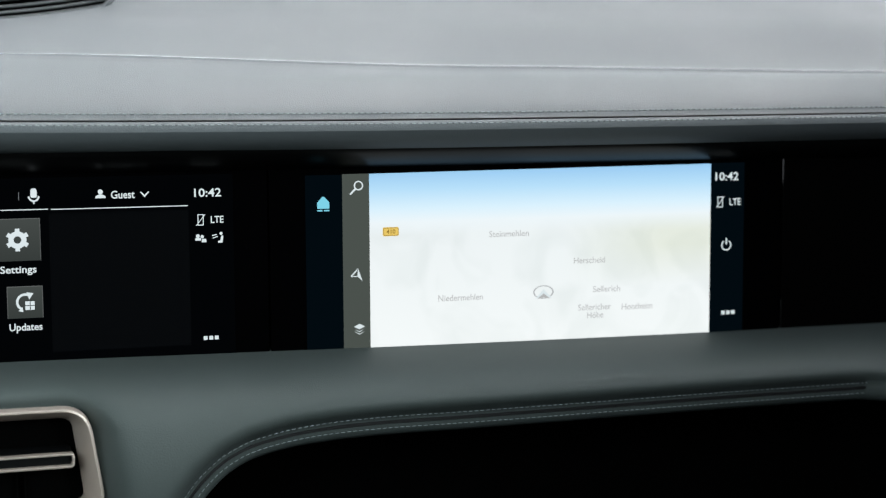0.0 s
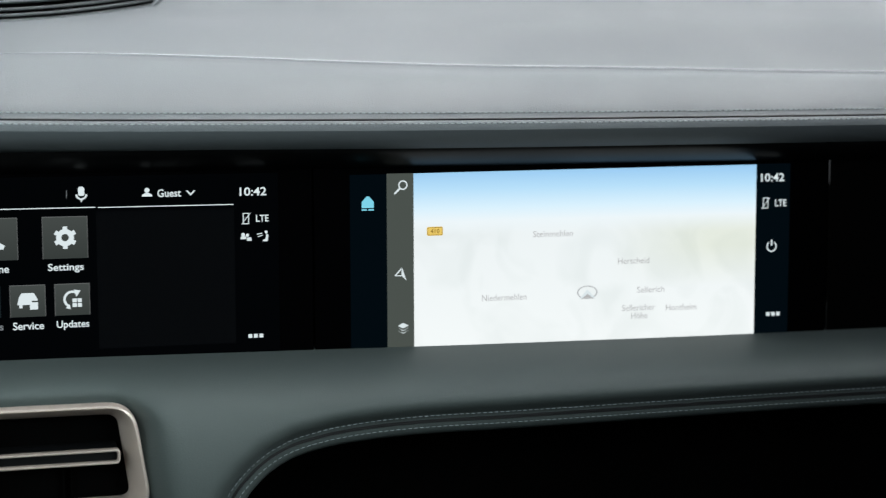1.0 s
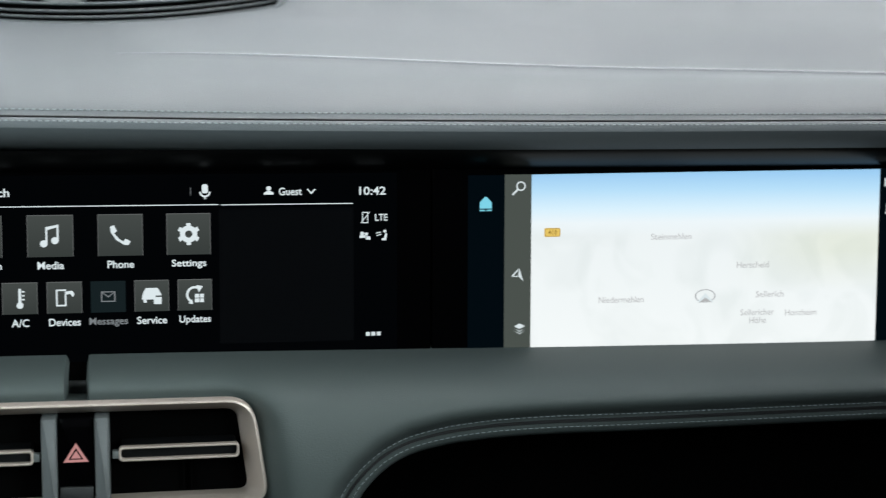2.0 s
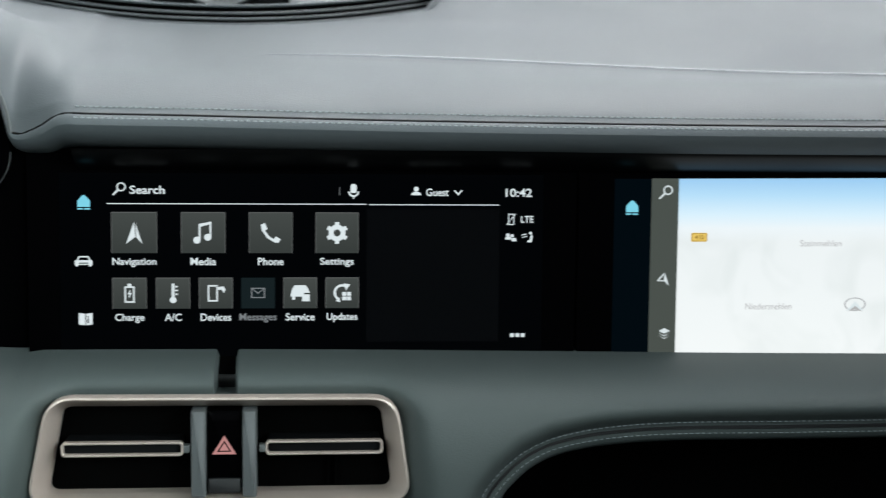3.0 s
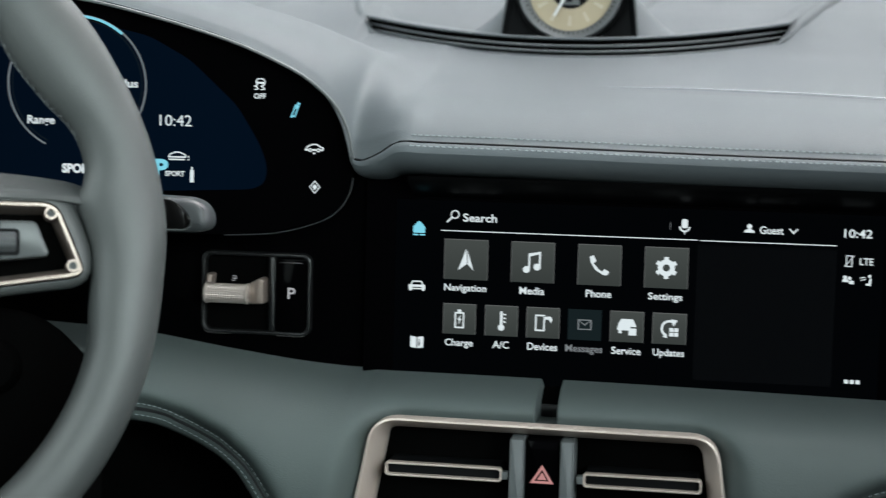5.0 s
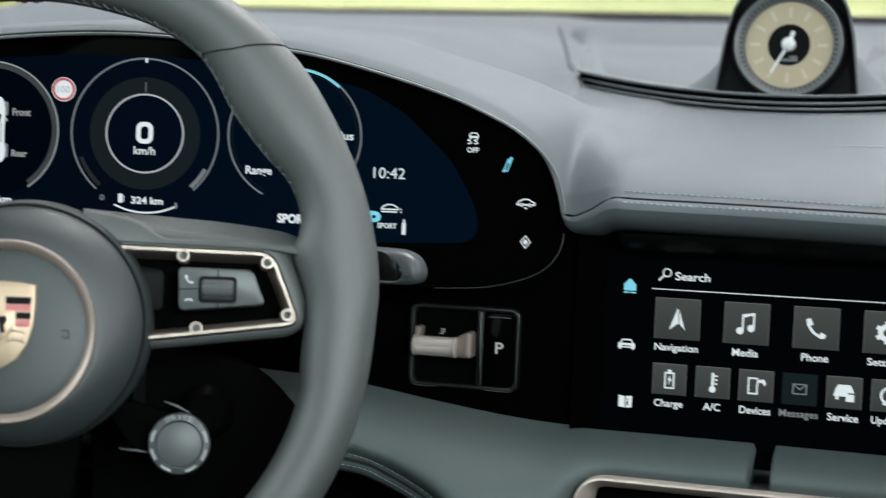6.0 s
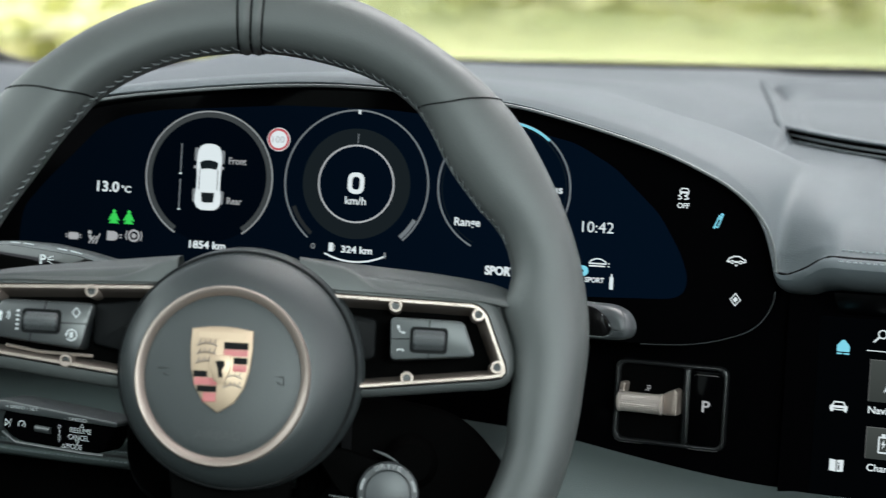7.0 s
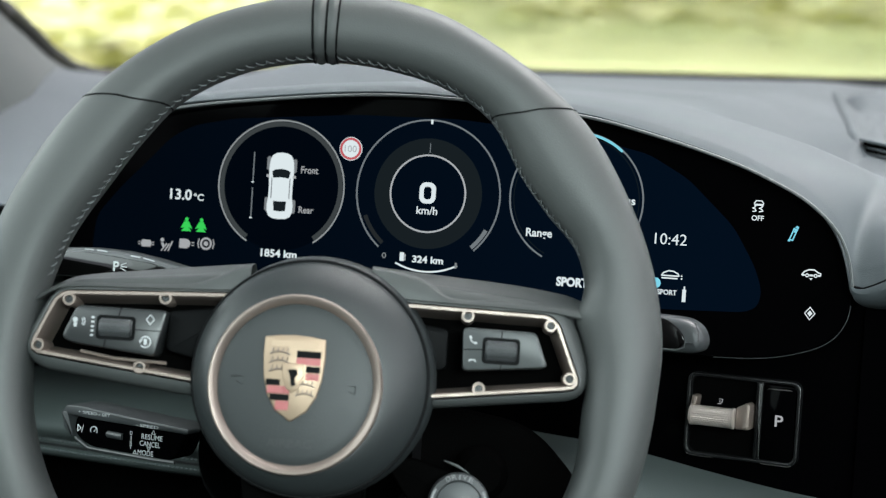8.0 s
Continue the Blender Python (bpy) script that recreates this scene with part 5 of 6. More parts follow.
for sx, zc in ((-1, 0.0110), (-1, 0.0068), (-1, 0.0026), (1, -0.0040), (1, -0.0084)):
    bm = tube([(SX + sx * (0.0018 + 0.009 * t / 8) if sx > 0 else SX - 0.0118 + 0.0098 * t / 8, -0.0345, SZ + zc + 0.0014 * math.sin(math.pi * t / 8)) for t in range(9)], 0.00045, 5)
    for t in range(4):
        xx = (SX + 0.0025 + 0.0022 * t) if sx > 0 else (SX - 0.0108 + 0.0024 * t)
        tube([(xx, -0.0345, SZ + zc + 0.001), (xx + 0.0007, -0.0345, SZ + zc + 0.003)], 0.0003, 4, bm)
    part("crest_relief", bm, WHEEL_BRONZE, crest, "raised curved ornament")
EMBOSS = grained("embossed_leather", (0.026, 0.029, 0.030), 0.5, 1600, 0.2, 0.0003, 14.0, 0.1)
part("lettering", text_mesh("AIRBAG", -0.0030, -0.0372, 0.0215, 0.0040, -0.0311, 0.0), EMBOSS, hub, "faint embossed word", False)
for sx, zc in ((-0.0300, -0.0085), (0.0240, -0.0100)):
    part("horn_mark", tube([(sx - 0.0030, -0.0306, zc + 0.002), (sx + 0.0030, -0.0306, zc + 0.002), (sx + 0.0030, -0.0306, zc - 0.002), (sx + 0.001, -0.0306, zc - 0.0012), (sx - 0.0006, -0.0306, zc - 0.0005)], 0.0004, 4), EMBOSS, hub, "faint embossed horn sign")


def ray_outline(pts, cx, cz, n=96):
    """Outline of pts read off at even angles about a point inside."""
    out = []
    for k in range(n):
        a = 2 * math.pi * k / n
        dx, dz = math.sin(a), math.cos(a)
        best = 0.0
        for i in range(len(pts)):
            (x0, z0), (x1, z1) = pts[i], pts[(i + 1) % len(pts)]
            ex, ez = x1 - x0, z1 - z0
            det = ex * dz - ez * dx
            if abs(det) < 1e-12:
                continue
            t = ((x0 - cx) * -ez + (z0 - cz) * ex) / det
            u = ((x0 - cx) * -dz + (z0 - cz) * dx) / det
            if t > 0 and -1e-6 <= u <= 1 + 1e-6:
                best = max(best, t)
        out.append((cx + dx * best, cz + dz * best))
    return out


def shrink(pts, d):
    """Outline moved inwards by d."""
    n = len(pts)
    area = sum(pts[i][0] * pts[(i + 1) % n][1] - pts[(i + 1) % n][0] * pts[i][1] for i in range(n))
    sg = 1 if area > 0 else -1
    out = []
    for i in range(n):
        e = (Vector(pts[(i + 1) % n]) - Vector(pts[i - 1]))
        e = e.normalized() if e.length > 1e-9 else Vector((1, 0))
        out.append((pts[i][0] - e.y * d * sg, pts[i][1] + e.x * d * sg))
    return out


def spoke(side_, cover, tops, creases, lows, frame_, screws, pod, pod_cuts, wheel_box, pod_mat):
    cx, cz = side_ * 0.092, 0.012
    frm = ray_outline(rpoly(frame_, 0.007, 8), cx, cz)
    out = ray_outline(rpoly(cover, 0.006, 6), cx, cz)
    gap = shrink(frm, -0.0007)
    rows = [[(o[0], 0.014, o[1]), (o[0], -0.0050, o[1]), (o[0] * 0.8 + g[0] * 0.2, -0.0078, o[1] * 0.8 + g[1] * 0.2), (o[0] * 0.3 + g[0] * 0.7, -0.0098, o[1] * 0.3 + g[1] * 0.7), (g[0], -0.0100, g[1]), (g[0], -0.0040, g[1])] for o, g in zip(out, gap)]
    body = part("spoke", rows_mesh(rows, False, None, True), RIM_LEATHER, wheel, "dark grey spoke")
    xs = [side_ * v for v in steps(0.030, 0.136, 0.004)]
    lines = []
    for x in xs:
        zt, zc_, zl = curve_at(abs(x), tops), curve_at(abs(x), creases), curve_at(abs(x), lows)
        lines.append([(x, 0.016, zt - 0.004), (x, 0.009, zt - 0.0005), (x, 0.0060, zt), (x, 0.0035, zt - 0.0004), (x, -0.0085, zc_ + 0.0010), (x, -0.0100, zc_), (x, -0.0108, zc_ - 0.0012), (x, -0.0112, zl + 0.0006), (x, -0.0106, zl), (x, -0.004, zl)])
    part("spoke_cover", rows_mesh(lines), RIM_LEATHER, body, "grey folded upper spoke cover")
    # the recess's shade is put into its colour
    part("spoke_recess", prism(shrink(frm, 0.0050), 0.0060, 0.009), VOID, body, "spoke recess blackened with its shade")
    profile = ((0.0, -0.0030), (0.0, -0.0118), (0.0005, -0.0126), (0.0018, -0.0126), (0.0023, -0.0118), (0.0032, -0.0060), (0.0052, 0.0068))
    rings = [shrink(frm, d) for d, y in profile]
    tr = part("spoke_trim", rows_mesh([[(rings[q][i][0], profile[q][1], rings[q][i][1]) for q in range(len(profile))] for i in range(len(frm))], False, None, True), WHEEL_BRONZE, body, "open satin bronze trim frame")
    for x, z in screws:
        bm = rows_mesh([[(x + r * math.sin(radians(a)), y, z + r * math.cos(radians(a))) for r, y in ((0.0034, 0.006), (0.0034, -0.0124), (0.0030, -0.0130), (0.0021, -0.0130), (0.0019, -0.0118))] for a in steps(0, 360, 22.5)[:-1]], False, None, True)
        sc = part("screw_boss", bm, WHEEL_BRONZE, tr, "round bronze screw eye")
        screw = prism(circle(x, z, 0.0020, 12), -0.0108, -0.006)
        rows_mesh([[(x + r * math.sin(radians(a)), y, z + r * math.cos(radians(a))) for r, y in ((0.0015, -0.0106), (0.0014, -0.0118), (0.0009, -0.0118), (0.0008, -0.0106))] for a in steps(0, 360, 30)[:-1]], False, screw, True)
        part("screw", screw, PLASTIC, sc, "dark screw head")
    part("pod_stem", prism(rpoly([(side_ * 0.030, 0.0290), (side_ * 0.0700, 0.0240), (side_ * 0.0700, 0.0040), (side_ * 0.040, -0.0020)], 0.003), -0.0060, 0.008, bevel=0.002), BLACK, body, "dark bridge to the switch pad")
    p = part("button_pod", prism(rpoly(pod, 0.003), -0.0140, 0.006, bevel=0.0012), pod_mat, body, "grey switch pad")
    for a, b in pod_cuts:
        d = (Vector(b) - Vector(a)).normalized() * 0.00025
        n = (-d.y, d.x)
        part("button_gap", prism([(a[0] + n[0], a[1] + n[1]), (b[0] + n[0], b[1] + n[1]), (b[0] - n[0], b[1] - n[1]), (a[0] - n[0], a[1] - n[1])], -0.0142, -0.0135), BLACK, p, "", False)
    x0, z0, x1, z1 = wheel_box
    part("roller_socket", prism(rrect(x0 - 0.0015, z0 - 0.0015, x1 + 0.0015, z1 + 0.0015, 0.002), -0.0144, -0.010), BLACK, p)
    zc, rr = (z0 + z1) / 2, (z1 - z0) / 2
    rl = part("thumb_roller", tube([(x0, -0.0130, zc), (x0 + 0.001, -0.0130, zc), (x1 - 0.001, -0.0130, zc), (x1, -0.0130, zc)], [rr * 0.85, rr, rr, rr * 0.85], 18), PLASTIC, p, "knurled dark thumb roller")
    bm = bmesh.new()
    for i in range(15):
        for s_ in (-1, 1):
            pts = [(x0 + 0.001 + (x1 - x0 - 0.002) * (i + 0.9 * s_ * (j / 6 - 0.5) * 2) / 14, -0.0130 - (rr + 0.0001) * math.cos(radians(-70 + 140 * j / 6)), zc + (rr + 0.0001) * math.sin(radians(-70 + 140 * j / 6))) for j in range(7)]
            pts = [q for q in pts if x0 + 0.0006 < q[0] < x1 - 0.0006]
            if len(pts) > 1:
                tube(pts, 0.00026, 4, bm)
    part("roller_grip", bm, SPOKE_GREY, rl, "diamond knurling")
    return p


pod_r = spoke(1, [(0.030, 0.0480), (0.0600, 0.0460), (0.1270, 0.0400), (0.1350, 0.0250), (0.1405, 0.0080), (0.1390, -0.0030), (0.1330, -0.0075), (0.0700, -0.0150), (0.0300, -0.0190)],
              [(0.030, 0.0540), (0.0467, 0.0527), (0.0697, 0.0512), (0.0985, 0.0493), (0.1274, 0.0457), (0.136, 0.0430)],
              [(0.030, 0.0515), (0.0544, 0.0473), (0.0640, 0.0415), (0.0705, 0.0388), (0.0985, 0.0385), (0.1280, 0.0372), (0.136, 0.036)],
              [(0.030, 0.0372), (0.0601, 0.0362), (0.1183, 0.0348), (0.130, 0.0335), (0.136, 0.0325)],
              [(0.0350, 0.0352), (0.1225, 0.0336), (0.1370, -0.0020), (0.0400, -0.0140)],
              [(0.0788, 0.0306), (0.1200, 0.0284), (0.1305, 0.0028), (0.0862, -0.0048)],
              [(0.0768, 0.0250), (0.1130, 0.0245), (0.1195, 0.0075), (0.0776, 0.0036)],
              [((0.0775, 0.0140), (0.0870, 0.0145)), ((0.0960, 0.0242), (0.0960, 0.0200)), ((0.0965, 0.0080), (0.0960, 0.0048))], (0.0882, 0.0092, 0.1038, 0.0192), POD_LIT)
pod_l = spoke(-1, [(-0.030, 0.0470), (-0.0600, 0.0430), (-0.1190, 0.0370), (-0.1290, 0.0290), (-0.1405, 0.0060), (-0.1390, -0.0020), (-0.1310, -0.0085), (-0.0600, -0.0170), (-0.0300, -0.0200)],
              [(0.030, 0.0515), (0.0450, 0.0497), (0.0876, 0.0442), (0.1160, 0.0400), (0.1250, 0.0370), (0.136, 0.030)],
              [(0.030, 0.0480), (0.0369, 0.0464), (0.0500, 0.0400), (0.0615, 0.0372), (0.0950, 0.0352), (0.1230, 0.0327), (0.136, 0.026)],
              [(0.030, 0.0356), (0.0416, 0.0354), (0.0837, 0.0336), (0.1242, 0.0313), (0.136, 0.024)],
              [(-0.0200, 0.0352), (-0.1245, 0.0303), (-0.1378, -0.0010), (-0.0300, -0.0135)],
              [(-0.1185, 0.0260), (-0.0710, 0.0296), (-0.1318, 0.0026), (-0.0810, -0.0052)],
              [(-0.0690, 0.0235), (-0.1140, 0.0235), (-0.1205, 0.0075), (-0.1160, 0.0050), (-0.0740, 0.0005)],
              [((-0.0920, 0.0233), (-0.0930, 0.0185)), ((-0.0850, 0.0130), (-0.0705, 0.0130)), ((-0.0985, 0.0085), (-0.0990, 0.0030))], (-0.1020, 0.0088, -0.0858, 0.0178), POD_SHADED)
part("recess_strip", tube([(-0.1120, -0.0060, 0.0012), (-0.0950, -0.0060, -0.0014), (-0.0690, -0.0060, -0.0022)], 0.0009, 8), WHEEL_BRONZE, pod_l, "bronze strip in the recess")
PRINT = material("white_print", (0.46, 0.48, 0.49), 0.5)
icon("phone_sign", PHONE, 0.0822, 0.0190, 0.0042, -0.0143, PRINT, pod_r)
icon("hang_up_sign", [[(-.5, -.1), (-.3, .15), (.3, .15), (.5, -.1), (.3, -.14), (.2, .0), (-.2, .0), (-.3, -.14)]], 0.0822, 0.0088, 0.0042, -0.0143, PRINT, pod_r)
bm = rows_mesh([[(-0.0772 + a[0] * 0.0056, -0.0143, 0.0184 + a[1] * 0.0056), (-0.0772 + b[0] * 0.0056, -0.0143, 0.0184 + b[1] * 0.0056)] for a, b in zip(dia(1.0), dia(0.75))], False, None, True)
part("diamond_sign", bm, PRINT, pod_l, "", False)
icon("voice_sign", [circle(-.25, .1, .2, 10), box(-.35, -.45, -.1, -.1), {"x": .0, "z": 0, "r0": .3, "r1": .38, "a0": 50, "a1": 130}, {"x": .0, "z": 0, "r0": .46, "r1": .54, "a0": 50, "a1": 130}], -0.1125, 0.0155, 0.0064, -0.0143, PRINT, pod_l)
part("level_bars", flat([box(-0.1062, 0.0085 + 0.0022 * i, -0.1047, 0.0095 + 0.0022 * i) for i in range(5)], -0.0143), PRINT, pod_l, "", False)
icon("back_sign", [{"x": 0, "z": 0, "r0": .36, "r1": .46, "a0": -60, "a1": 230}, box(-.12, -.22, .12, .22), [(-.5, .1), (-.2, .2), (-.4, -.15)]], -0.0788, 0.0073, 0.0064, -0.0143, PRINT, pod_l)

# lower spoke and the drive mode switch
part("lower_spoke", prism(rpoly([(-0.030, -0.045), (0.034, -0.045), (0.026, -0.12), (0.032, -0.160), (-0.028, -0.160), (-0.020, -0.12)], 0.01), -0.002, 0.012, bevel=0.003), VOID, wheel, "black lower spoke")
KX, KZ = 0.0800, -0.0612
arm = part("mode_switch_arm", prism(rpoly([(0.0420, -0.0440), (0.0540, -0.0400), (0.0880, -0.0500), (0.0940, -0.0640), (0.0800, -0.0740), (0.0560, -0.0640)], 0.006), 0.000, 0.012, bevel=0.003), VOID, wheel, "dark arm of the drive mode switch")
bm = rows_mesh([[(x, y, z) for x, z in circle(KX, KZ, r, 40)] for r, y in ((0.0150, -0.002), (0.0150, -0.014), (0.0143, -0.0165), (0.0115, -0.0172), (0.0108, -0.0162))], True)
knob = part("mode_knob", bm, PLASTIC, wheel, "round drive mode knob")
part("knob_face", prism(circle(KX, KZ, 0.0109, 36), -0.0166, -0.010, bevel=0.0006), STALK_DARK, knob, "grey knob centre")
part("arm_edge", tube([(0.0719, -0.002, -0.0410), (0.0780, -0.0022, -0.0430), (0.0844, -0.002, -0.0464)], [0.0003, 0.0008, 0.0003], 6), STALK_DARK, arm, "pale edge of the arm")
part("arm_edge", tube([(0.0509, -0.002, -0.0643), (0.0600, -0.0022, -0.0652), (0.0687, -0.002, -0.0665)], [0.0003, 0.0007, 0.0003], 6), STALK_DARK, arm, "pale edge of the arm")
RINGMARK = material("pale_print", (0.24, 0.25, 0.255), 0.5)
for a0, a1 in ((60, 85), (100, 125), (140, 165), (195, 220), (235, 260), (275, 300)):
    part("knob_mark", flat_ring(KX, KZ, 0.0126, 0.0138, -0.0172, a0, a1, 10), RINGMARK, knob, "", False)
for ch, a in zip("DRIVE", (-26, -13, -1, 10, 24)):
    me = text_mesh(ch, 0, 0, 0.0006 if ch == "I" else 0.0022, 0.0025, 0, 0.0)
    for v in me.vertices:
        x, z = v.co.x, v.co.z + 0.0132
        v.co = (KX + x * math.cos(radians(a)) + z * math.sin(radians(a)), -0.0173, KZ - x * math.sin(radians(a)) + z * math.cos(radians(a)))
    part("lettering", me, RINGMARK, knob, "", False)

# steering column and stalks
column = thing("steering_column", "dark grey steering column shroud behind the wheel", "steering column", WHEEL)
bm = rows_mesh([[(x, y, z) for x, z in rrect(-0.055 - g, -0.075 - g, 0.055 + g, 0.022 + g, 0.03, 6)] for g, y in ((0.0, 0.03), (0.004, 0.06), (0.004, 0.12), (0.0, 0.17))], True)
part("shroud", bm, BLACK, column)
# boss and flank are coloured black to sink into the column's shade
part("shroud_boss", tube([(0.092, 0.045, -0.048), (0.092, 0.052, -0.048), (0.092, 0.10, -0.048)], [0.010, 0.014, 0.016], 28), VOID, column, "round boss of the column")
part("shroud_flank", prism(rpoly([(0.030, -0.19), (0.150, -0.19), (0.152, -0.055), (0.120, -0.020), (0.060, -0.010), (0.030, -0.020)], 0.018), 0.085, 0.13, bevel=0.008), VOID, column, "flank panel coloured black for its shade")


def stalk(name, label, pts, y0, y1, mat, bevel=0.003):
    t = thing(name, label, "stalk")
    part("lever", prism(rpoly(pts, 0.006), y0, y1, bevel=bevel, seg=3), mat, t)
    return t


wiper = stalk("wiper_stalk", "dark grey wiper stalk with a gloss black end cap", [(-0.30, 0.0310), (-0.2235, 0.0318), (-0.2180, 0.0335), (-0.2165, 0.0390), (-0.2195, 0.0460), (-0.2270, 0.0500), (-0.30, 0.0518)], -0.078, -0.064, STALK_DARK, 0.005)
part("end_cap", prism(rpoly([(-0.28, 0.0335), (-0.2290, 0.0335), (-0.2255, 0.0380), (-0.2290, 0.0440), (-0.2370, 0.0490), (-0.28, 0.0495)], 0.004), -0.0795, -0.075, bevel=0.001), MIRROR_GLOSS, wiper, "gloss black cap")
part("cap_edge", tube([(-0.262, -0.0794, 0.0333), (-0.2300, -0.0794, 0.0334), (-0.2260, -0.0794, 0.0352), (-0.2255, -0.0794, 0.0385)], [0.0004, 0.0004, 0.0003, 0.0001], 6), GREY_PLASTIC, wiper, "thin pale edge of the cap")
part("cap_joint", tube([(-0.2215, -0.0782, 0.0480), (-0.2195, -0.0784, 0.0440), (-0.2190, -0.0784, 0.0385)], 0.0002, 5), BLACK, wiper, "fine joint")
turn = thing("indicator_stalk", "gloss black indicator stalk with a white lamp sign", "stalk", CLUSTER)
part("lever", prism(rpoly([(-0.470, 0.0440), (-0.3600, 0.0440), (-0.3640, 0.0525), (-0.3885, 0.0578), (-0.4096, 0.0610), (-0.4308, 0.0615), (-0.470, 0.0590)], 0.003), -0.0295, -0.012, bevel=0.003, seg=3), SPOKE_GREY, turn, "grey lever")
part("end_cap", prism(rpoly([(-0.465, 0.0450), (-0.3760, 0.0450), (-0.3800, 0.0535), (-0.3900, 0.0557), (-0.4129, 0.0580), (-0.4320, 0.0595), (-0.465, 0.0560)], 0.002), -0.0303, -0.028, bevel=0.0004), MIRROR_GLOSS, turn, "gloss black cap")
letters("P", -0.4105, 0.0524, 0.0038, 0.0056, -0.0306, PRINT, turn, 0.03)
part("lamp_sign", flat(stroke([(-0.4075, 0.0524), (-0.4040, 0.0523)], 0.0005) + stroke([(-0.4076, 0.0533), (-0.4044, 0.0546)], 0.0005) + stroke([(-0.4076, 0.0514), (-0.4044, 0.0500)], 0.0005), -0.0306), PRINT, turn, "", False)
part("plain_bars", flat([[(-0.4308, 0.0614), (-0.4250, 0.0613), (-0.4250, 0.0605), (-0.4308, 0.0606)], [(-0.4230, 0.0613), (-0.4166, 0.0608), (-0.4166, 0.0600), (-0.4230, 0.0605)], [(-0.4020, 0.0594), (-0.3960, 0.0588), (-0.3960, 0.0580), (-0.4020, 0.0586)], [(-0.3940, 0.0586), (-0.3870, 0.0572), (-0.3870, 0.0565), (-0.3940, 0.0578)]], -0.0305), PRINT, turn, "illegible pale marks", False)
cruise = stalk("cruise_stalk", "black cruise control stalk with white printed words", [(-0.5637, -0.0300), (-0.4885, -0.0318), (-0.4965, -0.0498), (-0.5545, -0.0484), (-0.5660, -0.0415)], -0.134, -0.116, GLOSS, 0.002)
part("top_shelf", prism(rpoly([(-0.5725, -0.0310), (-0.5710, -0.0262), (-0.5620, -0.0256), (-0.4870, -0.0306), (-0.4870, -0.0336), (-0.5518, -0.0324)], 0.002), -0.1355, -0.110, bevel=0.001), PLASTIC, cruise, "dark grey upper shelf")
part("side_cap", prism(rpoly([(-0.5645, -0.0438), (-0.5706, -0.0395), (-0.5735, -0.0300), (-0.5690, -0.0295), (-0.5650, -0.0405)], 0.0010), -0.136, -0.115, bevel=0.001), PLASTIC, cruise, "dark grey end cap")
part("lower_edge", tube([(-0.5640, -0.1335, -0.0442), (-0.5545, -0.1338, -0.0492), (-0.5100, -0.1338, -0.0504), (-0.4960, -0.1335, -0.0503)], 0.0011, 8), PLASTIC, cruise, "dark grey rounded lower edge")
YC = -0.1345
cruise.matrix_world = LEAN @ pose(0.001, 0, -0.0018)
for word, xx, zz, wide in (("RESUME", -0.5112, -0.0380, 0.0140), ("CANCEL", -0.5124, -0.0419, 0.0136), ("MODE", -0.5150, -0.0472, 0.0104)):
    letters(word, xx, zz, wide, 0.0029, YC, PRINT, cruise, 0.0)
for ch, zz in zip("DIST", (-0.0371, -0.0398, -0.0425, -0.0451)):
    letters(ch, -0.5252, zz, 0.0005 if ch == "I" else 0.0017, 0.0021, YC, PRINT, cruise, 0.0)
letters("+ SPEED / SET", -0.5501, -0.0289, 0.0220, 0.0017, -0.1360, PRINT, cruise, 0.0)
letters("- SPEED", -0.5139, -0.0318, 0.0150, 0.0017, -0.1360, PRINT, cruise, 0.0)
icon("triangle_sign", stroke([(-.5, -.4), (.5, -.4), (0, .4)], .13, True), -0.5104, -0.0350, 0.0025, YC, PRINT, cruise)
icon("triangle_sign", stroke([(-.5, .4), (0, -.4), (.5, .4)], .13, True), -0.5130, -0.0446, 0.0024, YC, PRINT, cruise)
icon("triangle_sign", stroke([(-.5, -.4), (.5, -.4), (0, .4)], .13, True), -0.5222, -0.0474, 0.0024, YC, PRINT, cruise)
icon("speed_sign", stroke([(-.5, .4), (.0, .0), (-.5, -.4)], .12, True) + [[(.05, -.5), (.14, -.5), (.4, .5), (.31, .5)]], -0.5597, -0.0384, 0.0046, YC, PRINT, cruise)
icon("speed_sign", [{"x": 0, "z": 0, "r0": .32, "r1": .42, "a0": -120, "a1": 120}, [(-.05, -.1), (.3, .3), (.1, -.1)]], -0.5508, -0.0388, 0.0062, YC, PRINT, cruise)
part("thumb_wheel", tube([(-0.5410, -0.1345, -0.0396), (-0.5310, -0.1345, -0.0400)], 0.0020, 12), PLASTIC, cruise, "small dark roller")

# ---- loudspeaker island with the clock, in the middle of the pad ----
island = thing("speaker_island", "grey ribbed loudspeaker island on the dashboard pad", "loudspeaker cover")
IC, IH = -0.0515, 0.1400


def arc_z(y):
    return 0.1335 + 0.26 * (y - 0.13)


def arc(z_up, back, grow=0.0, n=40):
    out = []
    for i in range(n + 1):
        x = IC - IH - grow + 2 * (IH + grow) * i / n
        y = 0.130 + 0.060 * ((x - IC) / (IH + grow)) ** 2 + back
        out.append((x, y, arc_z(y - back) + z_up))
    return out


RIB = grained("grey_plastic", (0.075, 0.085, 0.090), 0.5, 2200, 0.12, 0.0002, 12.0, 0.1)
part("backing", rows_mesh([arc(-0.004, 0.004), arc(0.0130, 0.010)]), VOID, island, "black gap behind the ribs")
for i in range(3):
    part("rib", tube(arc(0.0004 + 0.0036 * i, 0.0005 + 0.0016 * i), [0.00085 * min(1, 0.15 + min(q, 40 - q) / 3) for q in range(41)], 6), RIB, island, "grey horizontal rib")
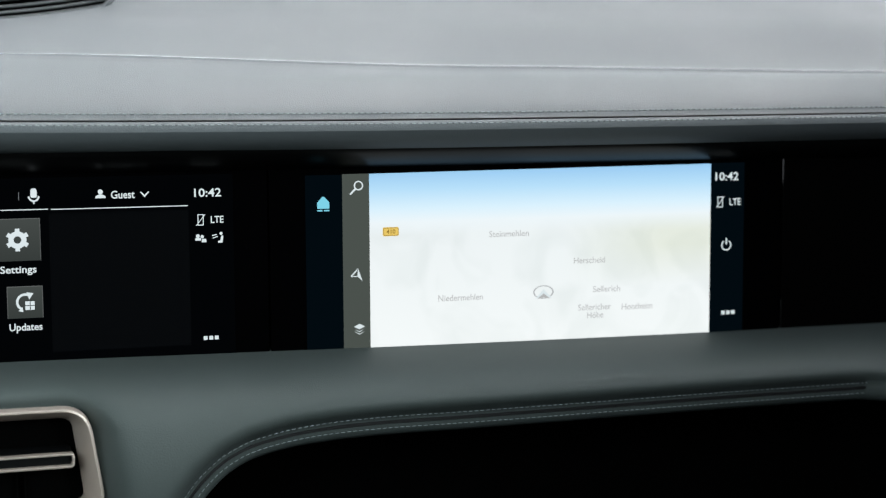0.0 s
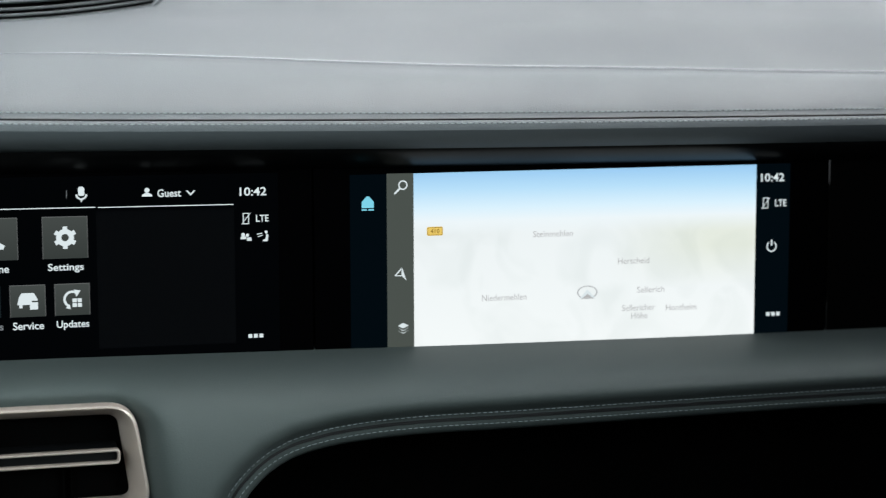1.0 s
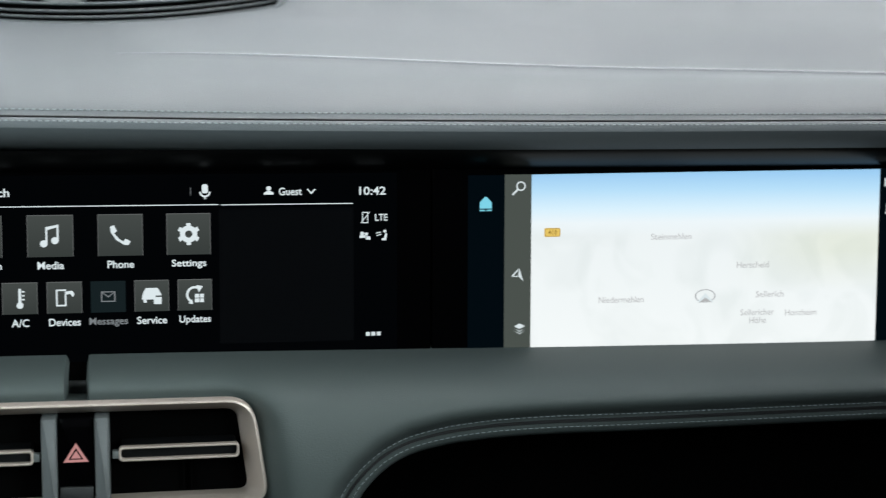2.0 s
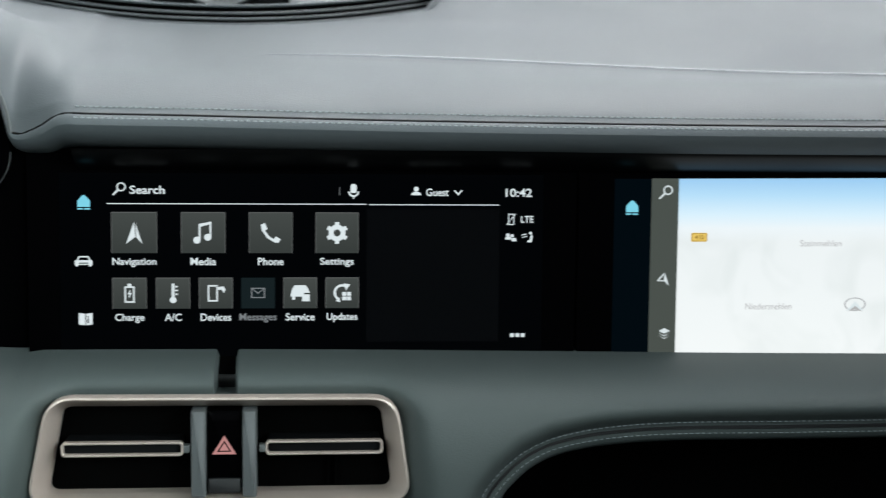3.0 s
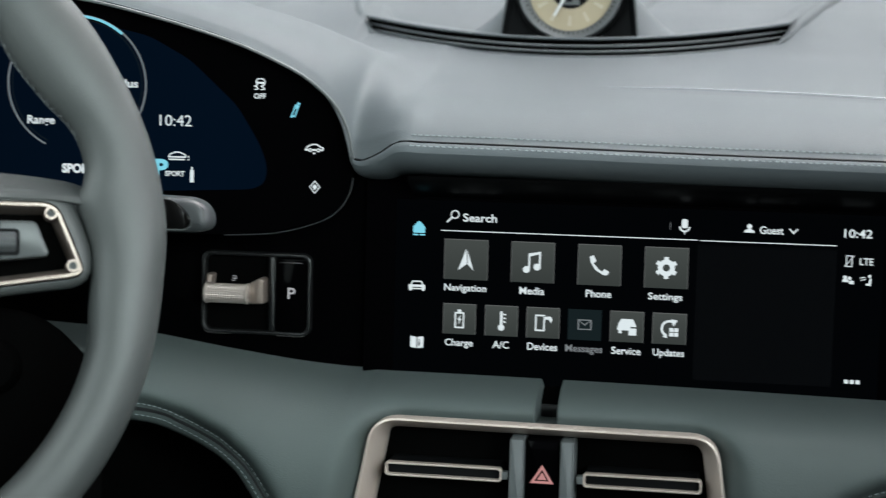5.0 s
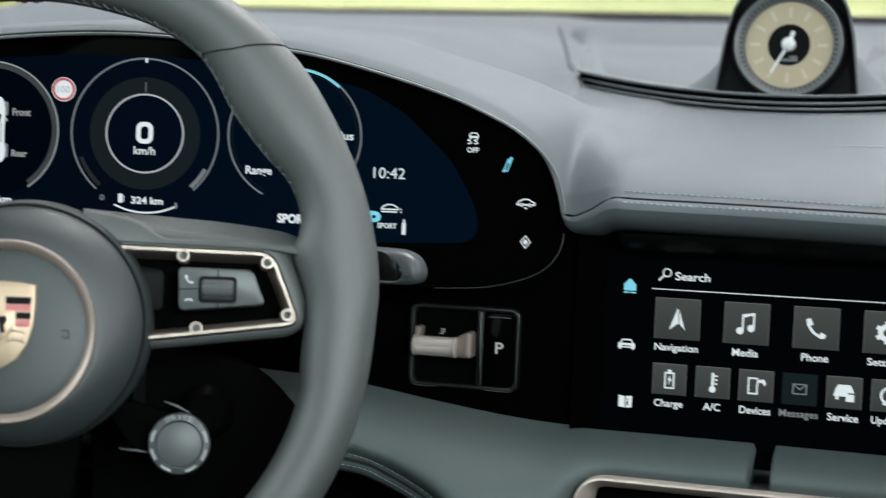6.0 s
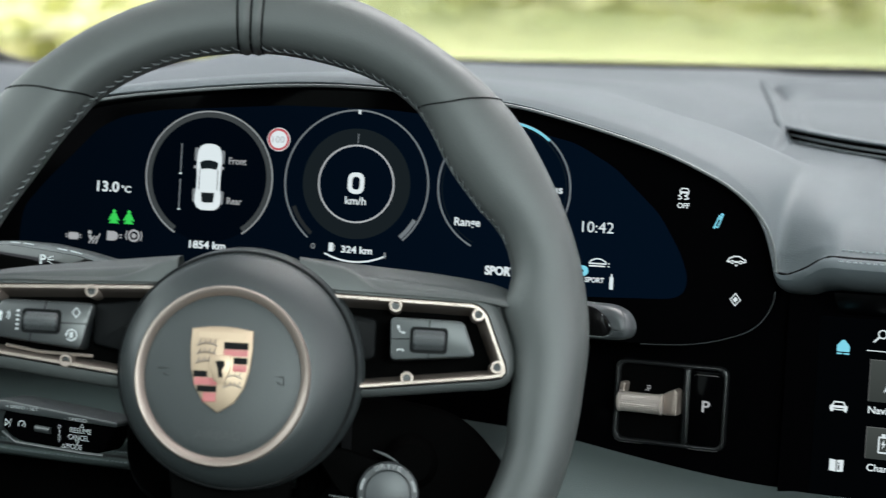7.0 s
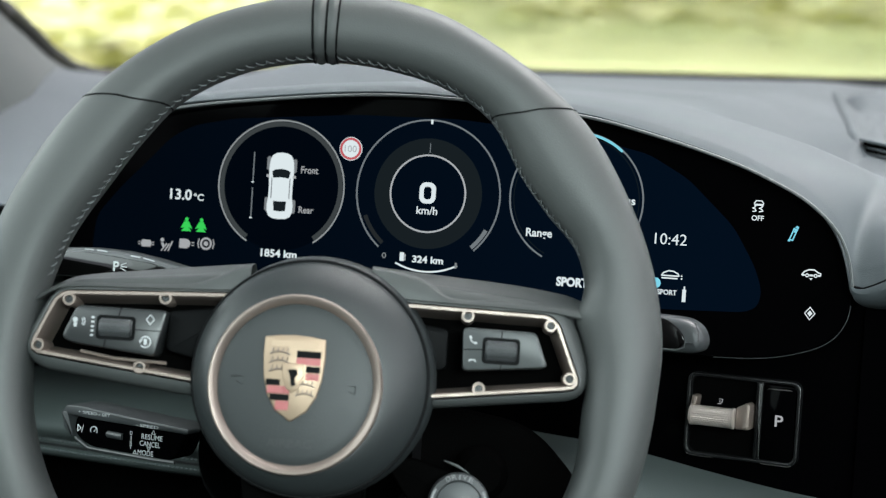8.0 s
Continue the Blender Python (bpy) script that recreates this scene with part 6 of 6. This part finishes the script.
lip_rows = [arc(0.0112, 0.0075, 0.001), arc(0.0115, 0.0055, 0.002), arc(0.0122, 0.0050, 0.002), arc(0.0130, 0.0056, 0.002), arc(0.0134, 0.0080, 0.001)]


def island_row(f, inset=0.0, lift=0.0):
    """A line across the cover, f from its front lip to the windscreen side."""
    row = []
    for x, y, z in arc(0.0134, 0.0080, 0.001):
        e = (x - IC) / (IH + 0.001)
        yy = y + (0.445 - y) * f
        xx = IC + e * (IH + 0.001 - inset) * (1 + 0.46 * f ** 1.5)
        bowl = 0.0105 * smooth(0.06, 0.30, f) * (1 - smooth(0.72, 0.96, f)) * smooth(0.24, 0.42, abs(e)) * (1 - smooth(0.78, 0.96, abs(e)))
        row.append((xx, yy, z - bowl + (0.2125 - z) * (0.35 * f + 0.65 * f ** 1.6) - 0.0045 * math.exp(-(e / 0.34) ** 2) * smooth(0.0, 0.05, f) * (1 - smooth(0.16, 0.34, f)) + lift - (0.0012 + 0.012 * smooth(0.25, 0.8, f)) * smooth(0.93, 1.0, abs(e))))
    return row


top_rows = [island_row(f) for f in (0.0, 0.015, 0.05, 0.10, 0.15, 0.2, 0.25, 0.3, 0.4, 0.5, 0.6, 0.7, 0.76, 0.82, 0.88, 0.94, 1.0)]
back = [[(x, y + 0.004, z + 0.0012) for x, y, z in top_rows[-1]], [(x, y + 0.012, z + 0.0008) for x, y, z in top_rows[-1]], [(x, y + 0.016, z - 0.03) for x, y, z in top_rows[-1]]]
part("cover", rows_mesh(lip_rows + top_rows + back), LEATHER, island, "grey loudspeaker cover")
for sx in (-1, 1):
    rows = []
    for f in (0.2, 0.25, 0.3, 0.4, 0.5, 0.6, 0.7, 0.76, 0.82):
        r_ = island_row(f, 0.0, 0.0005 if 0.21 < f < 0.81 else 0.0002)
        rows.append(r_[3:16] if sx < 0 else r_[25:38])
    part("grille_panel", rows_mesh(rows), PERFORATED, island, "grey perforated grille panel")

END_X = [(0.176, 0.1300), (0.186, 0.1355), (0.196, 0.1415), (0.226, 0.1510), (0.302, 0.1690), (0.390, 0.1905), (0.450, 0.2065), (0.480, 0.2140)]
END_Z = [(0.176, 0.1475), (0.186, 0.1518), (0.196, 0.1570), (0.226, 0.1668), (0.302, 0.1820), (0.390, 0.1992), (0.450, 0.2108), (0.480, 0.2165)]
for sx in (-1, 1):
    ys = steps(0.178, 0.470, 0.012)
    pts = [(IC + sx * curve_at(y, END_X), y, curve_at(y, END_Z) - 0.0028) for y in ys]
    part("end_moulding", tube(pts, [0.0042 * smooth(0.170, 0.215, y) + 0.0004 for y in ys], 14), LEATHER, island, "grey rounded end moulding")

clock = thing("dashboard_clock", "round analogue clock with a cream dial ring", "clock", pose(-0.0518, 0.168, 0.1790, -6, 0, -2) @ Matrix.Scale(0.925, 4))
bm = rows_mesh([[(x, y, z) for x, z in circle(0, 0, r, 48)] for r, y in ((0.0300, -0.002), (0.0340, -0.0060), (0.0368, -0.0075), (0.0384, -0.0075), (0.0390, -0.004), (0.0390, 0.004))], True)
part("housing", bm, BLACK, clock, "black round rim of the clock")
hood_pts = [(-0.0490, -0.046), (-0.0462, -0.022), (-0.0425, 0.006), (-0.0375, 0.026), (-0.028, 0.0405), (-0.014, 0.0475), (0.0, 0.0492), (0.014, 0.0475), (0.028, 0.0405), (0.0375, 0.026), (0.0425, 0.006), (0.0462, -0.022), (0.0490, -0.046)]
hood_line = rpoly(hood_pts, 0.006, 4)
rows = []
for x, z in hood_line:
    rows.append([(x * k, y, (z + 0.010) * k - 0.010) for k, y in ((0.20, 0.0010), (0.72, -0.0010), (0.90, -0.0020), (0.965, -0.0050), (0.985, -0.0066), (1.0, -0.0050), (1.01, 0.002), (0.96, 0.030), (0.70, 0.062))])
part("stand", rows_mesh(rows, False, None, True), BLACK, clock, "black hood round the clock")
part("stand_edge", tube([(x * 1.004, -0.0046, (z + 0.010) * 1.004 - 0.010) for x, z in hood_line if z > -0.044], 0.0013, 8), RIB, clock, "grey edge of the hood")
DULL_SILVER = material("dull_silver", (0.13, 0.14, 0.142), 0.42, 0.3)
part("bezel", rows_mesh([[(r * math.sin(radians(a)), y, r * math.cos(radians(a))) for r, y in ((0.0296, -0.0032), (0.0305, -0.0055), (0.0345, -0.0085), (0.0360, -0.0094), (0.0368, -0.0085))] for a in steps(0, 360, 7.5)[:-1]], False, None, True), DULL_SILVER, clock, "dull silver bezel with fine ticks")
bm = bmesh.new()
for k in range(60):
    a = radians(6 * k)
    flat([[(math.sin(a) * r + math.cos(a) * w, math.cos(a) * r - math.sin(a) * w) for r, w in ((0.0310, 0.0003), (0.0330, 0.0003), (0.0330, -0.0003), (0.0310, -0.0003))]], -0.0083, bm)
part("minute_ticks", bm, BLACK, clock, "", False)
CREAM = grained("cream_dial", (0.44, 0.37, 0.25), 0.5, 800, 0.05, 0.0001, 40, 0.05)
part("dial_ring", rows_mesh([[(r * math.sin(radians(a)), y, r * math.cos(radians(a))) for r, y in ((0.0300, -0.0030), (0.0140, -0.0032))] for a in steps(0, 360, 7.5)[:-1]], False, None, True), CREAM, clock, "cream dial ring")
part("dial_centre", prism(circle(0, 0, 0.0143, 40), -0.0034, -0.001), BLACK, clock, "black dial centre")
DIAL_MARK = material("pale_dial_mark", (0.52, 0.47, 0.36), 0.5)
for k in range(12):
    a = radians(30 * k)
    part("hour_mark", prism([(math.sin(a) * r + math.cos(a) * w, math.cos(a) * r - math.sin(a) * w) for r, w in ((0.0262, 0.0014), (0.0190, 0.0010), (0.0190, -0.0010), (0.0262, -0.0014))], -0.0034, -0.003), DIAL_MARK, clock, "", False)
SILVERED = material("white_hand", (0.72, 0.73, 0.73), 0.35, 0.1)
for a, r, w in ((209, 0.0225, 0.0012), (18, 0.0095, 0.0018)):
    a = radians(a)
    part("hand", prism([(math.sin(a) * q + math.cos(a) * s, math.cos(a) * q - math.sin(a) * s) for q, s in ((r, w * 0.7), (-0.003, w), (-0.003, -w), (r, -w * 0.7))], -0.0062, -0.0054), SILVERED, clock, "white hand", False)
bm = rows_mesh([[(x, y, z) for x, z in circle(0, 0, r, 24)] for r, y in ((0.0048, -0.004), (0.0048, -0.0070), (0.0040, -0.0086), (0.0022, -0.0096), (0.0004, -0.0099))], True)
part("hand_cap", bm, SILVERED, clock, "white centre cap")
part("dial_mark", flat([box(-0.0045, -0.0115, 0.0065, -0.0095), box(0.0010, -0.0095, 0.0060, -0.0075)], -0.0036), DULL_SILVER, clock, "plain bars on the dial", False)

for sx in (-1, 1):
    rows = []
    for i in range(9):
        y = 0.160 + 0.045 * i / 8
        reach = math.sin(math.pi / 2 * min(1.0, i / 5))
        row = []
        for j in range(11):
            q = j / 10
            x = -0.0518 + sx * (0.0420 + 0.050 * q)
            base = arc_z(0.138) + 0.0125 + 0.11 * (y - 0.150)
            row.append((x, y + 0.012 * q, base - 0.004 + 0.026 * reach * (1 - q) ** 2.6))
        rows.append(row)
    part("fairing", rows_mesh(rows), LEATHER, island, "grey fairing that runs up to the clock")

# ---- windscreen, pillars and the cabin round the camera ----
HEAD = grained("headliner_cloth", (0.10, 0.105, 0.11), 0.9, 700, 0.3, 0.0006, 8.0, 0.12)
PILLAR_M = grained("pillar_cloth", (0.072, 0.080, 0.079), 0.85, 900, 0.3, 0.0005, 18.0, 0.16)
GASKET = grained("black_rubber", (0.012, 0.012, 0.012), 0.6, 900, 0.1, 0.0003, 10.0, 0.1)
GLASS = material("window_glass", (0.93, 0.97, 0.95), 0.0)
GLASS.node_tree.nodes["Principled BSDF"].inputs["Transmission Weight"].default_value = 1.0
GLASS.node_tree.nodes["Principled BSDF"].inputs["IOR"].default_value = 1.03
bm = rows_mesh([[(x, y, z) for x in steps(-0.84, 0.84, 0.24)] for y, z in ((0.668, 0.248), (0.35, 0.45), (0.02, 0.62), (-0.26, 0.72))])
bmesh.ops.solidify(bm, geom=list(bm.faces), thickness=0.005)
pane = solo("windscreen", bm, GLASS, "clear raked windscreen over the dashboard", "windscreen", kind="structure")
pane.visible_shadow = False
solo("windscreen_gasket", tube([(x, 0.664, 0.2405) for x in steps(-0.80, 0.80, 0.1)], 0.006, 8), GASKET, "black rubber gasket along the windscreen", "gasket", kind="structure")
PILLAR_EDGE = [(0.80, 0.664, 0.2400), (0.90, 0.640, 0.2330), (0.975, 0.585, 0.2210), (1.0061, 0.54, 0.2140), (1.0207, 0.50, 0.2112), (1.0267, 0.46, 0.2108), (1.0208, 0.42, 0.2140), (1.0143, 0.38, 0.2239), (1.0022, 0.33, 0.2403), (0.988, 0.28, 0.2532), (0.9586, 0.20, 0.2714), (0.900, 0.03, 0.345), (0.85, -0.18, 0.45), (0.80, -0.50, 0.64)]
PILLAR_FOOT = [(1.000, 0.44, 0.1985), (0.9936, 0.40, 0.1960), (0.9516, 0.33, 0.1813), (0.935, 0.29, 0.1720), (0.9184, 0.25, 0.1625), (0.9127, 0.20, 0.1465), (0.895, 0.02, 0.1500), (0.88, -0.25, 0.20), (0.86, -0.60, 0.45)]
for sx in (-1, 1):
    p = thing("windscreen_pillar", "grey cloth covered windscreen pillar", "pillar", kind="structure")
    rows = []
    for (x0, y0, z0), (x1, y1, z1) in zip(PILLAR_EDGE[5:], PILLAR_FOOT):
        row = []
        for i in range(9):
            q = i / 8
            bulge = 0.010 * math.sin(math.pi * q)
            row.append((sx * (x0 + (x1 - x0) * q - bulge), y0 + (y1 - y0) * q - bulge, z0 + (z1 - z0) * q))
        row += [(sx * (x1 + 0.05), y1 + 0.05, z1 - 0.03)]
        rows.append(row)
    part("cover", rows_mesh(rows), PILLAR_M, p, "grey cloth cover")
    part("gasket", tube([(sx * x, y + 0.008, z) for x, y, z in PILLAR_EDGE], 0.0085, 10), GASKET, p, "black gasket")
bm = rows_mesh([[(-0.82, -1.45, 0.715), (0.82, -1.45, 0.715)], [(-0.82, -0.24, 0.715), (0.82, -0.24, 0.715)]])
bmesh.ops.solidify(bm, geom=list(bm.faces), thickness=0.03)
solo("headliner", bm, HEAD, "dark cloth headliner above the windscreen", "headliner", kind="structure", smooth=False)
for sx in (-1, 1):
    w = [(sx * 0.88, -1.9, -0.7), (sx * 0.88, 0.3, -0.7), (sx * 0.88, 0.3, 0.12), (sx * 0.88, -1.9, 0.12)]
    bm = rows_mesh([[w[0], w[1]], [w[3], w[2]]])
    bmesh.ops.solidify(bm, geom=list(bm.faces), thickness=0.05)
    solo("door_panel", bm, HEAD, "dark grey door panel", "door panel", kind="structure", smooth=False)
bm = rows_mesh([[(-0.88, -1.9, -0.7), (0.88, -1.9, -0.7)], [(-0.88, -2.0, 0.72), (0.88, -2.0, 0.72)]])
bmesh.ops.solidify(bm, geom=list(bm.faces), thickness=0.05)
solo("rear_wall", bm, HEAD, "dark lining at the back of the cabin", "rear wall", kind="structure", smooth=False)
bm = rows_mesh([[(-0.88, -1.95, -0.70), (0.88, -1.95, -0.70)], [(-0.88, 0.30, -0.62), (0.88, 0.30, -0.62)]])
bmesh.ops.solidify(bm, geom=list(bm.faces), thickness=0.04)
solo("cabin_floor", bm, VOID, "black carpet on the cabin floor", "floor", kind="structure", smooth=False)

# ---- field in front of the car ----
def field_material(name, a, b, c, scale):
    m = material(name, a, 0.8, 0.0, 0.2)
    t = m.node_tree
    co = t.nodes.new("ShaderNodeTexCoord")
    n1 = node(m, "ShaderNodeTexNoise", Scale=scale, Detail=5.0, Roughness=0.6)
    t.links.new(co.outputs["Object"], n1.inputs["Vector"])
    r = t.nodes.new("ShaderNodeValToRGB")
    r.color_ramp.elements[0].position, r.color_ramp.elements[0].color = 0.34, (*b, 1)
    r.color_ramp.elements[1].position, r.color_ramp.elements[1].color = 0.66, (*c, 1)
    k = r.color_ramp.elements.new(0.5)
    k.color = (*a, 1)
    t.links.new(n1.outputs[0], r.inputs[0])
    t.links.new(r.outputs[0], t.nodes["Principled BSDF"].inputs["Base Color"])
    return m


RAPE = field_material("rapeseed_canopy", (0.64, 0.65, 0.34), (0.58, 0.61, 0.32), (0.71, 0.70, 0.38), 1.1)
rows = []
for i in range(70):
    y = -60.0 if i == 0 else (2.0 + 0.55 * i if i < 40 else 24 * 1.16 ** (i - 39))
    row = []
    for j in range(90):
        x = (j - 44.5) / 44.5
        x = math.copysign(abs(x) ** 1.7, x) * (18 + max(0.0, y) * 1.6)
        z = 0.0
        if y > 4.5:
            z = min(0.62, (y - 4.5) * 0.9) + 0.020 * (y - 4.5) + 0.06 * noise.noise((x * 0.9, y * 0.9, 0)) + 0.04 * noise.noise((x * 3.1, y * 3.1, 4))
        row.append((x, y, z))
    rows.append(row)
bm = rows_mesh(rows)
ground = part("ground", bm, RAPE, None)
tagged(ground, "yellow flowering rapeseed field in front of the car", "field", kind="structure")

# flowering tops of the crop, as many small tufts
BLOOM = field_material("rapeseed_bloom", (0.75, 0.76, 0.40), (0.67, 0.70, 0.36), (0.82, 0.80, 0.45), 2.0)
info = BLOOM.node_tree.nodes.new("ShaderNodeNewGeometry")
ramp = [n for n in BLOOM.node_tree.nodes if n.bl_idname == "ShaderNodeValToRGB"][0]
ramp.color_ramp.elements[0].position, ramp.color_ramp.elements[2].position = 0.08, 0.85
BLOOM.node_tree.links.new(info.outputs["Random Per Island"], ramp.inputs[0])
random.seed(5)
verts, faces = [], []
for _ in range(12000):
    y = 5.2 + 55.0 * random.random() ** 2.2
    x = (random.random() * 2 - 1) * (4.0 + 0.8 * y)
    z = min(0.62, (y - 4.5) * 0.9) + 0.020 * (y - 4.5) + 0.06 * noise.noise((x * 0.9, y * 0.9, 0)) + 0.04 * noise.noise((x * 3.1, y * 3.1, 4))
    size = random.uniform(0.05, 0.13) * (1 + 0.03 * y)
    lift = random.uniform(0.0, 0.16)
    tip_x, tip_y = random.uniform(-0.45, 0.45), random.uniform(-0.45, 0.45)
    i = len(verts)
    for k in range(5):
        q = 2 * math.pi * k / 5 + lift * 40
        dx_, dy_ = math.cos(q) * size * random.uniform(0.6, 1.2), math.sin(q) * size * random.uniform(0.6, 1.2)
        verts.append((x + dx_, y + dy_, z + lift + dx_ * tip_x + dy_ * tip_y))
    faces.append((i, i + 1, i + 2, i + 3, i + 4))
me = bpy.data.meshes.new("crop_tops")
me.from_pydata(verts, [], faces)
crop = part("crop_tops", me, BLOOM, None, "", False)
tagged(crop, "yellow flowering tops of rapeseed plants", "crop", kind="stuff")
